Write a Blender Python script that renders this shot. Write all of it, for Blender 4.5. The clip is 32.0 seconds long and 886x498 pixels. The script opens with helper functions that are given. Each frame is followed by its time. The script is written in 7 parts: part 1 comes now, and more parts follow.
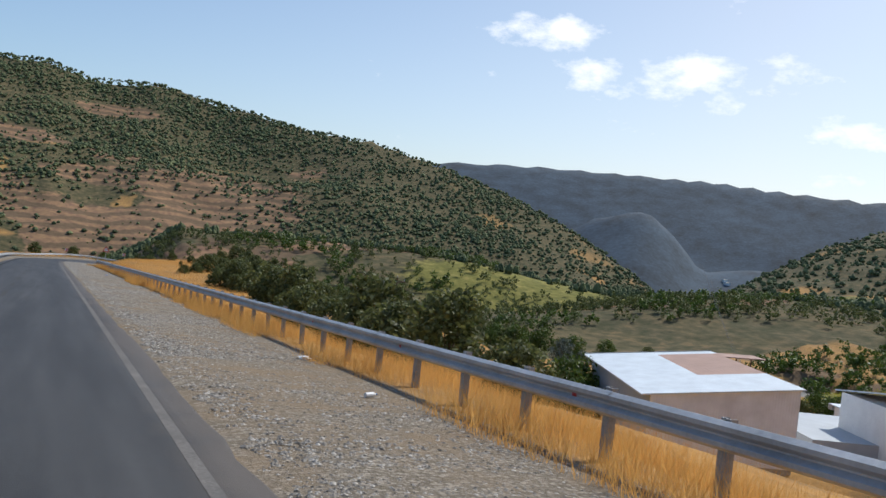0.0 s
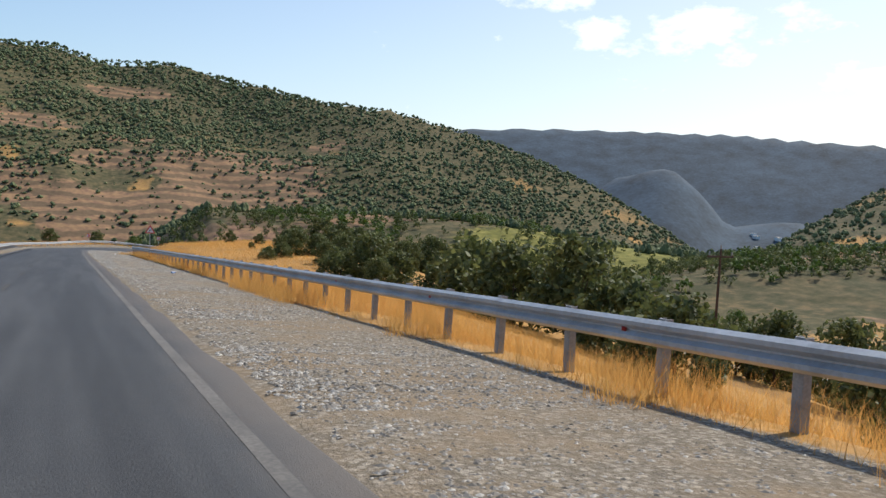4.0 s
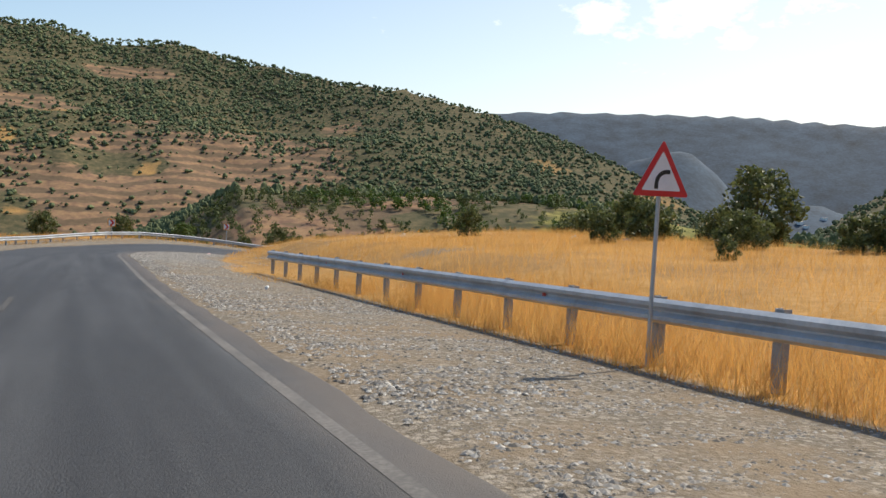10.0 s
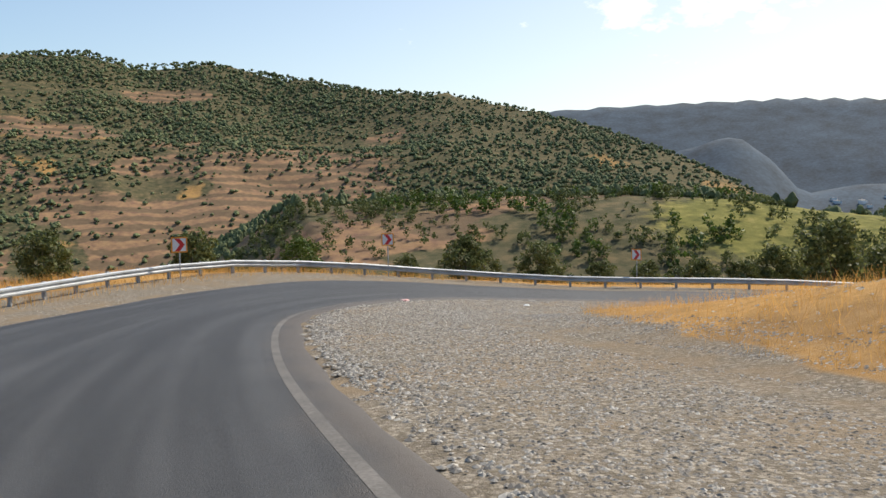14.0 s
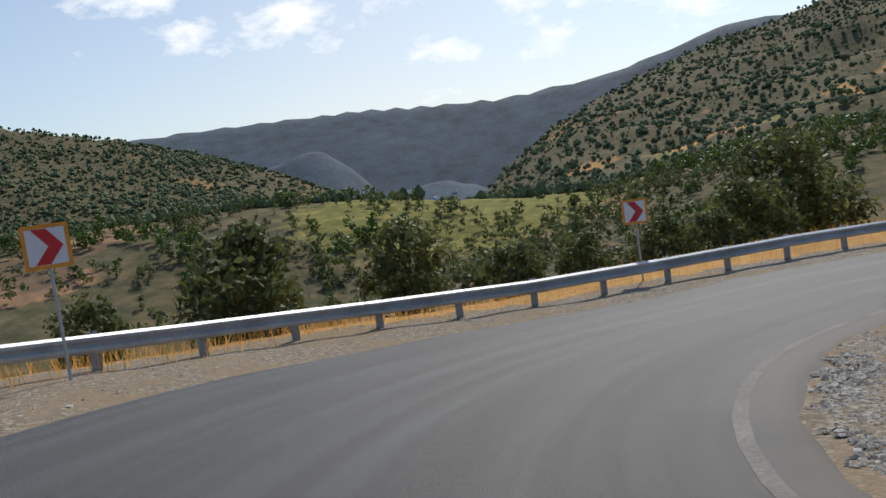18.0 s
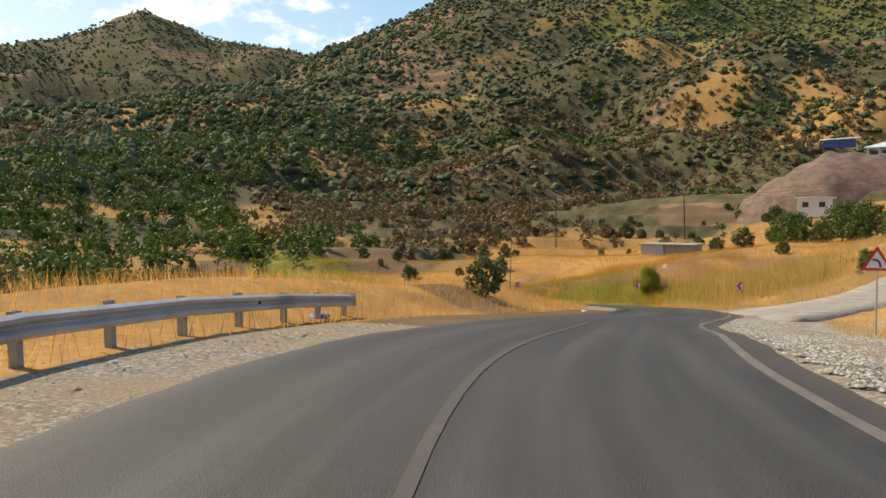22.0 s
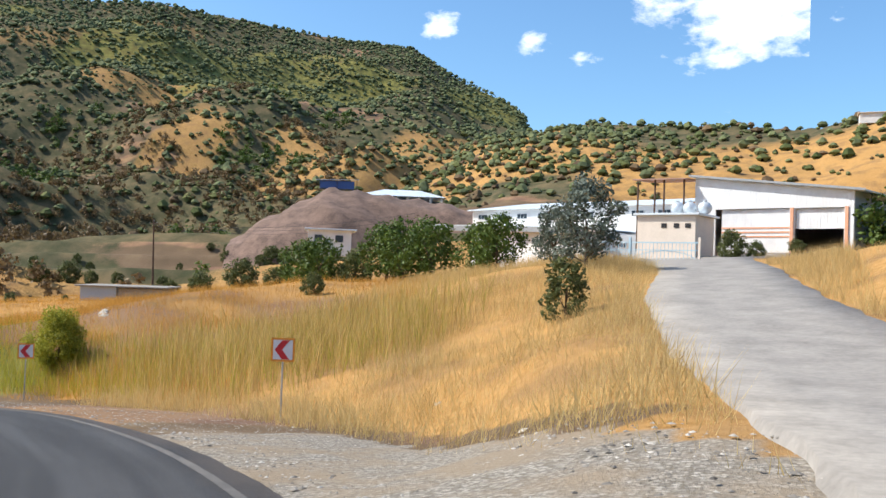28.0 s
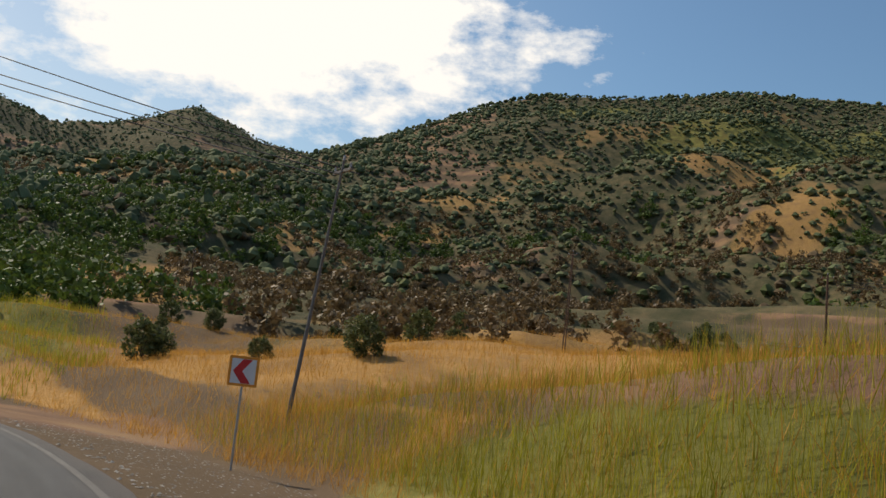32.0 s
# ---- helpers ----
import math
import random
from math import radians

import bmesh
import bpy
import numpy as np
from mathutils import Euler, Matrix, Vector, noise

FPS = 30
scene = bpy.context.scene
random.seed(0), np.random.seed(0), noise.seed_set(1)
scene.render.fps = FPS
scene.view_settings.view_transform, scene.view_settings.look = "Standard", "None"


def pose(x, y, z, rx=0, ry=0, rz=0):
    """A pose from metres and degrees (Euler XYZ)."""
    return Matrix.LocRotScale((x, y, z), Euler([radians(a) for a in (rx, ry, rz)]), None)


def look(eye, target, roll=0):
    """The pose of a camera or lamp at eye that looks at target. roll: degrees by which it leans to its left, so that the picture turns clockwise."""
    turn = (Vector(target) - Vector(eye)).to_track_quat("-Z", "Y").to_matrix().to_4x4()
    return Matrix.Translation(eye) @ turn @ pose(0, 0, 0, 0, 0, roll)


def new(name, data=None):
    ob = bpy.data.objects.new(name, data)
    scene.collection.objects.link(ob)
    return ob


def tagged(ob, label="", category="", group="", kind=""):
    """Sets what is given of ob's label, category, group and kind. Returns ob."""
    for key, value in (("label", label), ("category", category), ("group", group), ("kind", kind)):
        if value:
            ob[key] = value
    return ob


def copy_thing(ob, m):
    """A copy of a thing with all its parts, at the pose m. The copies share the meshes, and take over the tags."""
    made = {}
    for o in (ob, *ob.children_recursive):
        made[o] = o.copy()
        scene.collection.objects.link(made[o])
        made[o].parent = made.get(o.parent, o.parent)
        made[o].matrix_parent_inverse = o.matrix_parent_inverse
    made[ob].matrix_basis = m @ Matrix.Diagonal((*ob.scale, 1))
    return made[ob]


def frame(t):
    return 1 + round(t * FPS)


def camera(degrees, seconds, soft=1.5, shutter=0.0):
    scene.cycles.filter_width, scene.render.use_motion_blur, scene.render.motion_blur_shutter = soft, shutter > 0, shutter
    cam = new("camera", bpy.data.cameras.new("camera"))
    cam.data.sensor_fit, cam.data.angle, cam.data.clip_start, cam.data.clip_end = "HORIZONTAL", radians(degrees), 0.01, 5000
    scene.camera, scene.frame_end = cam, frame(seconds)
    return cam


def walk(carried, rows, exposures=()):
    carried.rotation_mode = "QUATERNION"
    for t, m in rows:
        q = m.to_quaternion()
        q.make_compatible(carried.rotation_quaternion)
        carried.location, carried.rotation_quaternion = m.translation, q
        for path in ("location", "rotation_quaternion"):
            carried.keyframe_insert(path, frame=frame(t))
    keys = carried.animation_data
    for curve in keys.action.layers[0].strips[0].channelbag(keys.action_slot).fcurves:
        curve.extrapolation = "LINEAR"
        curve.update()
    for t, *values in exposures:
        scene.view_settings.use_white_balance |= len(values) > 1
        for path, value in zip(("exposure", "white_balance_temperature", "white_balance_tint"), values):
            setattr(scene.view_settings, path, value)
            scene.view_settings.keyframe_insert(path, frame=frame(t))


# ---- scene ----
cam = camera(55.74, 32.0)
PATH = [
    (0.0, (0.000, 0.000, 0.113), (4.243, 9.053, -0.110), 6.27),
    (0.5, (0.058, 3.992, -0.210), (3.476, 13.376, -0.716), 5.00),
    (1.0, (-0.052, 8.117, -0.576), (3.100, 17.582, -1.260), 3.92),
    (1.5, (-0.155, 12.388, -0.961), (3.005, 21.841, -1.768), 4.54),
    (2.0, (-0.111, 16.866, -1.319), (2.825, 26.389, -2.146), 3.89),
    (2.5, (0.048, 21.518, -1.683), (3.036, 31.027, -2.487), 3.17),
    (3.0, (0.186, 26.342, -2.050), (3.461, 35.762, -2.787), 3.42),
    (3.5, (0.324, 31.304, -2.421), (3.992, 40.583, -3.083), 3.11),
    (5.5, (-0.762, 54.094, -3.626), (4.126, 62.801, -4.166), 4.98),
    (6.0, (-0.660, 59.342, -4.033), (4.101, 68.117, -4.620), 4.52),
    (6.5, (-0.638, 64.365, -4.432), (4.417, 72.975, -4.987), 5.52),
    (7.0, (-0.612, 69.317, -4.813), (4.345, 77.982, -5.409), 6.11),
    (7.5, (-0.542, 74.476, -5.177), (4.450, 83.120, -5.780), 6.08),
    (8.0, (-0.458, 79.628, -5.487), (4.362, 88.367, -6.111), 5.96),
    (8.5, (-0.396, 84.618, -5.923), (4.152, 93.496, -6.627), 4.70),
    (9.0, (-0.419, 89.511, -6.285), (4.130, 98.386, -7.023), 2.90),
    (9.5, (-0.410, 94.607, -6.559), (4.051, 103.527, -7.288), 3.27),
    (10.0, (-0.362, 99.992, -6.887), (3.726, 109.086, -7.659), 2.80),
    (10.5, (-0.300, 105.360, -7.262), (3.952, 114.379, -8.018), 2.39),
    (11.0, (-0.200, 110.922, -7.669), (3.948, 119.990, -8.425), 2.15),
    (11.5, (-0.029, 116.566, -8.058), (4.111, 125.637, -8.822), 3.23),
    (12.0, (0.132, 122.242, -8.438), (4.241, 131.327, -9.201), 2.84),
    (12.5, (0.332, 127.714, -8.728), (4.139, 136.924, -9.554), 1.76),
    (13.0, (0.474, 133.064, -9.017), (4.302, 142.267, -9.819), 0.60),
    (13.5, (0.551, 138.305, -9.361), (4.189, 147.597, -10.018), -0.97),
    (15.5, (2.061, 157.592, -10.803), (5.965, 166.751, -11.734), -3.22),
    (16.0, (2.885, 161.776, -11.126), (6.945, 170.869, -12.043), -5.26),
    (16.5, (4.007, 165.506, -11.411), (8.832, 174.251, -11.898), -7.93),
    (17.0, (5.354, 168.691, -11.656), (11.242, 176.737, -12.427), -11.71),
    (17.5, (7.060, 171.498, -11.894), (13.517, 179.081, -12.794), -11.52),
    (18.0, (8.868, 173.760, -12.137), (16.326, 180.371, -12.956), -8.18),
    (18.5, (11.050, 175.643, -12.423), (19.719, 180.501, -13.541), -5.23),
    (19.0, (13.407, 177.245, -12.741), (22.737, 180.806, -13.259), -1.34),
    (19.5, (15.798, 178.622, -13.061), (25.563, 180.635, -13.825), -0.69),
    (20.0, (18.279, 179.502, -13.352), (28.228, 180.179, -14.098), 0.49),
    (20.5, (20.750, 179.806, -13.589), (30.683, 178.807, -14.162), -0.64),
    (21.0, (23.228, 179.729, -13.782), (32.913, 177.295, -14.299), -1.24),
    (21.5, (25.765, 179.251, -13.933), (34.972, 175.362, -14.256), -0.89),
    (22.0, (28.317, 178.448, -14.054), (36.792, 173.174, -14.649), -0.62),
    (22.5, (30.952, 177.125, -14.172), (38.545, 170.645, -14.771), 0.96),
    (23.0, (33.539, 175.405, -14.319), (40.137, 167.960, -15.342), 1.70),
    (23.5, (35.974, 173.287, -14.521), (41.395, 164.979, -15.781), 3.43),
    (24.0, (38.334, 170.991, -14.803), (42.735, 162.105, -16.093), 5.13),
    (24.5, (40.586, 168.184, -15.192), (44.099, 158.924, -16.573), 5.75),
    (25.0, (42.759, 165.103, -15.655), (45.715, 155.634, -16.921), 6.24),
    (25.5, (45.079, 161.850, -16.130), (48.546, 152.521, -17.104), 6.45),
    (26.0, (47.589, 158.421, -16.630), (51.186, 149.091, -16.571), 5.43),
    (26.5, (50.040, 155.018, -17.122), (53.666, 145.707, -16.722), 3.79),
    (28.5, (61.058, 140.611, -19.249), (65.207, 131.514, -19.054), 1.56),
    (29.0, (64.209, 137.206, -19.795), (68.959, 128.408, -19.599), 2.35),
    (29.5, (67.445, 134.261, -20.308), (72.880, 125.870, -20.089), 1.25),
    (30.0, (70.834, 131.636, -20.806), (77.304, 124.019, -20.450), 4.02),
    (30.5, (74.700, 129.348, -21.314), (81.790, 122.323, -20.696), 6.75),
    (31.0, (79.445, 127.125, -21.886), (87.293, 120.980, -21.080), 6.64),
    (31.5, (84.523, 125.263, -22.454), (93.032, 120.060, -21.731), 7.15),
    (32.0, (89.879, 123.741, -23.015), (98.599, 118.943, -22.041), 6.46),
]
walk(cam, [(t, look(eye, target, roll)) for t, eye, target, roll in PATH],
     exposures=[(0.0, 0.1, 6350, 10), (1.0, 0.42, 6550, 10), (2.0, 0.6, 6700, 10), (6.0, 0.15, 6500, 10), (9.0, 0.4, 6800, 10), (13.0, 0.45, 7150, 10), (17.0, 0.2, 6500, 10), (19.0, -0.1, 6700, 10),
                (21.0, 0.0, 7800, 10), (22.3, 0.68, 8100, 10), (23.0, 1.2, 7300, 10), (24.0, 1.2, 6800, 10), (26.0, 0.7, 6400, 10), (28.5, 0.70, 6420, 10), (29.3, 0.75, 6500, 10), (30.0, 0.9, 6900, 10), (31.0, 0.3, 7250, 10), (32.0, -0.15, 7250, 10)])
# ---------------------------------------------------------------- light
SUN_BEARING, SUN_HEIGHT = 68.0, 46.0   # degrees from +y to the right, above the horizon
_s = Vector((math.sin(radians(SUN_BEARING)) * math.cos(radians(SUN_HEIGHT)), math.cos(radians(SUN_BEARING)) * math.cos(radians(SUN_HEIGHT)), math.sin(radians(SUN_HEIGHT))))
sun_data = bpy.data.lights.new("sun", "SUN")
sun_data.energy, sun_data.angle, sun_data.color = 3.6, radians(0.6), (1.0, 0.95, 0.86)
sun = new("sun", sun_data)
sun.matrix_basis = Matrix.Translation((0, 0, 200)) @ _s.to_track_quat("Z", "Y").to_matrix().to_4x4()


def build_sky():
    w = bpy.data.worlds.new("sky")
    scene.world = w
    w.use_nodes = True
    nt = w.node_tree
    bg = nt.nodes["Background"]
    sky = nt.nodes.new("ShaderNodeTexSky")
    sky.sky_type, sky.sun_disc = "NISHITA", False
    sky.sun_elevation, sky.sun_rotation = radians(SUN_HEIGHT), radians(SUN_BEARING)
    sky.air_density, sky.dust_density, sky.ozone_density = 1.0, 1.2, 1.5
    co = nt.nodes.new("ShaderNodeTexCoord")
    sep = nt.nodes.new("ShaderNodeSeparateXYZ")
    nt.links.new(co.outputs["Generated"], sep.inputs[0])

    def m(op, a, b=None, clamp=False):
        n = nt.nodes.new("ShaderNodeMath")
        n.operation, n.use_clamp = op, clamp
        for i, v in enumerate((a, b)):
            if v is None:
                continue
            if isinstance(v, (int, float)):
                n.inputs[i].default_value = v
            else:
                nt.links.new(v, n.inputs[i])
        return n.outputs[0]

    # cloud layer: bearing and height angle in place of the flat sky, so that clouds thin out overhead
    bearing = m("MULTIPLY", m("ARCTAN2", sep.outputs[0], sep.outputs[1]), 57.2958)
    height = m("ADD", m("MULTIPLY", m("ARCSINE", sep.outputs[2]), 57.2958), 4.6)
    comb = nt.nodes.new("ShaderNodeCombineXYZ")
    nt.links.new(m("MULTIPLY", bearing, 0.13), comb.inputs[0])
    nt.links.new(m("MULTIPLY", height, 0.24), comb.inputs[1])
    n = nt.nodes.new("ShaderNodeTexNoise")
    n.inputs["Scale"].default_value, n.inputs["Detail"].default_value, n.inputs["Roughness"].default_value = 1.3, 9, 0.62
    nt.links.new(comb.outputs[0], n.inputs["Vector"])
    cover = None
    # cloud banks: bearing, height, half width, half height, weight
    for b0, h0, bw, hw, k in ((104, 25.5, 30, 14, 0.62), (41.8, 16.5, 11, 3.2, 0.33), (31, 18.8, 6, 2.0, 0.30), (50.5, 13.3, 6, 1.8, 0.28), (37, 12.4, 10, 2.0, 0.20), (27.1, 15.4, 2.0, 1.2, 0.28), (36.5, 15.6, 9, 2.0, 0.25), (62, 15.5, 16, 6, 0.30), (178, 21.6, 12, 4.6, 0.46), (162, 20.2, 3.4, 2.8, 0.27), (156.3, 20.8, 2.2, 2.0, 0.26), (165.5, 19.3, 2.2, 1.8, 0.24), (88, 20, 14, 6, 0.30)):
        d = m("SQRT", m("ADD", m("POWER", m("DIVIDE", m("SUBTRACT", bearing, b0), bw), 2.0), m("POWER", m("DIVIDE", m("SUBTRACT", height, h0), hw), 2.0)))
        c = m("MULTIPLY", m("SUBTRACT", 1.0, d, True), k)
        cover = c if cover is None else m("MAXIMUM", cover, c)
    f = m("MULTIPLY", m("SUBTRACT", m("ADD", n.outputs["Fac"], cover), 0.66), 5.5, True)
    # pale haze near the horizon
    away = m("SUBTRACT", 1.0, m("DIVIDE", m("ABSOLUTE", m("SUBTRACT", bearing, 45.0)), 85.0), True)
    haze = m("MULTIPLY", m("MULTIPLY", m("SUBTRACT", 1.0, m("DIVIDE", height, 32.0), True), 0.5), away)
    mx = nt.nodes.new("ShaderNodeMix")
    mx.data_type = "RGBA"
    nt.links.new(haze, mx.inputs[0])
    deep = nt.nodes.new("ShaderNodeMix")
    deep.data_type, deep.blend_type = "RGBA", "MULTIPLY"
    nt.links.new(m("SUBTRACT", 1.0, away), deep.inputs[0])
    nt.links.new(sky.outputs[0], deep.inputs[6])
    deep.inputs[7].default_value = (0.80, 1.08, 1.25, 1)
    nt.links.new(deep.outputs[2], mx.inputs[6])
    mx.inputs[7].default_value = (8.2, 8.8, 9.6, 1)
    m2 = nt.nodes.new("ShaderNodeMix")
    m2.data_type = "RGBA"
    nt.links.new(f, m2.inputs[0])
    nt.links.new(mx.outputs[2], m2.inputs[6])
    m2.inputs[7].default_value = (10.5, 10.6, 10.8, 1)
    nt.links.new(m2.outputs[2], bg.inputs["Color"])
    bg.inputs["Strength"].default_value = 0.105


build_sky()


# ---------------------------------------------------------------- helpers
def part(name, bm, material, parent=None, label=""):
    me = bpy.data.meshes.new(name)
    bm.to_mesh(me)
    bm.free()
    ob = new(name, me)
    if material:
        me.materials.append(material)
    if parent:
        ob.parent = parent
    if label:
        tagged(ob, label)
    return ob


def mesh_np(name, verts, faces, material=None, smooth=False, parent=None):
    """A mesh object from arrays: verts (n, 3), faces (m, 3) or (m, 4)."""
    verts, faces = np.asarray(verts, np.float32), np.asarray(faces, np.int32)
    me = bpy.data.meshes.new(name)
    k = faces.shape[1]
    me.vertices.add(len(verts))
    me.vertices.foreach_set("co", verts.ravel())
    me.loops.add(faces.size)
    me.loops.foreach_set("vertex_index", faces.ravel())
    me.polygons.add(len(faces))
    me.polygons.foreach_set("loop_start", np.arange(0, faces.size, k, dtype=np.int32))
    me.polygons.foreach_set("loop_total", np.full(len(faces), k, np.int32))
    me.polygons.foreach_set("use_smooth", np.full(len(faces), smooth))
    me.update(calc_edges=True)
    ob = new(name, me)
    if material:
        me.materials.append(material)
    if parent:
        ob.parent = parent
    return ob


def box_bm(sx, sy, sz, at=(0, 0, 0), bevel=0.0, bm=None, turn=None):
    bm = bm or bmesh.new()
    m = Matrix.Translation(at) @ (turn or Matrix()) @ Matrix.Diagonal((sx, sy, sz, 1))
    got = bmesh.ops.create_cube(bm, size=1, matrix=m)
    if bevel:
        es = list({e for v in got["verts"] for e in v.link_edges})
        bmesh.ops.bevel(bm, geom=es, offset=bevel, segments=1, affect="EDGES")
    return bm


def rod_bm(a, b, r1, r2=None, seg=8, bm=None):
    bm = bm or bmesh.new()
    a, b = Vector(a), Vector(b)
    d = b - a
    m = Matrix.Translation((a + b) / 2) @ d.to_track_quat("Z", "Y").to_matrix().to_4x4()
    bmesh.ops.create_cone(bm, cap_ends=True, segments=seg, radius1=r1, radius2=r1 if r2 is None else r2, depth=d.length, matrix=m)
    return bm


def empty(name, at, rz=0.0):
    ob = new(name)
    ob.matrix_basis = pose(at[0], at[1], at[2], 0, 0, rz)
    return ob


# ---------------------------------------------------------------- materials
def material(name):
    m = bpy.data.materials.new(name)
    m.use_nodes = True
    nt = m.node_tree
    return m, nt, nt.nodes["Principled BSDF"]


def nd(nt, kind, **values):
    n = nt.nodes.new(kind)
    for key, v in values.items():
        if key in n.inputs:
            n.inputs[key].default_value = v
    return n


def ramp(nt, fac, stops):
    r = nt.nodes.new("ShaderNodeValToRGB")
    e = r.color_ramp.elements
    while len(e) < len(stops):
        e.new(0.5)
    for el, (p, c) in zip(e, stops):
        el.position, el.color = p, (*c, 1) if len(c) == 3 else c
    nt.links.new(fac, r.inputs["Fac"])
    return r.outputs["Color"]


def noise_tex(nt, vec, scale, detail=4.0, rough=0.6, distortion=0.0):
    n = nd(nt, "ShaderNodeTexNoise", Scale=scale, Detail=detail, Roughness=rough, Distortion=distortion)
    if vec:
        nt.links.new(vec, n.inputs["Vector"])
    return n.outputs["Fac"]


def mix(nt, fac, a, b, mode="MIX"):
    n = nt.nodes.new("ShaderNodeMix")
    n.data_type, n.blend_type = "RGBA", mode
    for sock, v in ((n.inputs[0], fac), (n.inputs[6], a), (n.inputs[7], b)):
        if isinstance(v, (int, float)):
            sock.default_value = v
        elif isinstance(v, tuple):
            sock.default_value = (*v, 1) if len(v) == 3 else v
        else:
            nt.links.new(v, sock)
    return n.outputs[2]


def calc(nt, op, a, b=None, clamp=False):
    n = nt.nodes.new("ShaderNodeMath")
    n.operation, n.use_clamp = op, clamp
    for i, v in enumerate((a, b)):
        if v is None:
            continue
        if isinstance(v, (int, float)):
            n.inputs[i].default_value = v
        else:
            nt.links.new(v, n.inputs[i])
    return n.outputs[0]


def bump(nt, bsdf, height, strength=0.4, distance=0.05):
    b = nd(nt, "ShaderNodeBump", Strength=strength, Distance=distance)
    nt.links.new(height, b.inputs["Height"])
    nt.links.new(b.outputs["Normal"], bsdf.inputs["Normal"])


def place(nt):
    return nt.nodes.new("ShaderNodeNewGeometry").outputs["Position"]


def local(nt):
    return nt.nodes.new("ShaderNodeTexCoord").outputs["Object"]


def plain(name, color, rough=0.6, metal=0.0, vary=0.12, scale=6.0, relief=0.0, relief_scale=40.0, world=False):
    """One real surface: a base colour with grain at two scales and a little relief."""
    m, nt, b = material(name)
    vec = place(nt) if world else local(nt)
    big, fine = noise_tex(nt, vec, scale, 3), noise_tex(nt, vec, scale * 9, 3)
    both = calc(nt, "ADD", calc(nt, "MULTIPLY", big, 0.6), calc(nt, "MULTIPLY", fine, 0.4))
    lo, hi = tuple(c * (1 - vary * 1.6) for c in color), tuple(min(1, c * (1 + vary * 1.6)) for c in color)
    nt.links.new(ramp(nt, both, [(0.3, lo), (0.7, hi)]), b.inputs["Base Color"])
    b.inputs["Roughness"].default_value, b.inputs["Metallic"].default_value = rough, metal
    if relief:
        bump(nt, b, noise_tex(nt, vec, relief_scale, 4), relief, 0.02)
    return m


def foliage(name, dark, light, trans=0.25, rough=0.55):
    """Leaves: the colour varies from clump to clump, and light comes through."""
    m, nt, b = material(name)
    rnd = nt.nodes.new("ShaderNodeNewGeometry").outputs["Random Per Island"]
    vec = place(nt)
    f = calc(nt, "ADD", calc(nt, "MULTIPLY", rnd, 0.6), calc(nt, "MULTIPLY", noise_tex(nt, vec, 0.35, 2), 0.4))
    col = ramp(nt, f, [(0.15, dark), (0.8, light)])
    nt.links.new(col, b.inputs["Base Color"])
    b.inputs["Roughness"].default_value = rough
    b.inputs["Specular IOR Level"].default_value = 0.25
    if trans:
        t = nt.nodes.new("ShaderNodeBsdfTranslucent")
        nt.links.new(col, t.inputs["Color"])
        mx = nt.nodes.new("ShaderNodeMixShader")
        mx.inputs[0].default_value = trans
        nt.links.new(b.outputs[0], mx.inputs[1])
        nt.links.new(t.outputs[0], mx.inputs[2])
        nt.links.new(mx.outputs[0], nt.nodes["Material Output"].inputs["Surface"])
    return m


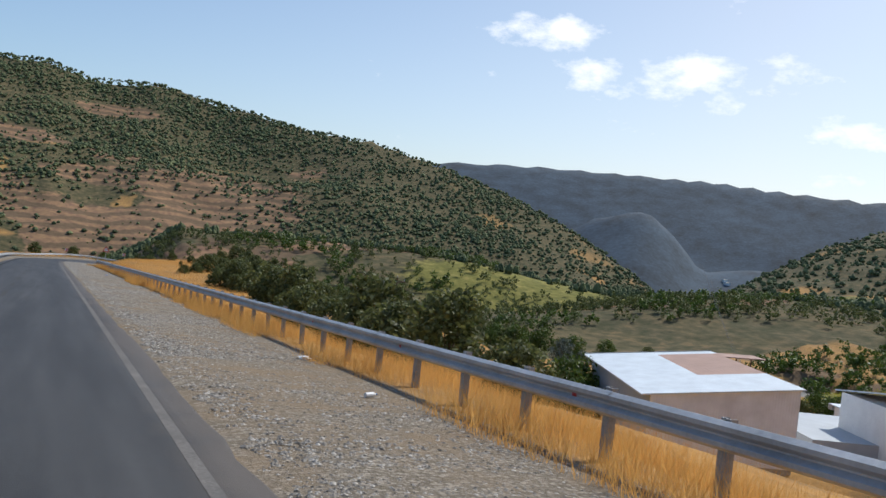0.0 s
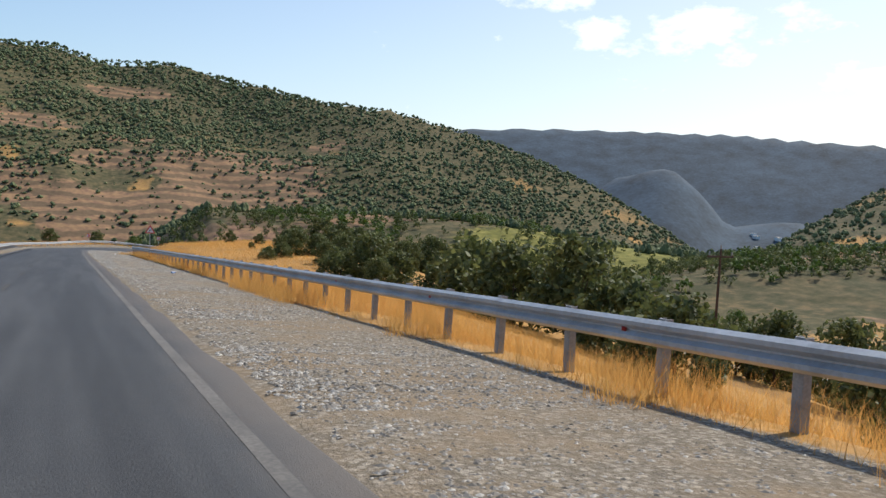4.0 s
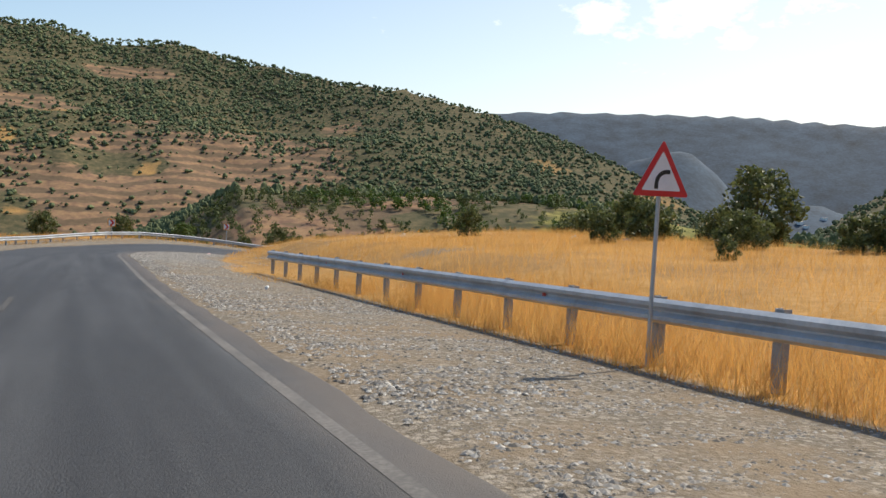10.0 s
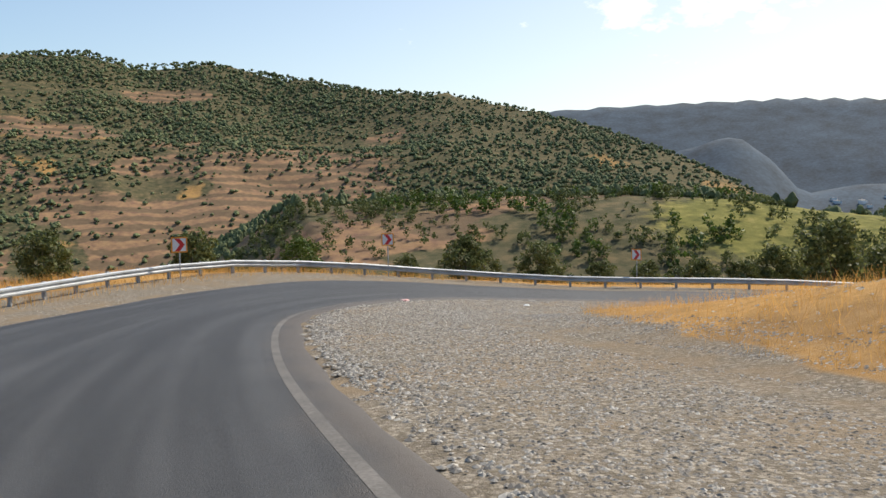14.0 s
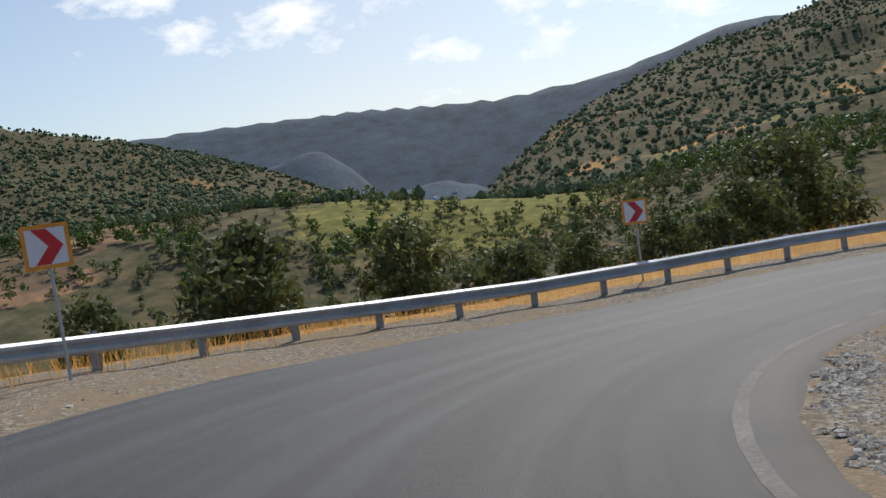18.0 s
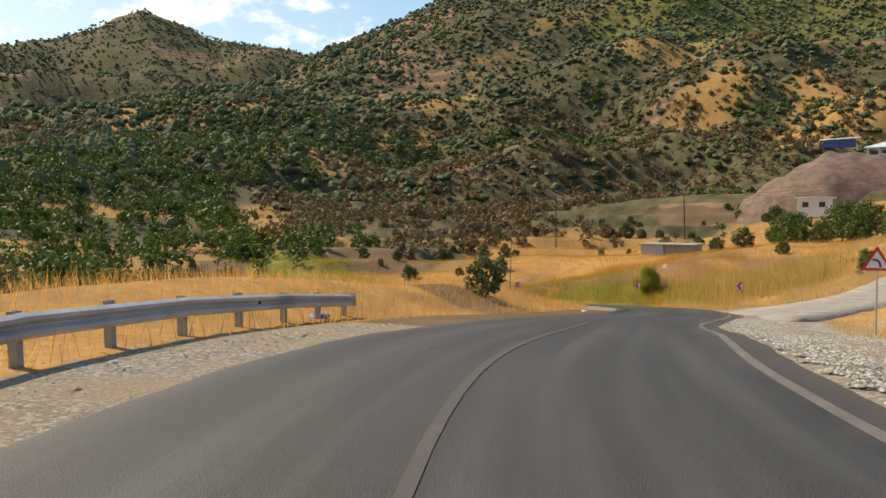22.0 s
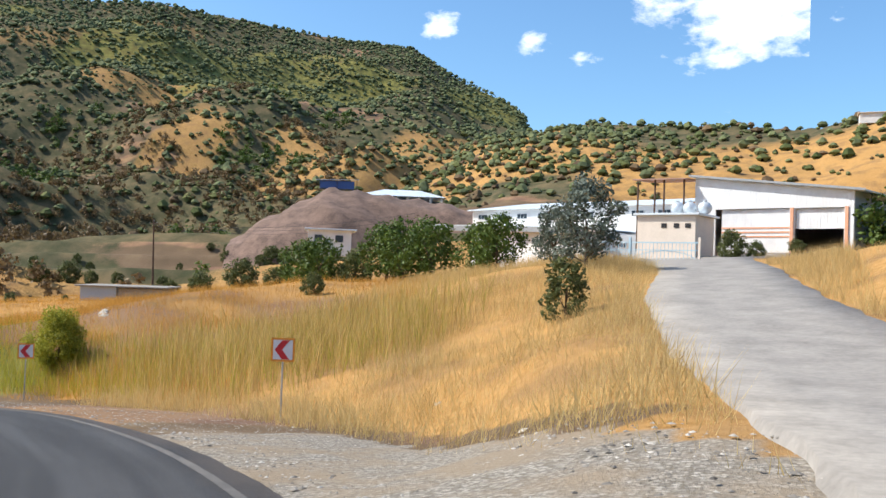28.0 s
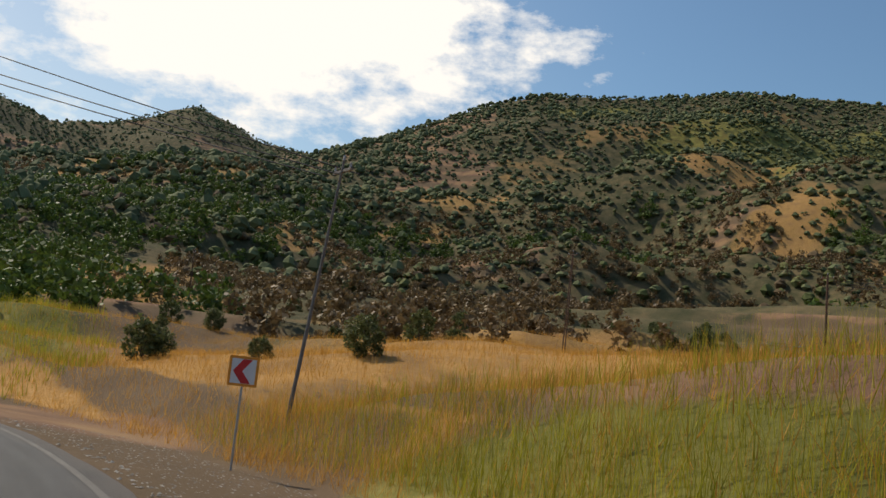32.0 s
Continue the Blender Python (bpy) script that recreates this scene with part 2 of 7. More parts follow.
def ground_material():
    """Earth, gravel, dry grass, red soil and green plots, by the weights stored on the ground's corners."""
    m, nt, b = material("ground")
    vec = place(nt)
    a1, a2 = nt.nodes.new("ShaderNodeAttribute"), nt.nodes.new("ShaderNodeAttribute")
    a1.attribute_name, a2.attribute_name = "soil", "cover"
    s1, s2 = nt.nodes.new("ShaderNodeSeparateColor"), nt.nodes.new("ShaderNodeSeparateColor")
    nt.links.new(a1.outputs["Color"], s1.inputs[0])
    nt.links.new(a2.outputs["Color"], s2.inputs[0])
    n_big, n_mid, n_fine = noise_tex(nt, vec, 0.012, 5), noise_tex(nt, vec, 0.22, 5), noise_tex(nt, vec, 3.5, 5, 0.7)
    n_grit = noise_tex(nt, vec, 28.0, 3, 0.7)
    # weights with frayed borders
    def fray(w, amount=0.5):
        return calc(nt, "MULTIPLY", calc(nt, "ADD", calc(nt, "SUBTRACT", w, 0.5), calc(nt, "MULTIPLY", calc(nt, "SUBTRACT", calc(nt, "ADD", calc(nt, "MULTIPLY", n_mid, 0.6), calc(nt, "MULTIPLY", n_fine, 0.4)), 0.5), amount)), 6.0)
    def edge(w, amount=0.9):
        n = nt.nodes.new("ShaderNodeMath")
        n.operation, n.use_clamp = "ADD", True
        nt.links.new(fray(w, amount), n.inputs[0])
        n.inputs[1].default_value = 0.5
        return n.outputs[0]
    hill = ramp(nt, n_mid, [(0.36, (0.042, 0.052, 0.024)), (0.5, (0.078, 0.076, 0.040)), (0.66, (0.140, 0.110, 0.060))])
    hill = mix(nt, calc(nt, "MULTIPLY", n_fine, 0.24), hill, (0.23, 0.165, 0.09))
    gold = ramp(nt, n_fine, [(0.3, (0.34, 0.185, 0.055)), (0.55, (0.48, 0.27, 0.095)), (0.75, (0.55, 0.35, 0.16))])
    gold = mix(nt, ramp(nt, n_mid, [(0.46, (0, 0, 0)), (0.64, (0.75, 0.75, 0.75))]), gold, (0.25, 0.15, 0.07))
    red = ramp(nt, n_mid, [(0.3, (0.145, 0.080, 0.052)), (0.55, (0.22, 0.125, 0.080)), (0.75, (0.31, 0.20, 0.13))])
    red = mix(nt, calc(nt, "MULTIPLY", n_fine, 0.3), red, (0.33, 0.22, 0.17))
    # old terraces: level strips of dry grass, bare banks and scrub
    sep = nt.nodes.new("ShaderNodeSeparateXYZ")
    nt.links.new(vec, sep.inputs[0])
    band = calc(nt, "SINE", calc(nt, "ADD", calc(nt, "MULTIPLY", sep.outputs[2], 0.85), calc(nt, "MULTIPLY", noise_tex(nt, vec, 0.016, 3), 16.0)))
    strips = calc(nt, "MULTIPLY", calc(nt, "ADD", calc(nt, "MULTIPLY", band, 0.5), calc(nt, "MULTIPLY", calc(nt, "SUBTRACT", n_mid, 0.45), 2.6)), 1.0, True)
    red = mix(nt, calc(nt, "MULTIPLY", strips, 0.6), red, (0.36, 0.225, 0.10))
    red = mix(nt, ramp(nt, band, [(0.0, (0.55, 0.55, 0.55)), (0.22, (0, 0, 0))]), red, (0.10, 0.085, 0.045))
    hill = mix(nt, calc(nt, "MULTIPLY", strips, 0.30), hill, (0.22, 0.155, 0.075))
    gravel = ramp(nt, n_grit, [(0.3, (0.13, 0.115, 0.098)), (0.5, (0.25, 0.225, 0.19)), (0.72, (0.42, 0.385, 0.335))])
    gravel = mix(nt, calc(nt, "MULTIPLY", n_mid, 0.4), gravel, (0.27, 0.215, 0.155))
    stones = nd(nt, "ShaderNodeTexVoronoi", Scale=17.0)
    nt.links.new(vec, stones.inputs["Vector"])
    shade = nt.nodes.new("ShaderNodeSeparateColor")
    nt.links.new(stones.outputs["Color"], shade.inputs[0])
    gravel = mix(nt, 0.55, gravel, ramp(nt, shade.outputs[0], [(0.1, (0.17, 0.15, 0.125)), (0.6, (0.34, 0.305, 0.255)), (0.95, (0.56, 0.515, 0.44))]))
    gravel = mix(nt, ramp(nt, stones.outputs["Distance"], [(0.45, (0, 0, 0)), (0.75, (0.7, 0.7, 0.7))]), gravel, (0.16, 0.135, 0.10))
    gravel = mix(nt, ramp(nt, noise_tex(nt, vec, 0.55, 5, 0.65), [(0.44, (0, 0, 0)), (0.62, (0.85, 0.85, 0.85))]), gravel, (0.29, 0.225, 0.155))
    gravel = mix(nt, s2.outputs[2], mix(nt, 1.0, gravel, (0.84, 0.80, 0.75), "MULTIPLY"), gravel)
    green = ramp(nt, n_mid, [(0.3, (0.10, 0.105, 0.028)), (0.55, (0.20, 0.185, 0.05)), (0.75, (0.33, 0.27, 0.09))])
    stone = ramp(nt, n_fine, [(0.3, (0.27, 0.22, 0.15)), (0.6, (0.42, 0.37, 0.28)), (0.8, (0.55, 0.50, 0.42))])
    c = mix(nt, edge(s1.outputs[0], 0.5), hill, gold)
    c = mix(nt, edge(s1.outputs[1]), c, red)
    c = mix(nt, edge(s2.outputs[0]), c, green)
    c = mix(nt, edge(s2.outputs[1], 1.3), c, stone)
    c = mix(nt, edge(s1.outputs[2], 0.5), c, gravel)
    nt.links.new(c, b.inputs["Base Color"])
    b.inputs["Roughness"].default_value = 0.95
    b.inputs["Specular IOR Level"].default_value = 0.1
    lumps = calc(nt, "MULTIPLY", calc(nt, "MULTIPLY", stones.outputs["Distance"], -0.12), edge(s1.outputs[2], 0.5))
    bump(nt, b, calc(nt, "ADD", calc(nt, "ADD", n_fine, calc(nt, "MULTIPLY", n_grit, 0.6)), lumps), 0.7, 0.05)
    return m


def asphalt_material():
    m, nt, b = material("asphalt")
    vec = place(nt)
    along = nt.nodes.new("ShaderNodeUVMap")
    uv = nt.nodes.new("ShaderNodeSeparateXYZ")
    nt.links.new(along.outputs[0], uv.inputs[0])
    stretch = nt.nodes.new("ShaderNodeMapping")
    stretch.inputs["Scale"].default_value = (1.0, 0.04, 1.0)
    nt.links.new(along.outputs[0], stretch.inputs["Vector"])
    streak = noise_tex(nt, stretch.outputs[0], 1.6, 3, 0.6)
    grit, blot = noise_tex(nt, vec, 70.0, 2, 0.8), noise_tex(nt, vec, 0.5, 4)
    c = ramp(nt, grit, [(0.3, (0.024, 0.023, 0.023)), (0.55, (0.049, 0.047, 0.046)), (0.75, (0.118, 0.110, 0.102))])
    c = mix(nt, ramp(nt, streak, [(0.42, (0, 0, 0)), (0.64, (0.5, 0.5, 0.5))]), c, (0.105, 0.103, 0.101))
    c = mix(nt, ramp(nt, noise_tex(nt, stretch.outputs[0], 0.55, 2, 0.5), [(0.34, (0.32, 0.32, 0.32)), (0.52, (0, 0, 0))]), c, (0.026, 0.026, 0.028))
    c = mix(nt, ramp(nt, blot, [(0.5, (0, 0, 0)), (0.75, (0.35, 0.35, 0.35))]), c, (0.035, 0.034, 0.036))
    # brown dust along the verge side
    dust = calc(nt, "MULTIPLY", calc(nt, "SUBTRACT", 0.22, calc(nt, "ADD", uv.outputs[0], calc(nt, "MULTIPLY", calc(nt, "SUBTRACT", blot, 0.5), 1.2))), 1.7, True)
    c = mix(nt, calc(nt, "MULTIPLY", dust, 0.55), c, (0.135, 0.108, 0.086))
    nt.links.new(c, b.inputs["Base Color"])
    b.inputs["Roughness"].default_value = 0.58
    b.inputs["Specular IOR Level"].default_value = 0.26
    bump(nt, b, grit, 0.7, 0.012)
    return m


def line_paint_material(name, k):
    m, nt, b = material(name)
    vec = place(nt)
    w = calc(nt, "ADD", calc(nt, "MULTIPLY", noise_tex(nt, vec, 25.0, 3, 0.8), 0.6), calc(nt, "MULTIPLY", noise_tex(nt, vec, 1.2, 3), 0.4))
    nt.links.new(ramp(nt, w, [(0.36, (0.08, 0.074, 0.068)), (0.50, (0.15 * k, 0.136 * k, 0.12 * k)), (0.7, (0.26 * k, 0.235 * k, 0.21 * k))]), b.inputs["Base Color"])
    b.inputs["Roughness"].default_value = 0.8
    return m


def galvanised_material():
    m, nt, b = material("galvanised_steel")
    vec = place(nt)
    n1, n2 = noise_tex(nt, vec, 1.1, 4), noise_tex(nt, vec, 14.0, 4, 0.7)
    f = calc(nt, "ADD", calc(nt, "MULTIPLY", n1, 0.6), calc(nt, "MULTIPLY", n2, 0.4))
    nt.links.new(ramp(nt, f, [(0.3, (0.26, 0.27, 0.28)), (0.5, (0.42, 0.44, 0.46)), (0.7, (0.56, 0.58, 0.60))]), b.inputs["Base Color"])
    b.inputs["Metallic"].default_value = 0.35
    nt.links.new(ramp(nt, n2, [(0.3, (0.42, 0.42, 0.42)), (0.7, (0.62, 0.62, 0.62))]), b.inputs["Roughness"])
    bump(nt, b, n2, 0.08, 0.01)
    return m


def ribbed_material(name, color, rough=0.5, pitch=5.0, axis=0, metal=0.0):
    """Trapezoid sheet metal: ribs as relief across one local axis, with streaks."""
    m, nt, b = material(name)
    vec = local(nt)
    sep = nt.nodes.new("ShaderNodeSeparateXYZ")
    nt.links.new(vec, sep.inputs[0])
    wave = calc(nt, "SINE", calc(nt, "MULTIPLY", sep.outputs[axis], pitch * 6.283))
    rib = calc(nt, "MULTIPLY", calc(nt, "ADD", wave, 0.2), 4.0, True)
    n1 = noise_tex(nt, vec, 0.6, 4)
    lo, hi = tuple(c * 0.86 for c in color), tuple(min(1, c * 1.08) for c in color)
    nt.links.new(ramp(nt, n1, [(0.3, lo), (0.7, hi)]), b.inputs["Base Color"])
    b.inputs["Roughness"].default_value, b.inputs["Metallic"].default_value = rough, metal
    bump(nt, b, rib, 0.5, 0.04)
    return m


M_GROUND, M_ASPHALT, M_STEEL = ground_material(), asphalt_material(), galvanised_material()
M_LINE, M_LINE_WORN = line_paint_material("line_paint", 0.82), line_paint_material("worn_line_paint", 0.38)
M_POST = plain("post_steel", (0.30, 0.31, 0.32), 0.6, 0.3, 0.2, 4)
M_RED = plain("red_reflector", (0.50, 0.03, 0.03), 0.3, 0, 0.1)
M_SIGN_WHITE = plain("sign_white", (0.72, 0.72, 0.74), 0.45, 0, 0.05)
M_SIGN_RED = plain("sign_red", (0.58, 0.025, 0.03), 0.4, 0, 0.08)
M_SIGN_BLACK = plain("sign_black", (0.015, 0.015, 0.015), 0.5)
M_SIGN_ORANGE = plain("sign_orange", (0.78, 0.30, 0.03), 0.5, 0, 0.15)
M_SIGN_BACK = plain("sign_back_grey", (0.35, 0.36, 0.37), 0.5, 0.4)
M_POLE = plain("sign_pole_grey", (0.42, 0.44, 0.46), 0.5, 0.5, 0.1)
M_WOOD = plain("weathered_pole_wood", (0.10, 0.06, 0.04), 0.85, 0, 0.25, 3, 0.4)
M_GREYWOOD = plain("grey_pole_wood", (0.15, 0.14, 0.125), 0.8, 0, 0.2, 3, 0.3)
M_WIRE = plain("wire_dark", (0.05, 0.05, 0.055), 0.6, 0.4)
M_CONCRETE = plain("concrete_drive", (0.285, 0.258, 0.225), 0.85, 0, 0.2, 0.9, 0.35, 14, True)
M_WHITE_SHEET = ribbed_material("white_sheet", (0.78, 0.79, 0.80), 0.45, 4.0, 0)
M_ROOF_SHEET = ribbed_material("pale_roof_sheet", (0.66, 0.72, 0.76), 0.4, 4.0, 0)
M_RUST_SHEET = ribbed_material("rust_brown_sheet", (0.36, 0.22, 0.17), 0.7, 2.0, 0)
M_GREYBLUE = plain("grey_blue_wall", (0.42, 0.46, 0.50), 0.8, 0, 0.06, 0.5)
M_CREAM = plain("cream_render", (0.72, 0.62, 0.52), 0.85, 0, 0.06, 0.7)
M_WHITEWALL = plain("white_render", (0.78, 0.77, 0.75), 0.8, 0, 0.06, 0.6)
# near-black colour stands in for the unlit inside of doorway and small windows
M_DARK = plain("opening_shade_dark", (0.02, 0.02, 0.022), 0.8)
M_GLASSY = plain("window_glass_dark", (0.05, 0.07, 0.09), 0.12, 0, 0.1)
M_BLUEPAINT = plain("pale_blue_paint", (0.40, 0.56, 0.66), 0.5, 0.2, 0.08)
M_ORANGE_STRIPE = plain("orange_stripe", (0.70, 0.36, 0.22), 0.5)
M_TANK = plain("tank_white", (0.62, 0.66, 0.68), 0.35, 0.3)
M_TARP = plain("blue_tarpaulin", (0.06, 0.12, 0.32), 0.6)
M_BARK = plain("bark", (0.09, 0.065, 0.045), 0.9, 0, 0.25, 4, 0.6)
M_LEAF = foliage("leaf_green", (0.040, 0.056, 0.018), (0.175, 0.195, 0.068), 0.35, 0.6)
M_LEAF_B = foliage("leaf_bright", (0.035, 0.065, 0.012), (0.13, 0.19, 0.035))
M_LEAF_OLIVE = foliage("leaf_silver", (0.055, 0.075, 0.055), (0.21, 0.25, 0.20), 0.15)
M_LEAF_YELLOW = foliage("leaf_yellow_green", (0.20, 0.21, 0.018), (0.50, 0.47, 0.065), 0.40)
M_LEAF_BROWN = foliage("leaf_brown", (0.105, 0.068, 0.032), (0.26, 0.175, 0.080), 0.25)
M_SHRUB = foliage("hill_shrub", (0.058, 0.075, 0.034), (0.170, 0.190, 0.084), 0.0, 0.9)
M_SHRUB_BROWN = foliage("brown_orchard", (0.085, 0.055, 0.030), (0.17, 0.115, 0.06), 0.0, 0.9)
M_SHRUB_LIGHT = foliage("light_orchard", (0.05, 0.07, 0.02), (0.15, 0.16, 0.055), 0.0, 0.9)
M_GRASS = foliage("dry_grass", (0.54, 0.28, 0.070), (0.75, 0.44, 0.145), 0.55, 0.7)
M_GRASS_PALE = foliage("pale_dry_grass", (0.42, 0.285, 0.10), (0.75, 0.575, 0.265), 0.45, 0.7)
M_GRASS_RUST = foliage("rusty_dry_grass", (0.40, 0.19, 0.035), (0.72, 0.40, 0.085), 0.45, 0.7)
M_REED = foliage("dry_reed", (0.31, 0.205, 0.055), (0.77, 0.57, 0.22), 0.40, 0.7)
M_GREENGRASS = foliage("green_grass", (0.19, 0.195, 0.012), (0.52, 0.46, 0.045), 0.35, 0.7)
M_STONE = plain("grey_stone", (0.36, 0.33, 0.29), 0.9, 0, 0.3, 5, 0.5, 12, True)
M_PALESTONE = plain("pale_limestone", (0.50, 0.45, 0.37), 0.9, 0, 0.2, 2, 0.6, 8, True)
M_SPOIL = plain("spoil_heap_earth", (0.165, 0.105, 0.078), 0.95, 0, 0.4, 0.5, 1.0, 1.3, True)
# the bluish haze of distance is mixed into this base colour
M_FARLAND_HAZE = plain("far_land_haze_tint", (0.036, 0.060, 0.086), 0.95, 0, 0.42, 0.011, 0, 1, True)

# ---------------------------------------------------------------- the road's line
# the right-hand edge line of the road, from the straight round the hairpin to the next bend
EDGE_LINE = [(1.4, -60), (1.4, -20), (1.4, 20), (1.4, 60), (1.4, 100), (1.45, 120), (1.75, 135), (2.1, 147), (2.9, 156), (4.6, 164),
             (7.2, 169.1), (10.5, 173.0), (14.2, 176.0), (18.8, 177.5), (23.4, 177.2), (27.7, 175.7), (33.6, 171.3), (39.4, 165.2),
             (44.3, 160.0), (48.6, 154.0), (52.6, 148.6), (57.5, 143.0), (63.5, 136.8), (70.2, 131.4), (78, 126.6), (86, 123.8), (94, 122.5),
             (102, 122.0), (112, 123.0), (126, 126.5), (145, 133), (170, 141)]


def smooth_line(pts, step=1.0):
    """A Catmull-Rom curve through pts, at even steps."""
    p = np.array(pts, float)
    p = np.vstack([2 * p[0] - p[1], p, 2 * p[-1] - p[-2]])
    out = []
    for i in range(1, len(p) - 2):
        t = np.linspace(0, 1, 24, endpoint=False)[:, None]
        a, b, c, d = p[i - 1], p[i], p[i + 1], p[i + 2]
        out.append(0.5 * (2 * b + (c - a) * t + (2 * a - 5 * b + 4 * c - d) * t**2 + (3 * b - a - 3 * c + d) * t**3))
    q = np.vstack(out + [p[-2:-1]])
    s = np.r_[0, np.cumsum(np.hypot(*np.diff(q[:, :2], axis=0).T))]
    n = int(s[-1] / step) + 1
    at = np.linspace(0, s[-1], n)
    return np.stack([np.interp(at, s, q[:, k]) for k in range(q.shape[1])], 1)


LINE = smooth_line(EDGE_LINE)
_d = np.gradient(LINE, axis=0)
TANGENT = _d / np.hypot(*_d.T)[:, None]
LEFT = np.stack([-TANGENT[:, 1], TANGENT[:, 0]], 1)
N_LINE = len(LINE)
GRADE = 0.0126
WIDEN = np.interp(np.arange(N_LINE), [0, 198, 224, 243, 250, 290, N_LINE], [0, 0, 1.0, 1.2, 0.2, 0, 0])
_bank = np.interp(np.arange(N_LINE), [0, 195, 214, 228, 238, 243, 250, 270, 285, N_LINE], [0, 0, 0.012, 0.034, 0.058, 0.048, 0.004, 0.006, 0, 0])

# the road falls all the way, through the hairpin too, and the land on either side with it:
# three slopes (first straight, hairpin, second straight), each carried on to both sides
FALLS = [((0.0, 0.0), (0.0, 1.0), 0.078, 0.0), ((18.0, 179.0), (0.90, 0.44), 0.100, -14.8), ((41.0, 168.0), (0.68, -0.73), 0.118, -16.7)]


def step01(a, b, x):
    t = np.clip((x - a) / (b - a), 0, 1)
    return t * t * (3 - 2 * t)


def slope_shares(x, y):
    """Shares of the three slopes at (x, y), by the bearing from the knoll inside the bend."""
    px = 27 + 9 * step01(-155, -125, -y) - 0.6 * np.clip(-5 - y, 0, 400)
    dx, dy = x - px, y - 150
    ang = np.degrees(np.arctan2(dx, np.maximum(dy, 0) + 12))
    f = step01(60, 250, np.hypot(dx, dy))
    a, b, c = -45 + 65 * f, -12 + 62 * f, 32 + 43 * f
    first, last = 1 - step01(0, 1, (ang - a) / (b - a)), step01(0, 1, (ang - b) / (c - b))
    return first, 1 - first - last, last


def lift(x, y):
    """How far the land at (x, y) stands above or below the start of the first straight."""
    x, y = np.asarray(x, float), np.asarray(y, float)
    return sum(w * (z - fall * ((x - p[0]) * d[0] + (y - p[1]) * d[1])) for w, (p, d, fall, z) in zip(slope_shares(x, y), FALLS))


def lift1(x, y):
    return float(lift(x, y))



def road_level(i, u):
    """The road's height over the falling land at station i (metres along the edge line) and u metres to the left of that line."""
    y = np.interp(i, np.arange(N_LINE), LINE[:, 1])
    first = np.asarray(i) < 200
    base = np.where(first, GRADE * (np.minimum(y, 140) - 140), 0.0)
    return base + np.interp(i, np.arange(N_LINE), _bank) * np.clip(u, -1, 12)


def road_z(i, u):
    at = np.arange(N_LINE)
    x, y = np.interp(i, at, LINE[:, 0]) + np.interp(i, at, LEFT[:, 0]) * u, np.interp(i, at, LINE[:, 1]) + np.interp(i, at, LEFT[:, 1]) * u
    return road_level(i, u) + lift(x, y)


def beside(x, y, near=60.0):
    """Station and offset to the left of the edge line for points (x, y)."""
    x, y = np.ravel(x), np.ravel(y)
    best, st = np.full(len(x), 1e9), np.zeros(len(x), int)
    box = (x > -near - 5) & (x < 175 + near) & (y > -70 - near) & (y < 178 + near)
    idx = np.flatnonzero(box)
    for chunk in np.array_split(idx, max(1, len(idx) // 20000)):
        d = (x[chunk, None] - LINE[None, :, 0]) ** 2 + (y[chunk, None] - LINE[None, :, 1]) ** 2
        st[chunk] = d.argmin(1)
        best[chunk] = np.sqrt(d.min(1))
    off = (x - LINE[st, 0]) * LEFT[st, 0] + (y - LINE[st, 1]) * LEFT[st, 1]
    sign = np.where(off < 0, -1.0, 1.0)
    return st, np.where(best < 1e8, sign * best, 1e9), best


# ---------------------------------------------------------------- smooth value noise on arrays
_rng = np.random.RandomState(7)
_LATTICE = _rng.rand(256, 256)


def vnoise(x, y, scale, octaves=4, gain=0.5):
    """Value noise in 0..1, feature size = scale metres."""
    tot, amp, norm = 0.0, 1.0, 0.0
    for o in range(octaves):
        fx, fy = x / scale * 2**o + 17.3 * o, y / scale * 2**o + 5.1 * o
        ix, iy = np.floor(fx).astype(int), np.floor(fy).astype(int)
        tx, ty = fx - ix, fy - iy
        tx, ty = tx * tx * (3 - 2 * tx), ty * ty * (3 - 2 * ty)
        g = lambda a, b: _LATTICE[(ix + a) & 255, (iy + b) & 255]
        tot = tot + amp * ((g(0, 0) * (1 - tx) + g(1, 0) * tx) * (1 - ty) + (g(0, 1) * (1 - tx) + g(1, 1) * tx) * ty)
        norm, amp = norm + amp, amp * gain
    return tot / norm


# ---------------------------------------------------------------- the land
# spot heights of the natural ground near the road, zone by zone: x, y, z
WEST_SIDE = [(-11, -20, -1.4), (-11, 40, -0.9), (-11, 100, 0.1), (-13, 150, 0.6), (-35, 20, 0.5), (-35, 90, 1.5), (-35, 160, 1.0), (-80, 60, 6), (-80, 180, 3),
             (-16, 185, 0.2), (-120, 0, 10)]
VALLEY_SIDE = [(9, -20, -2.4), (9, 20, -2.0), (9, 60, -1.4), (9.5, 100, -0.6), (20, -10, -5.5), (21, 30, -5.0), (23, 70, -3.2), (21, 100, -0.6), (20, 116, 0.6),
               (32, 20, -7.5), (38, 50, -5.5), (33, 85, -2.0), (32, 108, 0.6), (60, 0, -9), (30, -60, -8), (70, -60, -6), (48, 30, -7)]
INSIDE_BEND = [(20, 128, 1.1), (17, 140, 1.3), (16, 148, 1.3), (16, 158, 0.3), (24, 166, 0.5), (30, 152, 2.6), (38, 155, 3.3), (41.3, 149, 3.4), (38, 141, 3.8), (41, 132, 4.2), (33, 128, 1.6), (46, 148, 1.0), (46, 139, 4.2), (49, 127, 4.2),
               (37, 162, 0.5), (49, 134, 3.8), (47, 118, 5.2)]
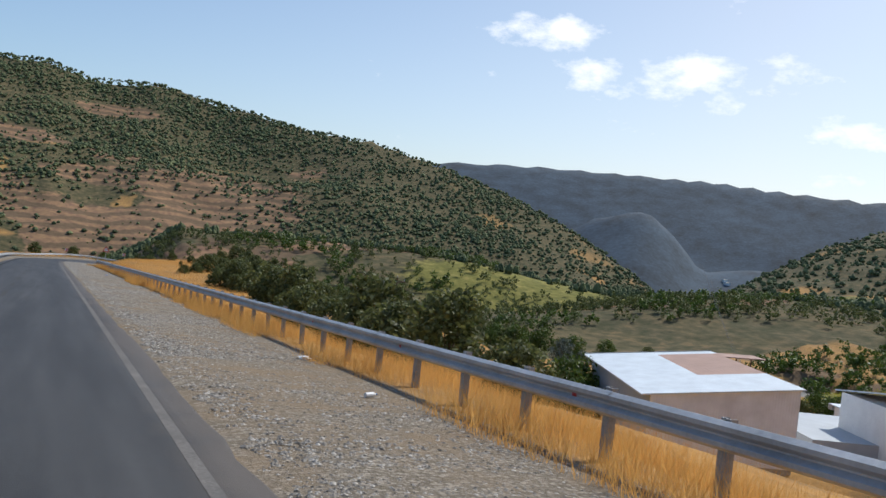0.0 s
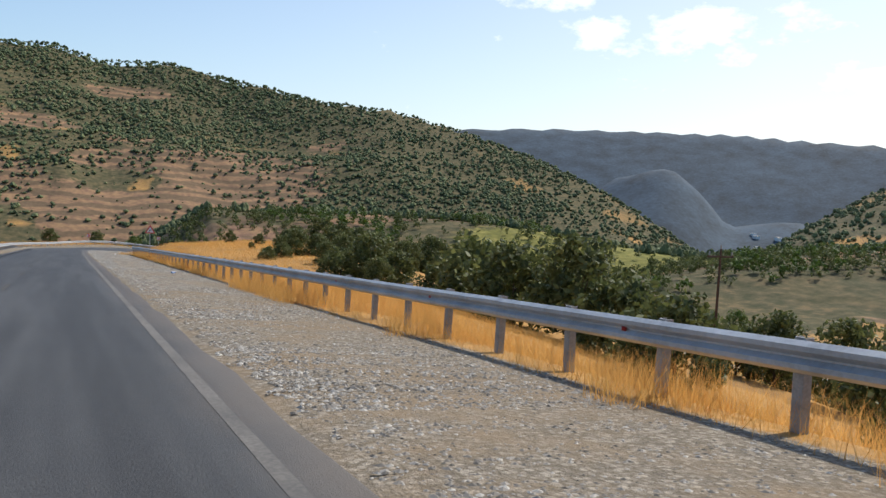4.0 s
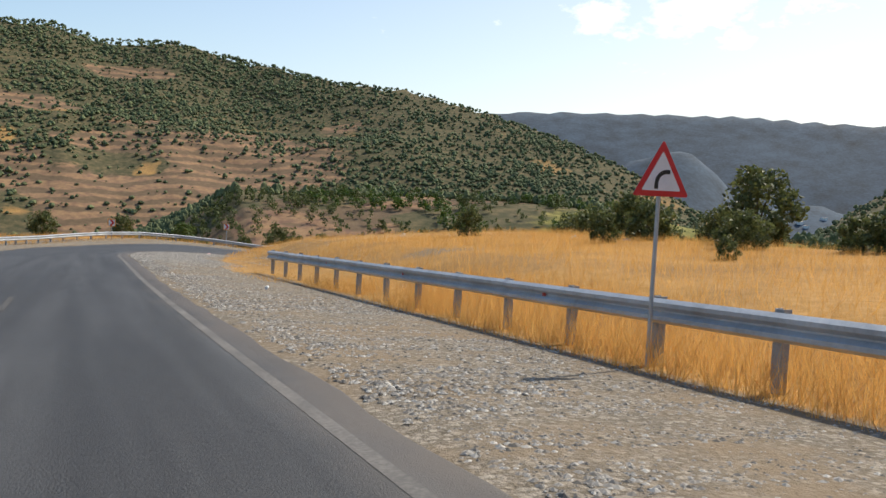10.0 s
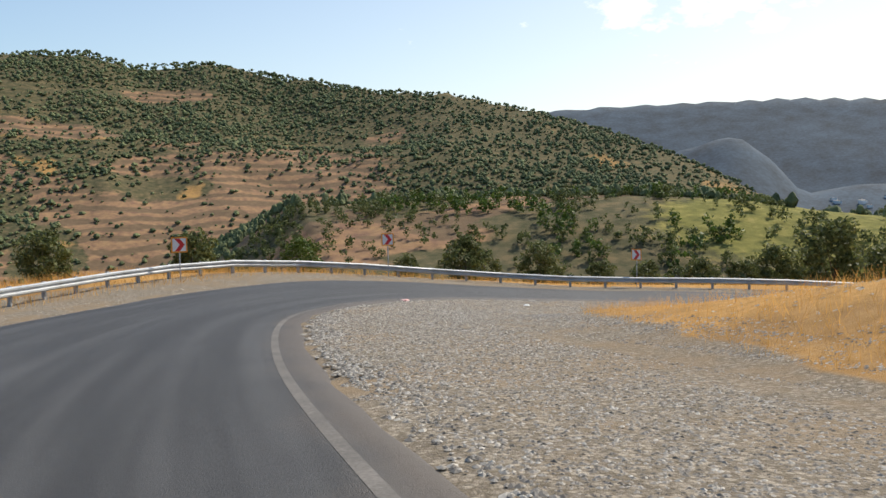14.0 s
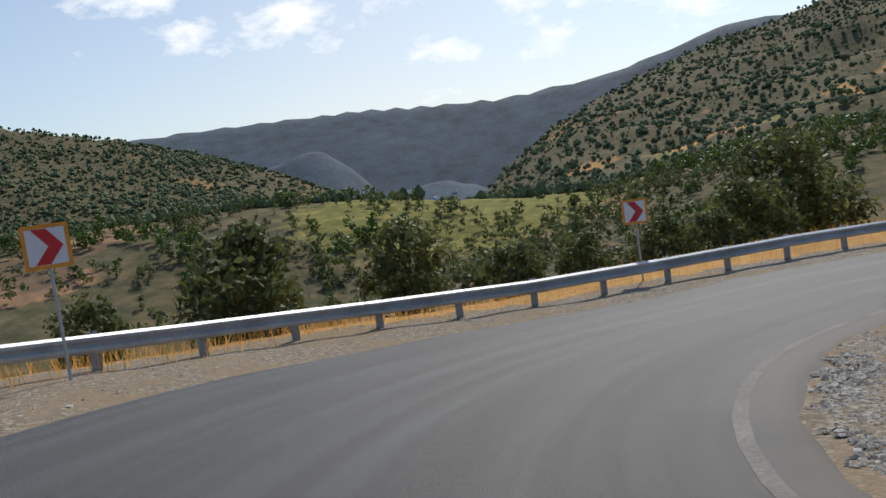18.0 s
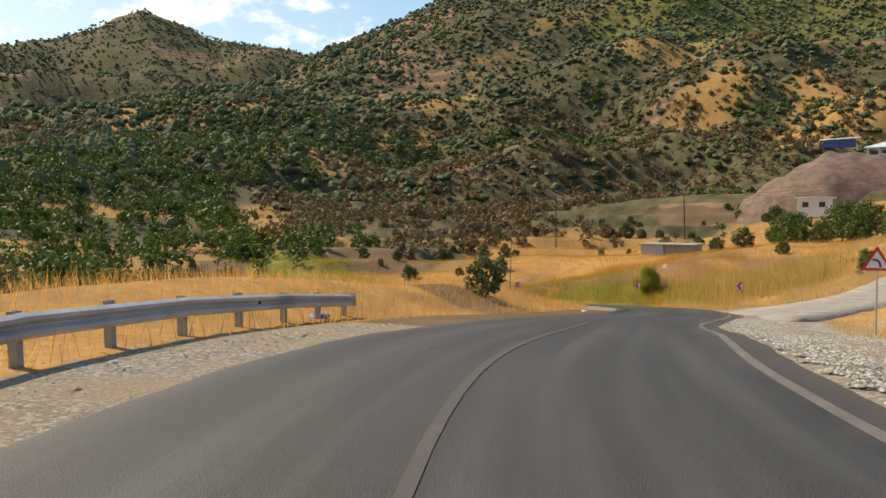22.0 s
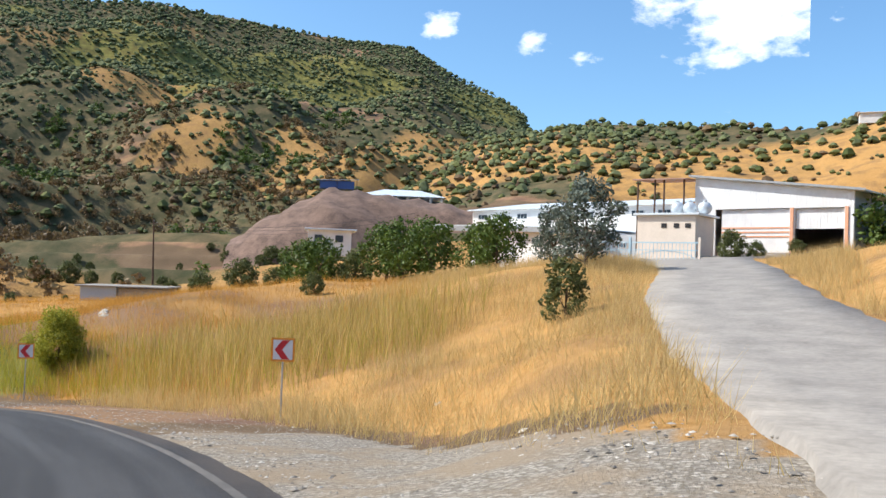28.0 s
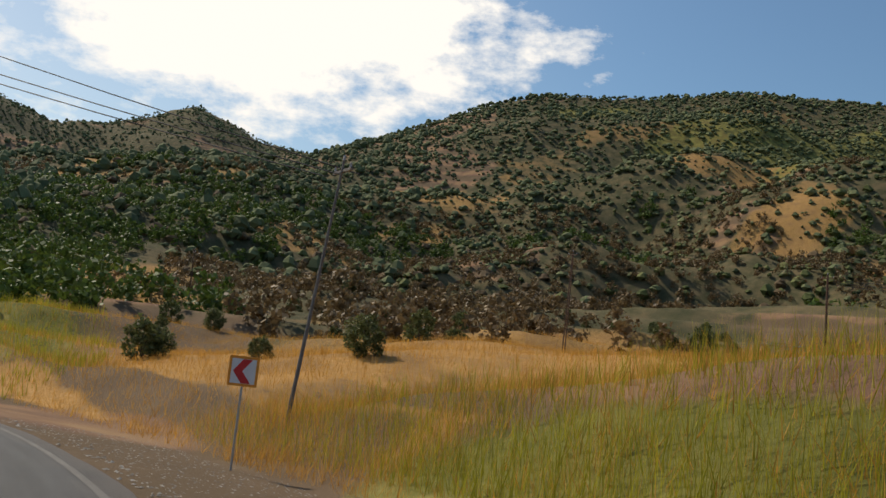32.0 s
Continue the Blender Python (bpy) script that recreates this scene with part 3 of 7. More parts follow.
DRIVE_SIDE = [(55, 146, 0.3), (57.5, 130, 1.2), (60, 110, 5.0), (63, 88, 7.8), (65, 76, 9.5), (52, 100, 6.6), (42, 92, -0.5), (44, 77, -1.0), (46, 84, 1.5), (53, 76, 9.8), (55, 51, 9.0), (47, 55, 4.0), (75, 70, 10.4), (66, 126, 0.7), (74, 114, 1.6),
              (71, 100, 6.8), (80, 92, 7.2), (66, 60, 11), (47, 62, -2.0), (55, 60, 8.0), (90, 60, 10.0), (80, 56, 10.0), (99, 54, 10.4), (84, 76, 8.8), (60, 30, 14)]
EAST_FIELD = [(82, 112, 1.6), (92, 112, 2.2), (96, 100, 5.6), (88, 103, 3.6), (106, 108, 2.4), (121, 79, 8.0), (110, 94, 5.5), (135, 96, 6.5), (160, 69, 11.5), (144, 50, 13.0), (120, 50, 14),
              (130, 5, 30), (150, -25, 36), (105, 25, 21), (80, 20, 17), (70, -20, 18), (170, 100, 9), (190, 60, 18), (180, 20, 30), (110, -60, 44), (50, -90, 40)]
OUTER_SIDE = [(8, 193, 0.0), (22, 193, -0.2), (36, 187, -0.8), (0, 200, -0.6), (20, 220, -9), (45, 205, -7), (60, 190, -7), (47, 178.5, 0.5), (53, 172.5, 0.9), (59, 166, 1.1), (58, 161, 0.9), (64, 156, 1.5), (70, 150, 1.2), (76, 142, 0.3), (90, 140, -0.4),
              (80, 160, -3), (110, 136, -0.5), (100, 160, -4), (140, 150, -1), (170, 160, 2), (90, 200, -9), (140, 200, -8), (-10, 230, -8), (40, 250, -14)]
SPOTS = np.array(WEST_SIDE + VALLEY_SIDE + INSIDE_BEND + DRIVE_SIDE + EAST_FIELD + OUTER_SIDE, float)
_r = np.sqrt(((SPOTS[:, None, :2] - SPOTS[None, :, :2]) ** 2).sum(-1) + 36.0)
_mean = SPOTS[:, 2].mean()
_w = np.linalg.solve(_r - 1.0 * np.eye(len(SPOTS)), SPOTS[:, 2] - _mean)
HEART = np.array([35.0, 150.0])


def near_ground(x, y):
    z = np.full(len(x), _mean)
    for s, w in zip(SPOTS, _w):
        z += w * np.sqrt((x - s[0]) ** 2 + (y - s[1]) ** 2 + 36.0)
    return z


# hills: seen from a place, bearing in degrees from +y to the right, height angle of the crest, its distance
HILLS = [
    # wooded hill to the north, with red scars
    ((0, 17, 0), 560, -14, 1.25, [(-75, 5.9, 1300), (-40, 9.9, 1300), (-25, 10.3, 1300), (-11, 10.8, 1300), (-6.3, 11.7, 1330), (-1.3, 12.2, 1350), (1.5, 11.5, 1350), (5.4, 11.7, 1340), (9.5, 11.0, 1330),
                                  (15.3, 10.0, 1300), (19.8, 9.65, 1270), (24.8, 8.4, 1230), (29.7, 7.0, 1180), (34.1, 5.5, 1130), (37.6, 4.0, 1100), (40, 2.8, 1080), (43, 0.1, 1060)]),
    # long hazy plateau
    ((0, 150, 0), 2500, 20, 1.1, [(5, 7, 3700), (20, 8.6, 3700), (36, 9.7, 3700), (44, 10.4, 3700), (50, 10.5, 3700), (57, 9.9, 3700), (62, 9.4, 3600), (68, 10.2, 3500), (80, 9.5, 3400), (90, 6, 3300)]),
    # dome in front of it, and the lower one beside it
    ((0, 17, 0), 1750, 0, 1.0, [(29.5, 0, 2350), (32.3, 4.4, 2350), (35.4, 6.5, 2350), (38.5, 7.6, 2350), (40.4, 6.6, 2350), (42.6, 4.3, 2350), (44.5, 4.9, 2400), (46.5, 5.3, 2400), (49, 4.6, 2400), (53, 2, 2400)]),
    # ridge beyond the valley to the east
    ((18, 178, 0), 330, 4, 1.35, [(49, 1.1, 900), (51, 3.8, 900), (53.2, 5.7, 930), (56.6, 7.8, 980), (60.4, 8.7, 1050), (68, 9.7, 1250), (71.7, 9.9, 1350), (76.7, 11.4, 1450), (82, 12.5, 1550), (88, 13.7, 1600),
                                  (91, 15.1, 1620), (94.5, 14.1, 1650), (97.5, 14.9, 1800), (102.5, 17.2, 1900), (107, 15.9, 1900), (112, 15.6, 1700), (125, 10.6, 1500)]),
    # wooded spur above the bend
    ((90, 124, 0), 150, 8, 1.3, [(66, 2, 420), (76, 8, 420), (84, 10.8, 430), (88, 12.3, 430), (91, 12.5, 430), (96, 13.7, 430), (101, 14.9, 430), (106, 15.6, 430), (112, 14.6, 430), (120, 11, 430)]),
    # big hill to the south-east
    ((79, 127, 0), 150, 14, 1.45, [(98, 8, 640), (105, 13, 640), (110, 16.6, 640), (114.6, 18.5, 640), (119.8, 20.8, 640), (124, 22.1, 640), (129, 22.3, 650), (138, 23.0, 680), (145, 22.4, 700), (150, 21.8, 720),
                                   (155, 21.3, 740), (158, 19.6, 720), (163, 17.2, 680)]),
    # lower shoulder to the south, where the mast stands
    ((48, 158, 0), 110, 14, 1.2, [(150, 10, 420), (158, 14.2, 420), (166, 15.2, 400), (172, 14.6, 360), (178, 13.7, 330), (184, 14.4, 310), (192, 13, 300), (205, 9, 300), (230, 4, 300)]),
]


def far_ground(x, y):
    dx, dy = x - HEART[0], y - HEART[1]
    r, phi = np.hypot(dx, dy), np.degrees(np.arctan2(dx, dy))
    phi = np.where(phi < -100, phi + 360, phi)
    z = -13 + 0.006 * np.clip(r - 300, 0, None)
    z = z + np.where(phi < -20, 0.035 * np.clip(r - 80, 0, 900) * np.clip((-20 - phi) / 30, 0, 1), 0)
    z = z + np.where(phi > 180, 0.05 * np.clip(r - 80, 0, 700) * np.clip((phi - 180) / 60, 0, 1), 0)
    for eye, foot, foot_z, power, crest in HILLS:
        c = np.array(crest, float)
        px, py = eye[0] + c[:, 2] * np.sin(np.radians(c[:, 0])), eye[1] + c[:, 2] * np.cos(np.radians(c[:, 0]))
        pz = eye[2] + 1.5 + c[:, 2] * np.tan(np.radians(c[:, 1]))
        pr, pp = np.hypot(px - HEART[0], py - HEART[1]), np.degrees(np.arctan2(px - HEART[0], py - HEART[1]))
        pp = np.where(pp < -100, pp + 360, pp)
        o = np.argsort(pp)
        rc, zc = np.interp(phi, pp[o], pr[o]), np.interp(phi, pp[o], pz[o])
        side = np.clip((phi - pp.min() + 8) / 8, 0, 1) * np.clip((pp.max() + 8 - phi) / 8, 0, 1)
        rough = (vnoise(x, y, foot * 0.35 + 40, 5) - 0.5)
        t = np.clip((r - foot) / (rc - foot), 0, 1)
        wave = rough * np.clip(zc - foot_z, 0, None) * (0.30 if foot < 1500 else 0.12) * np.sin(np.clip(t, 0, 1) * math.pi) ** 0.8
        front = foot_z + (zc - foot_z) * t**power + wave
        back = zc - (r - rc) * (0.28 if foot < 1500 else 0.02)
        h = np.where(r < rc, front, back)
        h = np.where(side > 0, -13 + (h + 13) * side, -60)
        z = np.maximum(z, h)
    return z


def natural(x, y):
    r = np.hypot(x - HEART[0], y - HEART[1])
    w = 1 - step01(140, 290, r)
    z = np.empty(len(x))
    far = far_ground(x, y)
    z[:] = far
    k = w > 0
    z[k] = far[k] * (1 - w[k]) + near_ground(x[k], y[k]) * w[k]
    amp = np.clip((r - 20) / 150, 0.25, 3.0)
    # hummocks over the eastern field, old terraces on the slope behind
    east = step01(82, 95, x) * step01(45, 60, r) * (1 - step01(200, 260, r)) * (1 - step01(118, 126, y))
    z = z + east * (vnoise(x, y, 24, 3) - 0.5) * 4.0
    phi = np.degrees(np.arctan2(x - HEART[0], y - HEART[1]))
    wt = 0.75 * step01(70, 82, phi) * (1 - step01(150, 165, phi)) * step01(105, 135, r) * (1 - step01(300, 380, r))
    q = z / 3.2
    z = z * (1 - wt) + wt * 3.2 * (np.floor(q) + np.clip((q - np.floor(q) - 0.65) / 0.35, 0, 1))
    return z + (vnoise(x, y, 9, 4) - 0.5) * 0.9 * np.minimum(amp, 1) + (vnoise(x, y, 45, 4) - 0.5) * 3.0 * np.clip((r - 60) / 200, 0, 1)


# the concrete drive up to the works' gate: x, y, z, half width
DRIVE = [(54.3, 144.9, -0.08, 3.7), (54.7, 142.5, 0.1, 3.3), (55.3, 137.5, 0.5, 2.4), (57.6, 127, 1.5, 2.6), (60.4, 114, 3.8, 2.7), (62.0, 101, 6.0, 2.7), (64.2, 90, 7.8, 3.2), (65.6, 82, 8.8, 5.5), (66.5, 76, 9.7, 8.0)]
DRIVE_LINE = smooth_line(DRIVE, 1.0)


def drive_near(x, y):
    d = np.sqrt(((x[:, None] - DRIVE_LINE[None, :, 0]) ** 2 + (y[:, None] - DRIVE_LINE[None, :, 1]) ** 2))
    i = d.argmin(1)
    return i, d.min(1)


def land(x, y):
    """Height of the ground for arrays x, y: natural ground, cut and filled along the road and the drive."""
    x, y = np.ravel(np.asarray(x, float)), np.ravel(np.asarray(y, float))
    z = natural(x, y)
    st, u, dist = beside(x, y, 40)
    near = dist < 30
    zr_ = road_level(st, np.clip(u, -6, 12))
    # right shoulder falls a little, left shoulder is level
    zr_ = zr_ - np.clip(-u - 1.0, 0, 8) * 0.05
    wide = WIDEN[st]
    w = np.where(u < 0, 1 - step01(4.8, 10, -u), 1 - step01(8.2 + wide, 13 + wide, u))
    z = np.where(near, z * (1 - w) + zr_ * w, z)
    z = np.where(near & (u > -0.7) & (u < 6.4 + wide), road_level(st, u) - 0.05, z)
    box = (x > 35) & (x < 85) & (y > 66) & (y < 156)
    k = np.flatnonzero(box & ~((u > -0.8) & (u < 6.4)))
    if len(k):
        i, d = drive_near(x[k], y[k])
        half, zd = DRIVE_LINE[i, 3], DRIVE_LINE[i, 2]
        wd = 1 - step01(half + 0.4, half + 5.0, d)
        z[k] = z[k] * (1 - wd) + (zd - 0.12) * wd
    return z + lift(x, y)


def land1(x, y):
    return float(land(np.array([x]), np.array([y]))[0])


def fine_axis(lo, hi, step, reach, ratio):
    out, d, p = [], step, 0.0
    while p < reach:
        d *= ratio
        p += d
        out.append(p)
    o = np.array(out)
    return np.r_[lo - o[::-1], np.arange(lo, hi + step / 2, step), hi + o]


def scars(x, y):
    """Bare red slopes: x, y, half length, half width on the far hill, and frayed patches."""
    m = np.zeros(len(x))
    for cx, cy, a, b in ((298, 1085, 60, 26), (75, 1245, 75, 40), (-60, 1080, 90, 60), (60, 860, 120, 70), (180, 820, 90, 35), (330, 800, 60, 40), (-200, 1050, 110, 50), (250, 690, 120, 30)):
        m = np.maximum(m, 1 - np.hypot((x - cx) / a, (y - cy) / b))
    return np.clip(m * 1.6 + (vnoise(x, y, 60, 4) - 0.5) * 1.2, 0, 1)


def soils(x, y, z):
    """Weights of dry grass, red earth, gravel, green plots and pale stones."""
    r = np.hypot(x - HEART[0], y - HEART[1])
    phi = np.degrees(np.arctan2(x - HEART[0], y - HEART[1]))
    st, u, dist = beside(x, y, 40)
    n1, n2 = vnoise(x, y, 70, 4), vnoise(x, y, 16, 4)
    gold = np.where((phi > 95) & (phi < 178), 1 - step01(88, 165, r + 60 * (n1 - 0.5)), np.where((phi > -40) & (phi <= 95), 1 - step01(55, 95, r), 1 - step01(110, 230, r)))
    # scrubby dark slope below the works
    slope = step01(31, 35, x) * (1 - step01(53, 56, x)) * step01(44, 52, y) * (1 - step01(112, 122, y))
    slope = np.maximum(slope, step01(31, 35, x) * (1 - step01(44, 47, x)) * step01(100, 110, y) * (1 - step01(127, 133, y)))
    slope = np.maximum(slope, step01(40, 46, x) * (1 - step01(74, 84, x)) * step01(-10, 5, y) * (1 - step01(50, 56, y)))
    gold = gold * (1 - slope)
    gold = np.maximum(gold, step01(0.56, 0.68, n1) * np.where((phi > 80) & (phi < 165), 0.5, np.where((phi > -25) & (r < 520), 0.40, 0.62)) * (1 - step01(700, 1500, r)) * (1 - slope))
    red = np.where(y > 500, np.maximum(scars(x, y), 0.95 * step01(0.46, 0.60, vnoise(x * 1.3 + 40, y * 1.6, 130, 4)) * (1 - step01(190, 330, x)) * (1 - step01(1000, 1180, y))), step01(0.60, 0.72, vnoise(x + 300, y - 80, 90, 4)) * 0.9)
    # old red terraces at the foot of the northern hill
    red = np.maximum(red, np.where((y > 240) & (y < 760) & (x < 420), 0.85 * step01(0.47, 0.60, vnoise(x, y * 2.2, 80, 4)), 0))
    red = red * step01(60, 140, r)
    gold = np.maximum(gold, np.where((phi > 80) & (phi < 178) & (r < 520), 0.56 * step01(0.50, 0.62, n1), 0))
    red = np.maximum(red, 1.1 * np.clip(1 - np.hypot((x - 152) / 30, (y - 36) / 12), 0, 1))
    red = np.maximum(red, 1.3 * np.clip(1 - np.hypot((x - 118) / 45, (y + 42) / 13), 0, 1))
    # dirt track off the last bend
    red = np.maximum(red, 1.3 * np.clip(1 - np.abs(y - 116.5 - 0.12 * (x - 118)) / 2.6, 0, 1) * step01(104, 110, x) * (1 - step01(150, 165, x)))
    # red verge where soil was dug, near the second rail's end
    red = np.maximum(red, 1.3 * np.clip(1 - np.hypot((x - 58) / 8, (y - 158.5) / 4.0), 0, 1))
    red = np.maximum(red, 1.4 * np.clip(1 - np.hypot((x - 108) / 16, (y - 112) / 3.0), 0, 1))
    # rusty earth showing through the field grass
    red = np.maximum(red, (0.25 + 1.1 * (n2 - 0.3)) * step01(76, 84, x) * (1 - step01(118, 132, x)) * step01(90, 100, y) * (1 - step01(119, 123, y)))
    # dry golden shoulder below the mast
    turn = np.where(phi < -90, phi + 360, phi)
    south = np.clip((turn - 158 + 6 * n1) / 9, 0, 1) * np.clip((206 - turn + 8 * n1) / 12, 0, 1) * step01(8, 20, x + 0.35 * np.clip(-y, 0, 200)) * np.clip((r - 60) / 10, 0, 1) * np.clip((340 - r) / 50, 0, 1)
    gold = gold + south * (np.maximum(gold, 0.35 + 0.9 * n1) - gold)
    red = red * (1 - 0.65 * south)
    # dug brown earth along the last bend's verge
    red = np.maximum(red, np.where((st > 306) & (st < 378) & (dist < 12), 0.85 * step01(-0.3, 0.2, -u) * (1 - step01(5.4, 6.6, -u)), 0))
    # shoulders
    right = step01(-0.3, 0.1, -u) * (1 - step01(4.1, 5.0, -u + 0.8 * (n2 - 0.5)))
    late = (st > 315)
    right = np.where(late, (0.42 + 0.3 * (n2 - 0.5)) * step01(-0.3, 0.1, -u) * (1 - step01(2.6, 4.2, -u)), right)
    reach = np.interp(st, [190, 226, 238, 252], [3.4, 7.6, 7.6, 3.4]) + 1.2 * (n2 - 0.5)
    inner = (st > 190) & (st < 252)
    right = np.where(inner, step01(-0.3, 0.1, -u) * (1 - step01(-0.4, 0.4, -u - reach)), right)
    left = step01(4.8, 5.2, u - WIDEN[st]) * (1 - step01(0.0, 1.0, u - WIDEN[st] - 8.0 - np.interp(st, [200, 215, 243, 254, 284], [0, 2.2, 1.8, -0.8, -0.4])))
    # bare red earth where the second rail ends
    dug = step01(267, 272, st) * (st < 300) * left
    red = np.maximum(red, np.where(dist < 30, 0.95 * dug, 0))
    gravel = np.where(dist < 30, np.maximum(right, left - 0.9 * dug), 0)
    gravel = np.maximum(gravel, 0.8 * np.clip(1 - np.hypot((x - 11.5) / 4, (y - 126) / 3.0), 0, 1))
    green = np.zeros(len(x))
    for cx, cy, a, b in ((330, 520, 130, 60), (205, 330, 95, 60), (165, 123, 36, 10), (98, 115.5, 12, 3.4)):
        green = np.maximum(green, 1.5 * np.clip(1 - np.hypot((x - cx) / a, (y - cy) / b), 0, 1))
    green = np.maximum(green, step01(0.58, 0.66, vnoise(x - 90, y + 40, 110, 3)) * step01(250, 400, r) * 0.55 * (phi > 60) * (1 - step01(700, 900, r)))
    stone = 0.86 * (0.25 + 1.5 * n2) * np.clip(1.15 - np.hypot((x - 44) / 11, (y - 148) / 11), 0, 1) + 0.9 * np.clip(1 - np.hypot((x - 26) / 7, (y - 152) / 6), 0, 1)
    return np.clip(np.stack([gold, red, gravel], 1), 0, 1), np.clip(np.stack([green, stone, step01(246, 264, st)], 1), 0, 1)


def build_ground():
    gx = fine_axis(-14, 112, 0.9, 4500, 1.03)
    gy = fine_axis(-14, 202, 0.9, 4500, 1.03)
    nx, ny = len(gx), len(gy)
    X, Y = np.meshgrid(gx, gy)
    x, y = X.ravel(), Y.ravel()
    z = np.concatenate([land(a, b) for a, b in zip(np.array_split(x, 12), np.array_split(y, 12))])
    i = np.arange(nx * ny).reshape(ny, nx)
    f = np.stack([i[:-1, :-1].ravel(), i[:-1, 1:].ravel(), i[1:, 1:].ravel(), i[1:, :-1].ravel()], 1)
    ob = mesh_np("ground", np.stack([x, y, z], 1), f, M_GROUND, True)
    soil, cover = soils(x, y, z)
    for name, col in (("soil", soil), ("cover", cover)):
        at = ob.data.attributes.new(name, "FLOAT_COLOR", "POINT")
        at.data.foreach_set("color", np.c_[col, np.ones(len(col))].astype(np.float32).ravel())
    # the far land takes the surface that has the haze in its colour
    ob.data.materials.append(M_FARLAND_HAZE)
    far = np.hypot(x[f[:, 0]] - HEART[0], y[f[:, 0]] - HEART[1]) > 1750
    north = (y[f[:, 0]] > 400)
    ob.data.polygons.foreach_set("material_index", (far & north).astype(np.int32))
    return tagged(ob, "dry hilly ground of golden grass, red earth and gravel", "ground", kind="structure")


GROUND = build_ground()


# ---------------------------------------------------------------- road
def strip(name, stations, offsets, lift, mat, parent=None):
    """A ribbon along the edge line between the given offsets to the left."""
    st, off = np.asarray(stations), np.asarray(offsets, float)
    si = np.clip(st.astype(int), 0, N_LINE - 1)
    p, l = LINE[si], LEFT[si]
    o = off if off.ndim == 2 else np.repeat(off[None, :], len(st), 0)
    xy = p[:, None, :] + l[:, None, :] * o[:, :, None]
    z = road_z(np.repeat(si[:, None], o.shape[1], 1), o) + lift
    v = np.concatenate([xy, z[..., None]], -1).reshape(-1, 3)
    n, m = len(st), o.shape[1]
    i = np.arange(n * m).reshape(n, m)
    f = np.stack([i[:-1, :-1].ravel(), i[1:, :-1].ravel(), i[1:, 1:].ravel(), i[:-1, 1:].ravel()], 1)[:, ::-1]
    ob = mesh_np(name, v, f, mat, True, parent)
    uv = ob.data.uv_layers.new(name="UVMap")
    co = np.stack([np.repeat(o.ravel()[None], 1, 0).ravel(), np.repeat(st, m)], 1)
    uv.data.foreach_set("uv", co[f.ravel()].astype(np.float32).ravel())
    return ob


def build_road():
    st = np.arange(0, N_LINE)
    ragged_r = -0.42 + 0.10 * (np.random.RandomState(3).rand(N_LINE) - 0.5)
    ragged_l = 5.75 + 0.16 * (np.random.RandomState(4).rand(N_LINE) - 0.5)
    # wider in the hairpin
    ragged_l = ragged_l + WIDEN
    cols = [ragged_r - 0.35, ragged_r] + [np.full(N_LINE, o) for o in (0.4, 1.4, 2.4, 3.4, 4.4, 5.3)] + [5.3 + WIDEN * 0.5, 5.4 + WIDEN] + [ragged_l, ragged_l + 0.3]
    road = strip("road", st, np.stack(cols, 1), 0.0, M_ASPHALT)
    # the asphalt's broken edges dip under the gravel
    co = np.empty(len(road.data.vertices) * 3, np.float32)
    road.data.vertices.foreach_get("co", co)
    co = co.reshape(N_LINE, len(cols), 3)
    co[:, 0, 2] -= 0.16
    co[:, -1, 2] -= 0.16
    road.data.vertices.foreach_set("co", co.ravel())
    tagged(road, "worn grey asphalt road with faded lines", "road", kind="structure")
    edge = strip("edge_line", st, np.array([-0.065, 0.065]), 0.003, M_LINE, road)
    tagged(edge, "faded pale edge line")
    # broken centre line on the straight, a solid one through the bends
    for s in range(4, 178, 9):
        strip("lane_dash", np.arange(s, s + 4), np.array([2.72, 2.83]), 0.008, M_LINE_WORN, road)
    cs = np.arange(256, 292)
    strip("centre_line", cs, np.stack([2.88 + 0.4 * WIDEN[cs], 2.99 + 0.4 * WIDEN[cs]], 1), 0.008, M_LINE_WORN, road)
    return road


ROAD = build_road()


def build_drive():
    k = DRIVE_LINE
    t = np.gradient(k[:, :2], axis=0)
    t /= np.hypot(*t.T)[:, None]
    l = np.stack([-t[:, 1], t[:, 0]], 1)
    # the mouth runs along the road's edge
    for j in range(5):
        l[j] = l[j] * (j / 5) + np.array([0.85, -0.53]) * (1 - j / 5)
        l[j] /= np.hypot(*l[j])
    rr = np.random.RandomState(5)
    rows = []
    for a in (-1.06, -1, -0.5, 0, 0.5, 1, 1.06):
        w = k[:, 3] * a + (rr.rand(len(k)) - 0.5) * 0.22
        xy = k[:, :2] + l * w[:, None]
        rows.append(np.c_[xy, k[:, 2] - (0.3 if abs(a) > 1 else 0.0) + lift(xy[:, 0], xy[:, 1])])
    for row in rows:
        row[0, 2] -= 0.3
    v = np.stack(rows, 1).reshape(-1, 3)
    n, m = len(k), 7
    i = np.arange(n * m).reshape(n, m)
    f = np.stack([i[:-1, :-1].ravel(), i[1:, :-1].ravel(), i[1:, 1:].ravel(), i[:-1, 1:].ravel()], 1)[:, ::-1]
    ob = mesh_np("driveway", v, f, M_CONCRETE, True)
    return tagged(ob, "pale cracked concrete driveway climbing to the works gate", "driveway", kind="structure")


DRIVEWAY = build_drive()

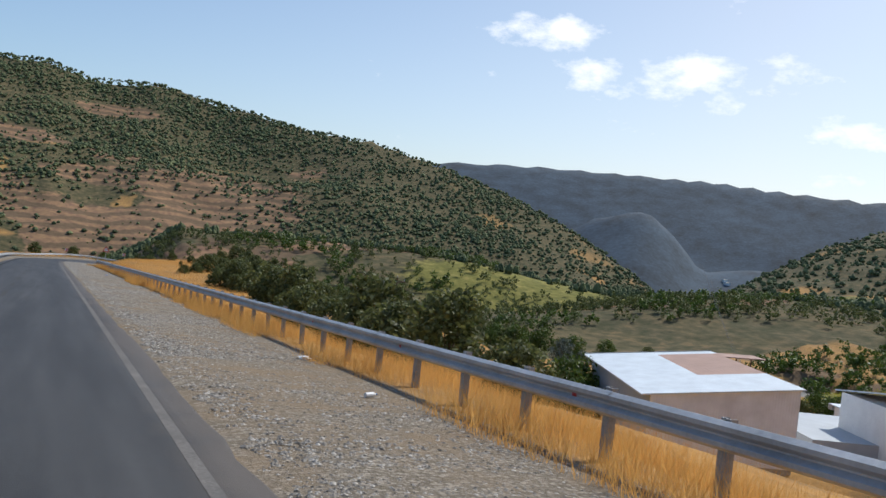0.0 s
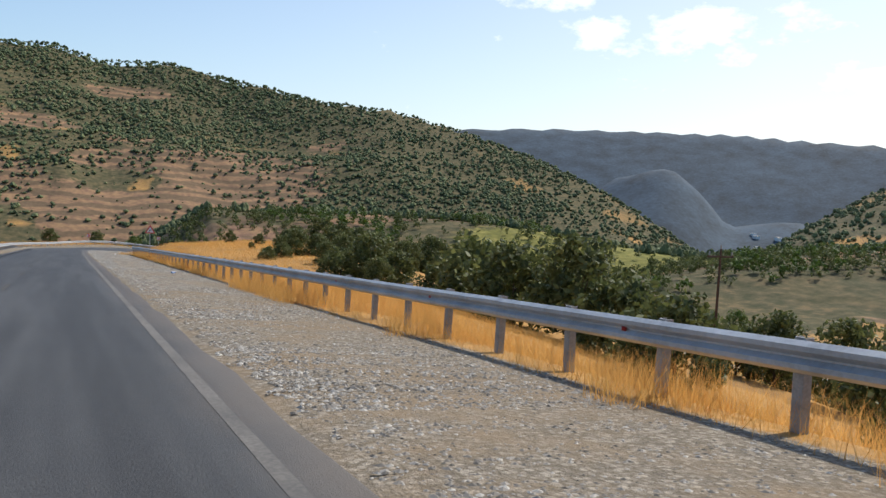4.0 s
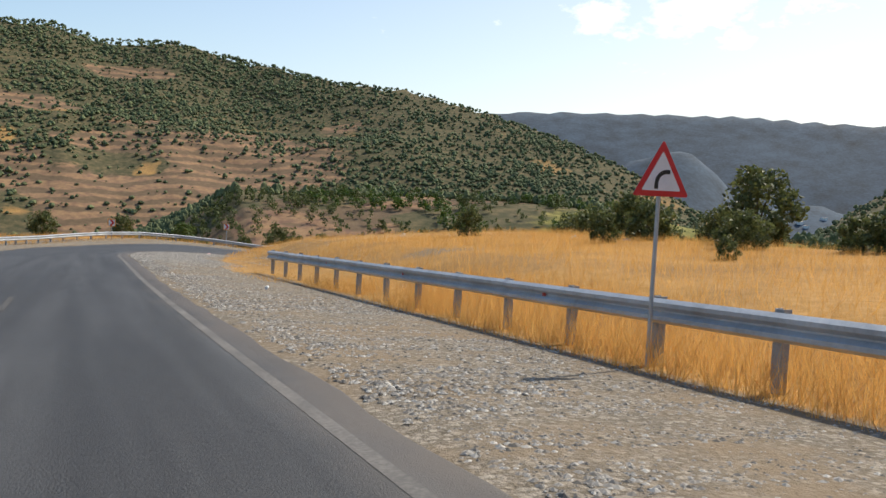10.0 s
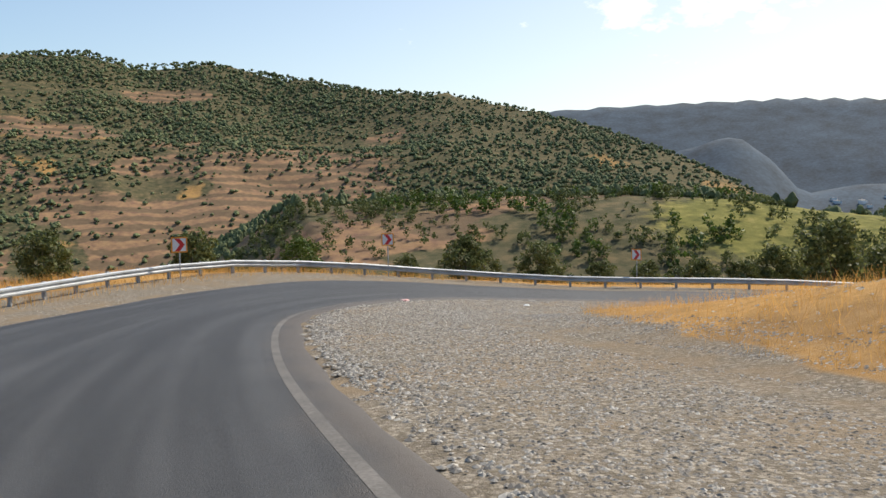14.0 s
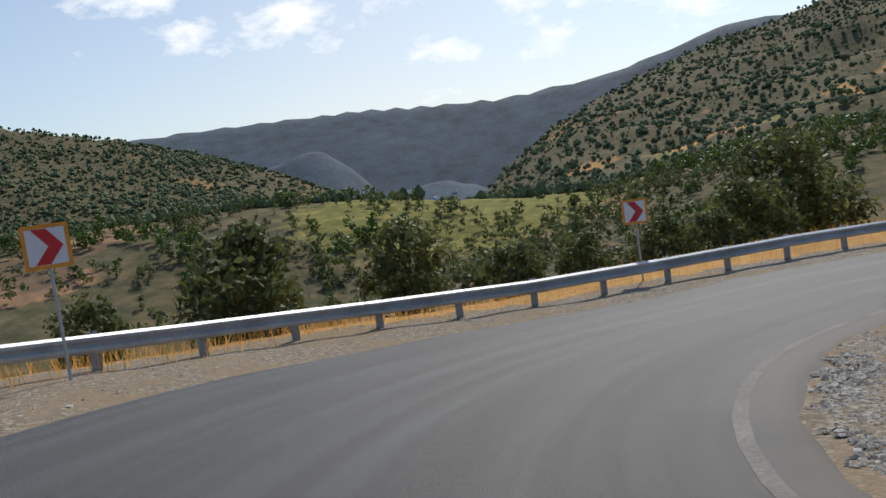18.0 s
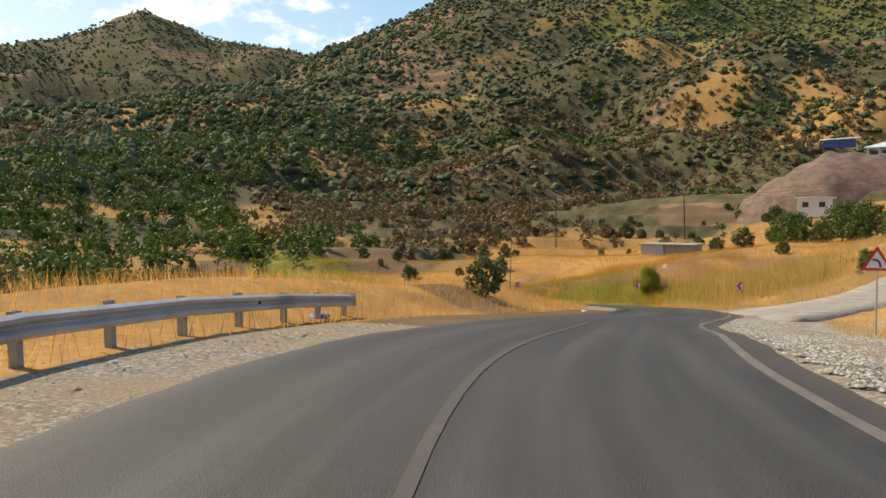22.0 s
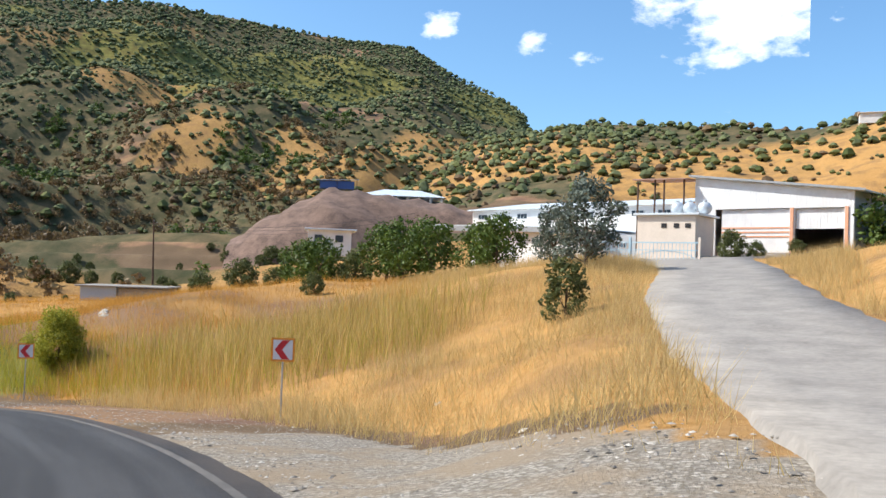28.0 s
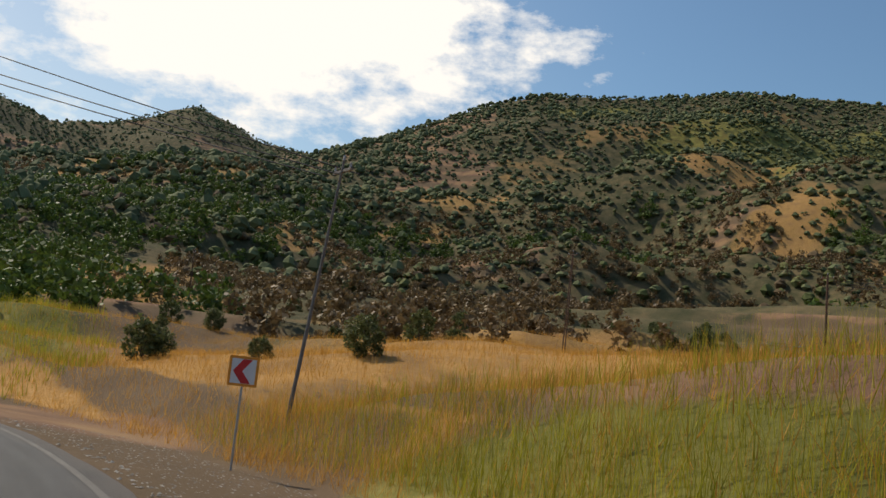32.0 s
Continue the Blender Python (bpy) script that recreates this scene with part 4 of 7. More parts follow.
# ---------------------------------------------------------------- guard rails
def beam_bm(p0, p1, side):
    """One W-section length between two points of its top edge; side: unit vector towards the traffic."""
    prof = [(0.00, 0.0), (0.02, -0.012), (0.075, -0.045), (0.075, -0.095), (0.012, -0.145), (0.012, -0.165), (0.075, -0.215), (0.075, -0.265), (0.02, -0.298), (0.0, -0.31)]
    bm = bmesh.new()
    rows = []
    for p in (p0, p1):
        rows.append([[bm.verts.new((p[0] + side[0] * (a + o), p[1] + side[1] * (a + o), p[2] + b)) for a, b in prof] for o in (0.0, -0.006)])
    for o in (0, 1):
        for k in range(len(prof) - 1):
            q = (rows[0][o][k], rows[0][o][k + 1], rows[1][o][k + 1], rows[1][o][k])
            bm.faces.new(q if o == 0 else q[::-1])
    for k in (0, len(prof) - 1):
        bm.faces.new((rows[0][0][k], rows[1][0][k], rows[1][1][k], rows[0][1][k]))
    bmesh.ops.recalc_face_normals(bm, faces=bm.faces)
    return bm


def post_mesh():
    """C-section post with its spacer block, its top 5 cm over the beam."""
    bm = bmesh.new()
    box_bm(0.012, 0.13, 1.05, (0, 0, -0.47), bm=bm)
    box_bm(0.10, 0.012, 1.05, (0.05, 0.06, -0.47), bm=bm)
    box_bm(0.10, 0.012, 1.05, (0.05, -0.06, -0.47), bm=bm)
    box_bm(0.03, 0.16, 0.22, (-0.02, 0, -0.13), 0.004, bm=bm)
    me = bpy.data.meshes.new("post")
    bm.to_mesh(me)
    bm.free()
    me.materials.append(M_POST)
    return me


def reflector_mesh():
    bm = bmesh.new()
    v = [bm.verts.new(c) for c in ((0, -0.05, -0.06), (0, -0.05, 0.06), (0, 0.055, 0.02), (0, 0.055, -0.02))]
    f = bm.faces.new(v)
    bmesh.ops.solidify(bm, geom=[f], thickness=0.012)
    bmesh.ops.recalc_face_normals(bm, faces=bm.faces)
    me = bpy.data.meshes.new("reflector")
    bm.to_mesh(me)
    bm.free()
    me.materials.append(M_RED)
    return me


POST, REFLECTOR = post_mesh(), reflector_mesh()


def guardrail(pts, height, name, label, red_every=2, end_shoe=True, start_shoe=False):
    """pts: posts' places (x, y, z of the ground line), two metres apart; the traffic is on the right of the way along pts when flip is False."""
    p = np.array(pts)
    t = np.gradient(p[:, :2], axis=0)
    t /= np.hypot(*t.T)[:, None]
    mid = p[len(p) // 2]
    st, u, d = beside(np.array([mid[0]]), np.array([mid[1]]))
    to_road = LINE[st[0]] + LEFT[st[0]] * 2.7 - mid[:2]
    nrm = np.stack([-t[:, 1], t[:, 0]], 1)
    if (nrm[len(p) // 2] @ to_road) < 0:
        nrm = -nrm
    root = empty(name, p[0])
    tagged(root, label, "guardrail", kind="")
    inv = root.matrix_basis.inverted()
    rr = np.random.RandomState(len(p))
    for i in range(len(p)):
        o = new("post", POST)
        o.parent = root
        o.matrix_basis = inv @ pose(p[i, 0] - nrm[i, 0] * 0.06, p[i, 1] - nrm[i, 1] * 0.06, p[i, 2] + height - 0.028 + rr.uniform(-0.012, 0.012), rr.uniform(-1, 1), rr.uniform(-1, 1), math.degrees(math.atan2(-nrm[i, 1], -nrm[i, 0])))
        if i % red_every == 1:
            o = new("reflector", REFLECTOR)
            o.parent = root
            k = min(i + 1, len(p) - 1)
            f = 0.3
            c = p[i] * (1 - f) + p[k] * f
            o.matrix_basis = inv @ pose(c[0] + nrm[i, 0] * 0.035, c[1] + nrm[i, 1] * 0.035, c[2] + height - 0.155, 0, 0, math.degrees(math.atan2(nrm[i, 1], nrm[i, 0])))
    for i in range(0, len(p) - 1, 2):
        k = min(i + 2, len(p) - 1)
        a, b = p[i] + [0, 0, height], p[k] + [0, 0, height + 0.0]
        d = (b - a) / np.linalg.norm(b - a)
        a = a - d * 0.16 + [0, 0, 0.003 * (i % 4)]
        n2 = (nrm[i] + nrm[k]) / 2 + 0.0
        lap = np.r_[n2 * 0.007 * (i // 2 % 2), 0]
        bm = beam_bm(a + lap, b + d * 0.16 + lap, n2)
        bmesh.ops.transform(bm, matrix=inv, verts=bm.verts)
        bm2 = part("beam", bm, M_STEEL, root)
    for flag, e, n in ((end_shoe, p[-1], nrm[-1]), (start_shoe, p[0], nrm[0])):
        if flag:
            sgn = 1 if e is p[-1] else -1
            tt = t[-1] if sgn > 0 else -t[0]
            bm = bmesh.new()
            # bent end shoe: a curled plate closing the beam
            rows = []
            for s in range(7):
                g = math.pi * s / 6
                off = tt * (0.16 + 0.14 * math.sin(g)) + n * (-0.10 + 0.11 * math.cos(g))
                rows.append([bm.verts.new((e[0] + off[0], e[1] + off[1], e[2] + height + z)) for z in (0.01, -0.1, -0.21, -0.32)])
            for a, b in zip(rows[:-1], rows[1:]):
                for j in range(3):
                    bm.faces.new((a[j], a[j + 1], b[j + 1], b[j]))
            bmesh.ops.solidify(bm, geom=bm.faces[:], thickness=0.006)
            bmesh.ops.transform(bm, matrix=inv, verts=bm.verts)
            part("end_shoe", bm, M_STEEL, root, "curled grey steel end plate")
    return root


_y = np.arange(130.5, -13, -2.0)[::-1]
_z = GRADE * (np.minimum(_y, 140) - 140) + lift(np.full(len(_y), 6.42), _y)
guardrail(np.c_[np.full(len(_y), 6.42), _y, _z], 0.67, "guardrail", "weathered galvanised crash barrier along dry golden grass", 3)

RAIL2 = [(127, 6.7), (165, 6.9), (200, 7.4), (220, 8.9), (228, 10.0), (236, 11.2), (243, 10.2), (250, 7.9), (254, 7.5), (262, 8.2), (273.5, 8.8)]
_st = np.linspace(127, 273.5, 900)
_u = np.array(smooth_line([(a / 10, b) for a, b in RAIL2], 0.02))
_uu = np.interp(_st, _u[:, 0] * 10, _u[:, 1])
_ix = np.interp(_st, np.arange(N_LINE), LINE[:, 0]) + np.interp(_st, np.arange(N_LINE), LEFT[:, 0]) * _uu
_iy = np.interp(_st, np.arange(N_LINE), LINE[:, 1]) + np.interp(_st, np.arange(N_LINE), LEFT[:, 1]) * _uu
_len = np.r_[0, np.cumsum(np.hypot(np.diff(_ix), np.diff(_iy)))]
_at = np.arange(0, _len[-1], 2.0)
_px, _py = np.interp(_at, _len, _ix), np.interp(_at, _len, _iy)
_pz = road_z(np.interp(_at, _len, _st), np.interp(_at, _len, _uu)) - 0.03
guardrail(np.c_[_px, _py, _pz], 0.66, "guardrail", "galvanised crash barrier round the outside of the hairpin", 4, True, True)


# ---------------------------------------------------------------- road signs
def flat_shape(pts, thick, mat, name, parent, label="", lift=0.0):
    """A plate in the local xz plane facing -y."""
    bm = bmesh.new()
    f = bm.faces.new([bm.verts.new((x, -lift, z)) for x, z in pts])
    got = bmesh.ops.extrude_face_region(bm, geom=[f])
    bmesh.ops.translate(bm, vec=(0, thick, 0), verts=[v for v in got["geom"] if isinstance(v, bmesh.types.BMVert)])
    bmesh.ops.recalc_face_normals(bm, faces=bm.faces)
    return part(name, bm, mat, parent, label)


def round_poly(corners, r, seg=4):
    out, n = [], len(corners)
    for i in range(n):
        a, b, c = Vector(corners[i - 1]), Vector(corners[i]), Vector(corners[(i + 1) % n])
        d1, d2 = (a - b).normalized(), (c - b).normalized()
        p1, p2 = b + d1 * r, b + d2 * r
        for k in range(seg + 1):
            t = k / seg
            out.append(tuple(p1 * (1 - t) ** 2 + b * 2 * t * (1 - t) + p2 * t * t))
    return out


def bend_sign(at, face, bend, lean=0.0):
    """Triangular warning sign for a bend; bend: +1 the arrow turns right, -1 left. face: bearing towards which it looks."""
    z0 = land1(at[0], at[1])
    root = empty("warning_sign", (at[0], at[1], z0), 0)
    root.matrix_basis = pose(at[0], at[1], z0, 0, lean, 180 - face)
    tagged(root, "red-bordered white triangular bend warning sign on a grey pole", "road sign", "bend warning signs")
    h = at[2] + lift1(at[0], at[1]) - z0
    part("pole", rod_bm((0, 0.035, -0.3), (0, 0.035, h + 0.15), 0.027, seg=10), M_POLE, root)
    s = 0.40
    tri = [(-s, h - 0.24), (s, h - 0.24), (0, h + 0.45)]
    c = Vector((0, h - 0.01))
    flat_shape(round_poly(tri, 0.05), 0.004, M_SIGN_BACK, "back_plate", root, "grey metal back", 0.002)
    flat_shape(round_poly(tri, 0.05), 0.003, M_SIGN_RED, "border", root, "red border", 0.008)
    flat_shape(round_poly([tuple(c + (Vector(q) - c) * 0.70) for q in tri], 0.03), 0.003, M_SIGN_WHITE, "panel", root, "white panel", 0.013)
    arc = []
    for k in range(7):
        g = radians(15 * k)
        arc.append((bend * (-0.075 + 0.14 * (1 - math.cos(g))), h - 0.15 + 0.07 + 0.14 * math.sin(g)))
    pts = [(bend * -0.075, h - 0.15)] + arc + [(bend * 0.11, arc[-1][1])]
    wl, wr = [], []
    for i, q in enumerate(pts):
        d = (Vector(pts[min(i + 1, len(pts) - 1)]) - Vector(pts[max(i - 1, 0)])).normalized()
        nn = Vector((-d.y, d.x)) * 0.026
        wl.append(tuple(Vector(q) + nn))
        wr.append(tuple(Vector(q) - nn))
    flat_shape(wl + wr[::-1], 0.003, M_SIGN_BLACK, "arrow", root, "black bent arrow", 0.018)
    return root


def chevron_sign(at, face, way, size=0.66, label="", lean=0.0):
    """Square bend marker: a red chevron on white in an orange frame. way: +1 points right for one who reads it."""
    z0 = land1(at[0], at[1])
    root = empty("chevron_sign", (at[0], at[1], z0))
    root.matrix_basis = pose(at[0], at[1], z0, 0, lean, 180 - face)
    tagged(root, label or "orange-framed square chevron sign with a red arrow on white", "road sign", "chevron signs")
    h, s = at[2] + lift1(at[0], at[1]) - z0, size / 2
    part("pole", rod_bm((0, 0.035, -0.35), (0, 0.035, h + s * 0.6), 0.026, seg=10), M_POLE, root)
    sq = lambda k: [(-k, h - k), (k, h - k), (k, h + k), (-k, h + k)]
    flat_shape(round_poly(sq(s), 0.03), 0.004, M_SIGN_BACK, "back_plate", root, "grey metal back", 0.002)
    flat_shape(round_poly(sq(s), 0.03), 0.003, M_SIGN_ORANGE, "frame", root, "orange frame", 0.008)
    flat_shape(sq(s * 0.82), 0.003, M_SIGN_WHITE, "panel", root, "white reflective panel", 0.013)
    k, w = s * 0.80, s * 0.62
    x0 = -s * 0.55
    chev = [(x0, h + k), (x0 + w, h + k), (x0 + w + s * 0.62, h), (x0 + w, h - k), (x0, h - k), (x0 + s * 0.62, h)]
    chev = [(way * x, z) for x, z in chev]
    flat_shape(chev, 0.003, M_SIGN_RED, "chevron", root, "red chevron", 0.018)
    return root


# a sign that looks towards bearing b is read from that side
bend_sign((6.25, 108.3, 1.78), 180 + 5, 1)
bend_sign((41.5, 156.2, 1.85), -28, -1)
chevron_sign((3.2, 180.3, 2.05), 188, 1)
chevron_sign((14.3, 186.3, 2.5), 205, 1)
chevron_sign((28.9, 184.6, 1.9), 245, 1)
chevron_sign((71.3, 124.5, 1.8), -25, -1)
chevron_sign((89.0, 117.8, 2.0), -45, -1)
chevron_sign((108.2, 118.3, 2.0), -62, -1)


# ---------------------------------------------------------------- poles and wires
def power_pole(x, y, top, label, mat, r=0.13, lean=(0, 0), braced=False, z0=None):
    z0 = land1(x, y) if z0 is None else z0
    root = empty("power_pole", (x, y, z0))
    tagged(root, label, "power pole", "power poles")
    h = top + lift1(x, y) - z0
    tip = Vector((lean[0], lean[1], h))
    if braced:   # two-legged rail pole with rungs
        for s in (-1, 1):
            part("leg", rod_bm((s * 0.22, 0, -0.4), tip + Vector((s * 0.07, 0, 0)), 0.07, 0.05, 6), mat, root)
        for k in range(1, 9):
            f = k / 9
            c = tip * f
            w = 0.22 * (1 - f) + 0.07 * f
            part("rung", rod_bm((c.x - w, c.y, c.z), (c.x + w, c.y, c.z), 0.03, seg=5), mat, root)
    else:
        part("shaft", rod_bm((0, 0, -0.4), tip, r, r * 0.6, 9), mat, root)
    part("cross_arm", box_bm(1.5, 0.09, 0.09, tip - Vector((0, 0, 0.35))), mat, root)
    for s in (-0.65, 0, 0.65):
        b = tip + Vector((s, 0, -0.28 if s else 0.02))
        part("insulator", rod_bm(b, b + Vector((0, 0, 0.16)), 0.045, 0.03, 7), M_SIGN_BACK, root)
    return root


power_pole(158.7, 70.6, 21.2, "dark two-legged steel power pole in the dry field", M_WOOD, braced=True)
power_pole(143.3, 50.7, 21.8, "dark weathered wooden power pole beside the hut", M_WOOD, 0.16, (0.3, 0))
power_pole(195.7, 100.4, 18.5, "thin dark power pole beyond the green plot", M_WOOD, 0.14, (-0.5, 0.2), True)
power_pole(114.3, 115.0, 9.3, "leaning grey wooden power pole beside the road bend", M_GREYWOOD, 0.07, (1.0, -1.2))
power_pole(27, 66, 1.2, "small dark power pole among the valley bushes", M_WOOD, 0.08)


def wire(a, b, sag, r=0.02):
    a, b = Vector(a), Vector(b)
    pts = [a.lerp(b, k / 14) - Vector((0, 0, sag * 4 * (k / 14) * (1 - k / 14))) for k in range(15)]
    bm = bmesh.new()
    side = (b - a).cross(Vector((0, 0, 1))).normalized()
    rows = [[bm.verts.new(p + side * r * math.cos(g) + Vector((0, 0, r * math.sin(g)))) for g in (0, 1.57, 3.14, 4.71)] for p in pts]
    for p, q in zip(rows[:-1], rows[1:]):
        for k in range(4):
            bm.faces.new((p[k], p[(k + 1) % 4], q[(k + 1) % 4], q[k]))
    return bm


def wires(name, spans, label):
    root = empty(name, spans[0][0])
    tagged(root, label, "power line")
    inv = root.matrix_basis.inverted()
    for a, b, sag in spans:
        bm = wire((a[0], a[1], a[2] + lift1(a[0], a[1])), (b[0], b[1], b[2] + lift1(b[0], b[1])), sag)
        bmesh.ops.transform(bm, matrix=inv, verts=bm.verts)
        part("wire", bm, M_WIRE, root)
    return root


wires("overhead_wires", [((115.3, 113.2, 9.2), (150, 165, 24.5), 1.0), ((115.3, 113.8, 9.0), (150, 163, 22.0), 0.9), ((115.3, 114.4, 8.8), (150, 161, 21.2), 0.9)], "three dark overhead wires against the clouds")
wires("overhead_wires", [((143.5, 50.7, 21.3), (112, 30, 24), 1.2), ((143.0, 50.7, 21.0), (112, 30, 23.2), 1.2), ((142.6, 50.7, 20.7), (112, 30, 22.4), 1.2)], "dark wires running from the field pole to the works")


# ---------------------------------------------------------------- the works up the drive
def wall_box(name, sx, sy, sz, at, mat, root, label="", bevel=0.02):
    return part(name, box_bm(sx, sy, sz, at, bevel), mat, root, label)


def window_row(root, x0, y, z, n, step, w=0.9, h=0.55):
    for i in range(n):
        x = x0 + i * step
        wf = part("window", box_bm(w + 0.1, 0.08, h + 0.1, (x, y - 0.03, z), 0.01), M_WHITEWALL, root, "white window frame")
        for s in (-1, 0, 1):
            part("pane", box_bm(w / 3 - 0.05, 0.04, h - 0.04, (x + s * w / 3, y - 0.06, z)), M_GLASSY, wf)


def shed_roof(root, pts, mat, thick=0.12, label=""):
    bm = bmesh.new()
    f = bm.faces.new([bm.verts.new(p) for p in pts])
    got = bmesh.ops.extrude_face_region(bm, geom=[f])
    bmesh.ops.translate(bm, vec=(0, 0, -thick), verts=[v for v in got["geom"] if isinstance(v, bmesh.types.BMVert)])
    bmesh.ops.recalc_face_normals(bm, faces=bm.faces)
    return part("roof", bm, mat, root, label)


def prism(name, pts, y0, y1, mat, root, label=""):
    """A wall body: outline pts (x, z) pulled from y0 to y1."""
    bm = bmesh.new()
    a = [bm.verts.new((x, y0, z)) for x, z in pts]
    b = [bm.verts.new((x, y1, z)) for x, z in pts]
    bm.faces.new(a)
    bm.faces.new(b[::-1])
    for i in range(len(pts)):
        j = (i + 1) % len(pts)
        bm.faces.new((a[i], b[i], b[j], a[j]))
    bmesh.ops.recalc_face_normals(bm, faces=bm.faces)
    return part(name, bm, mat, root, label)


WORKS_TURN = 158.0   # local x runs westward along the fronts, y southward into the buildings


def works():
    drop = lift1(64, 76)
    z0 = 10.05 + drop
    # big white hall with two gates
    hall = empty("factory_hall", (66.7, 70.5, z0))
    hall.matrix_basis = pose(66.7, 70.5, z0, 0, 0, WORKS_TURN)
    tagged(hall, "white corrugated factory hall with a half-open roller gate", "factory")
    W, L, H1, H2 = 12.9, 21.0, 6.4, 4.75
    g1, g2 = (1.9, 8.1), (8.5, 12.2)
    top = lambda x: H1 + (H2 - H1) * x / W
    for a, b, lo in ((0, g1[0], 0), (g1[0], g1[1], 3.55), (g1[1], g2[0], 0), (g2[0], g2[1], 3.5), (g2[1], W, 0)):
        prism("front_wall", [(a, lo - 0.6 if lo == 0 else lo), (b, lo - 0.6 if lo == 0 else lo), (b, top(b)), (a, top(a))], 0, 0.18, M_WHITE_SHEET, hall)
    prism("plinth", [(0, -7.5), (W, -7.5), (W, -0.62), (0, -0.62)], 0.4, L, M_STONE, hall, "rough stone retaining plinth")
    # the west wall's shade is put in as grey; the other walls stay white
    prism("side_wall", [(W - 0.18, -0.6), (W, -0.6), (W, H2), (W - 0.18, H2)], 0.2, L, M_GREYBLUE, hall, "side wall coloured grey for its shade")
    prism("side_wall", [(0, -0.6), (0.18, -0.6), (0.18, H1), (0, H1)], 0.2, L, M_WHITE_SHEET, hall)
    prism("back_wall", [(0, -0.6), (W, -0.6), (W, H2), (0, H1)], L, L + 0.18, M_WHITE_SHEET, hall)
    prism("floor_slab", [(0.2, -0.3), (W - 0.2, -0.3), (W - 0.2, 0.02), (0.2, 0.02)], 0.2, L, M_CONCRETE, hall)
    slope = lambda x: H1 + 0.06 + (H2 - H1 - 0.08) * (x + 0.3) / (W + 1.2)
    for xa, xb, ya, yb, mat, lab in ((-0.3, W + 0.9, -0.5, 1.2, M_ROOF_SHEET, "pale sheet-metal roof"), (-0.3, 6.2, 1.2, 13.5, M_RUST_SHEET, "rust-brown roof sheets"),
                                     (6.2, W + 0.9, 1.2, 13.5, M_ROOF_SHEET, "pale sheet-metal roof"), (-0.3, W + 0.9, 13.5, L + 0.4, M_ROOF_SHEET, "pale sheet-metal roof")):
        shed_roof(hall, [(xa, ya, slope(xa)), (xb, ya, slope(xb)), (xb, yb, slope(xb)), (xa, yb, slope(xa))], mat, 0.12, lab)
    prism("roof_edge", [(-0.35, H1 - 0.02), (W + 0.95, H2 - 0.12), (W + 0.95, H2 + 0.05), (-0.35, H1 + 0.14)], -0.56, -0.5, M_SIGN_BACK, hall, "dark roof edge")
    # closed gate with orange bands, and the half-raised one
    prism("roller_gate", [(g1[0] + 0.45, 0), (g1[1], 0), (g1[1], 3.5), (g1[0] + 0.45, 3.5)], 0.25, 0.32, M_WHITE_SHEET, hall, "closed white gate with orange bands")
    for z in (1.25, 1.6, 1.95):
        prism("stripe", [(g1[0] + 0.45, z), (g1[1], z), (g1[1], z + 0.12), (g1[0] + 0.45, z + 0.12)], 0.20, 0.246, M_ORANGE_STRIPE, hall, "orange band")
    prism("roller_gate", [(g2[0], 1.9), (g2[1], 1.9), (g2[1], 3.45), (g2[0], 3.45)], 0.25, 0.32, M_WHITE_SHEET, hall, "half-raised white gate")
    for x in (g1[1] + 0.2, g2[1] + 0.2, ):
        prism("gate_post", [(x - 0.12, 0), (x + 0.12, 0), (x + 0.12, 3.55), (x - 0.12, 3.55)], -0.10, -0.005, M_ORANGE_STRIPE, hall, "orange gate post")

    # long low building with a raised roof and small windows
    lo = empty("workshop_building", (66.7, 70.5, z0))
    lo.matrix_basis = pose(68.0, 66.5, z0 - 2.4, 0, 0, WORKS_TURN)
    tagged(lo, "long grey-blue workshop with small high windows", "factory")
    prism("wall", [(-10.5, -0.6), (0.2, -0.6), (0.2, 4.25), (-10.5, 4.25)], 3.0, 16, M_GREYBLUE, lo, "grey-blue rendered wall")
    window_row(lo, -8.5, 3.0, 3.2, 3, 3.2, 1.2, 0.5)
    # flat dark plate on the solid wall in place of the doorway's shade
    prism("doorway", [(-1.6, -0.2), (-0.6, -0.2), (-0.6, 2.1), (-1.6, 2.1)], 2.94, 2.99, M_DARK, lo, "doorway plate coloured dark for the shade inside")
    prism("wall", [(-21.5, -0.6), (-10.6, -0.6), (-10.6, 4.6), (-21.5, 5.2)], -0.5, 12, M_WHITEWALL, lo, "white rendered wall")
    window_row(lo, -16.5, -0.5, 3.4, 2, 3.6, 1.4, 0.5)
    prism("fascia", [(-33, 4.7), (-10.3, 4.2), (-10.3, 4.75), (-33, 5.3)], -1.3, -0.6, M_SIGN_BACK, lo, "grey roof edge")
    shed_roof(lo, [(-33, -1.3, 5.36), (-10.3, -1.3, 4.82), (-10.3, 12.2, 4.9), (-33, 12.2, 5.5)], M_ROOF_SHEET)
    up = empty("workshop_clerestory", (68, 66.5, z0))
    up.matrix_basis = pose(70.0, 55.9, z0 - 3.0, 0, 0, WORKS_TURN)
    tagged(up, "white upper workshop storey with a band of small windows", "factory")
    prism("wall", [(-29, -0.6), (0, -0.6), (0, 8.3), (-29, 8.3)], 0, 12, M_WHITEWALL, up)
    window_row(up, -27.2, 0.0, 7.5, 9, 3.2, 1.5, 0.6)
    shed_roof(up, [(-29.4, -0.6, 8.4), (0.4, -0.6, 8.4), (0.4, 8, 9.7), (-27, 8, 9.8)], M_ROOF_SHEET)

    # cream guard house with three water tanks
    gh = empty("guard_house", (65.9, 75.5, z0))
    gh.matrix_basis = pose(70.2, 77.6, 8.6 + drop, 0, 0, WORKS_TURN + 8)
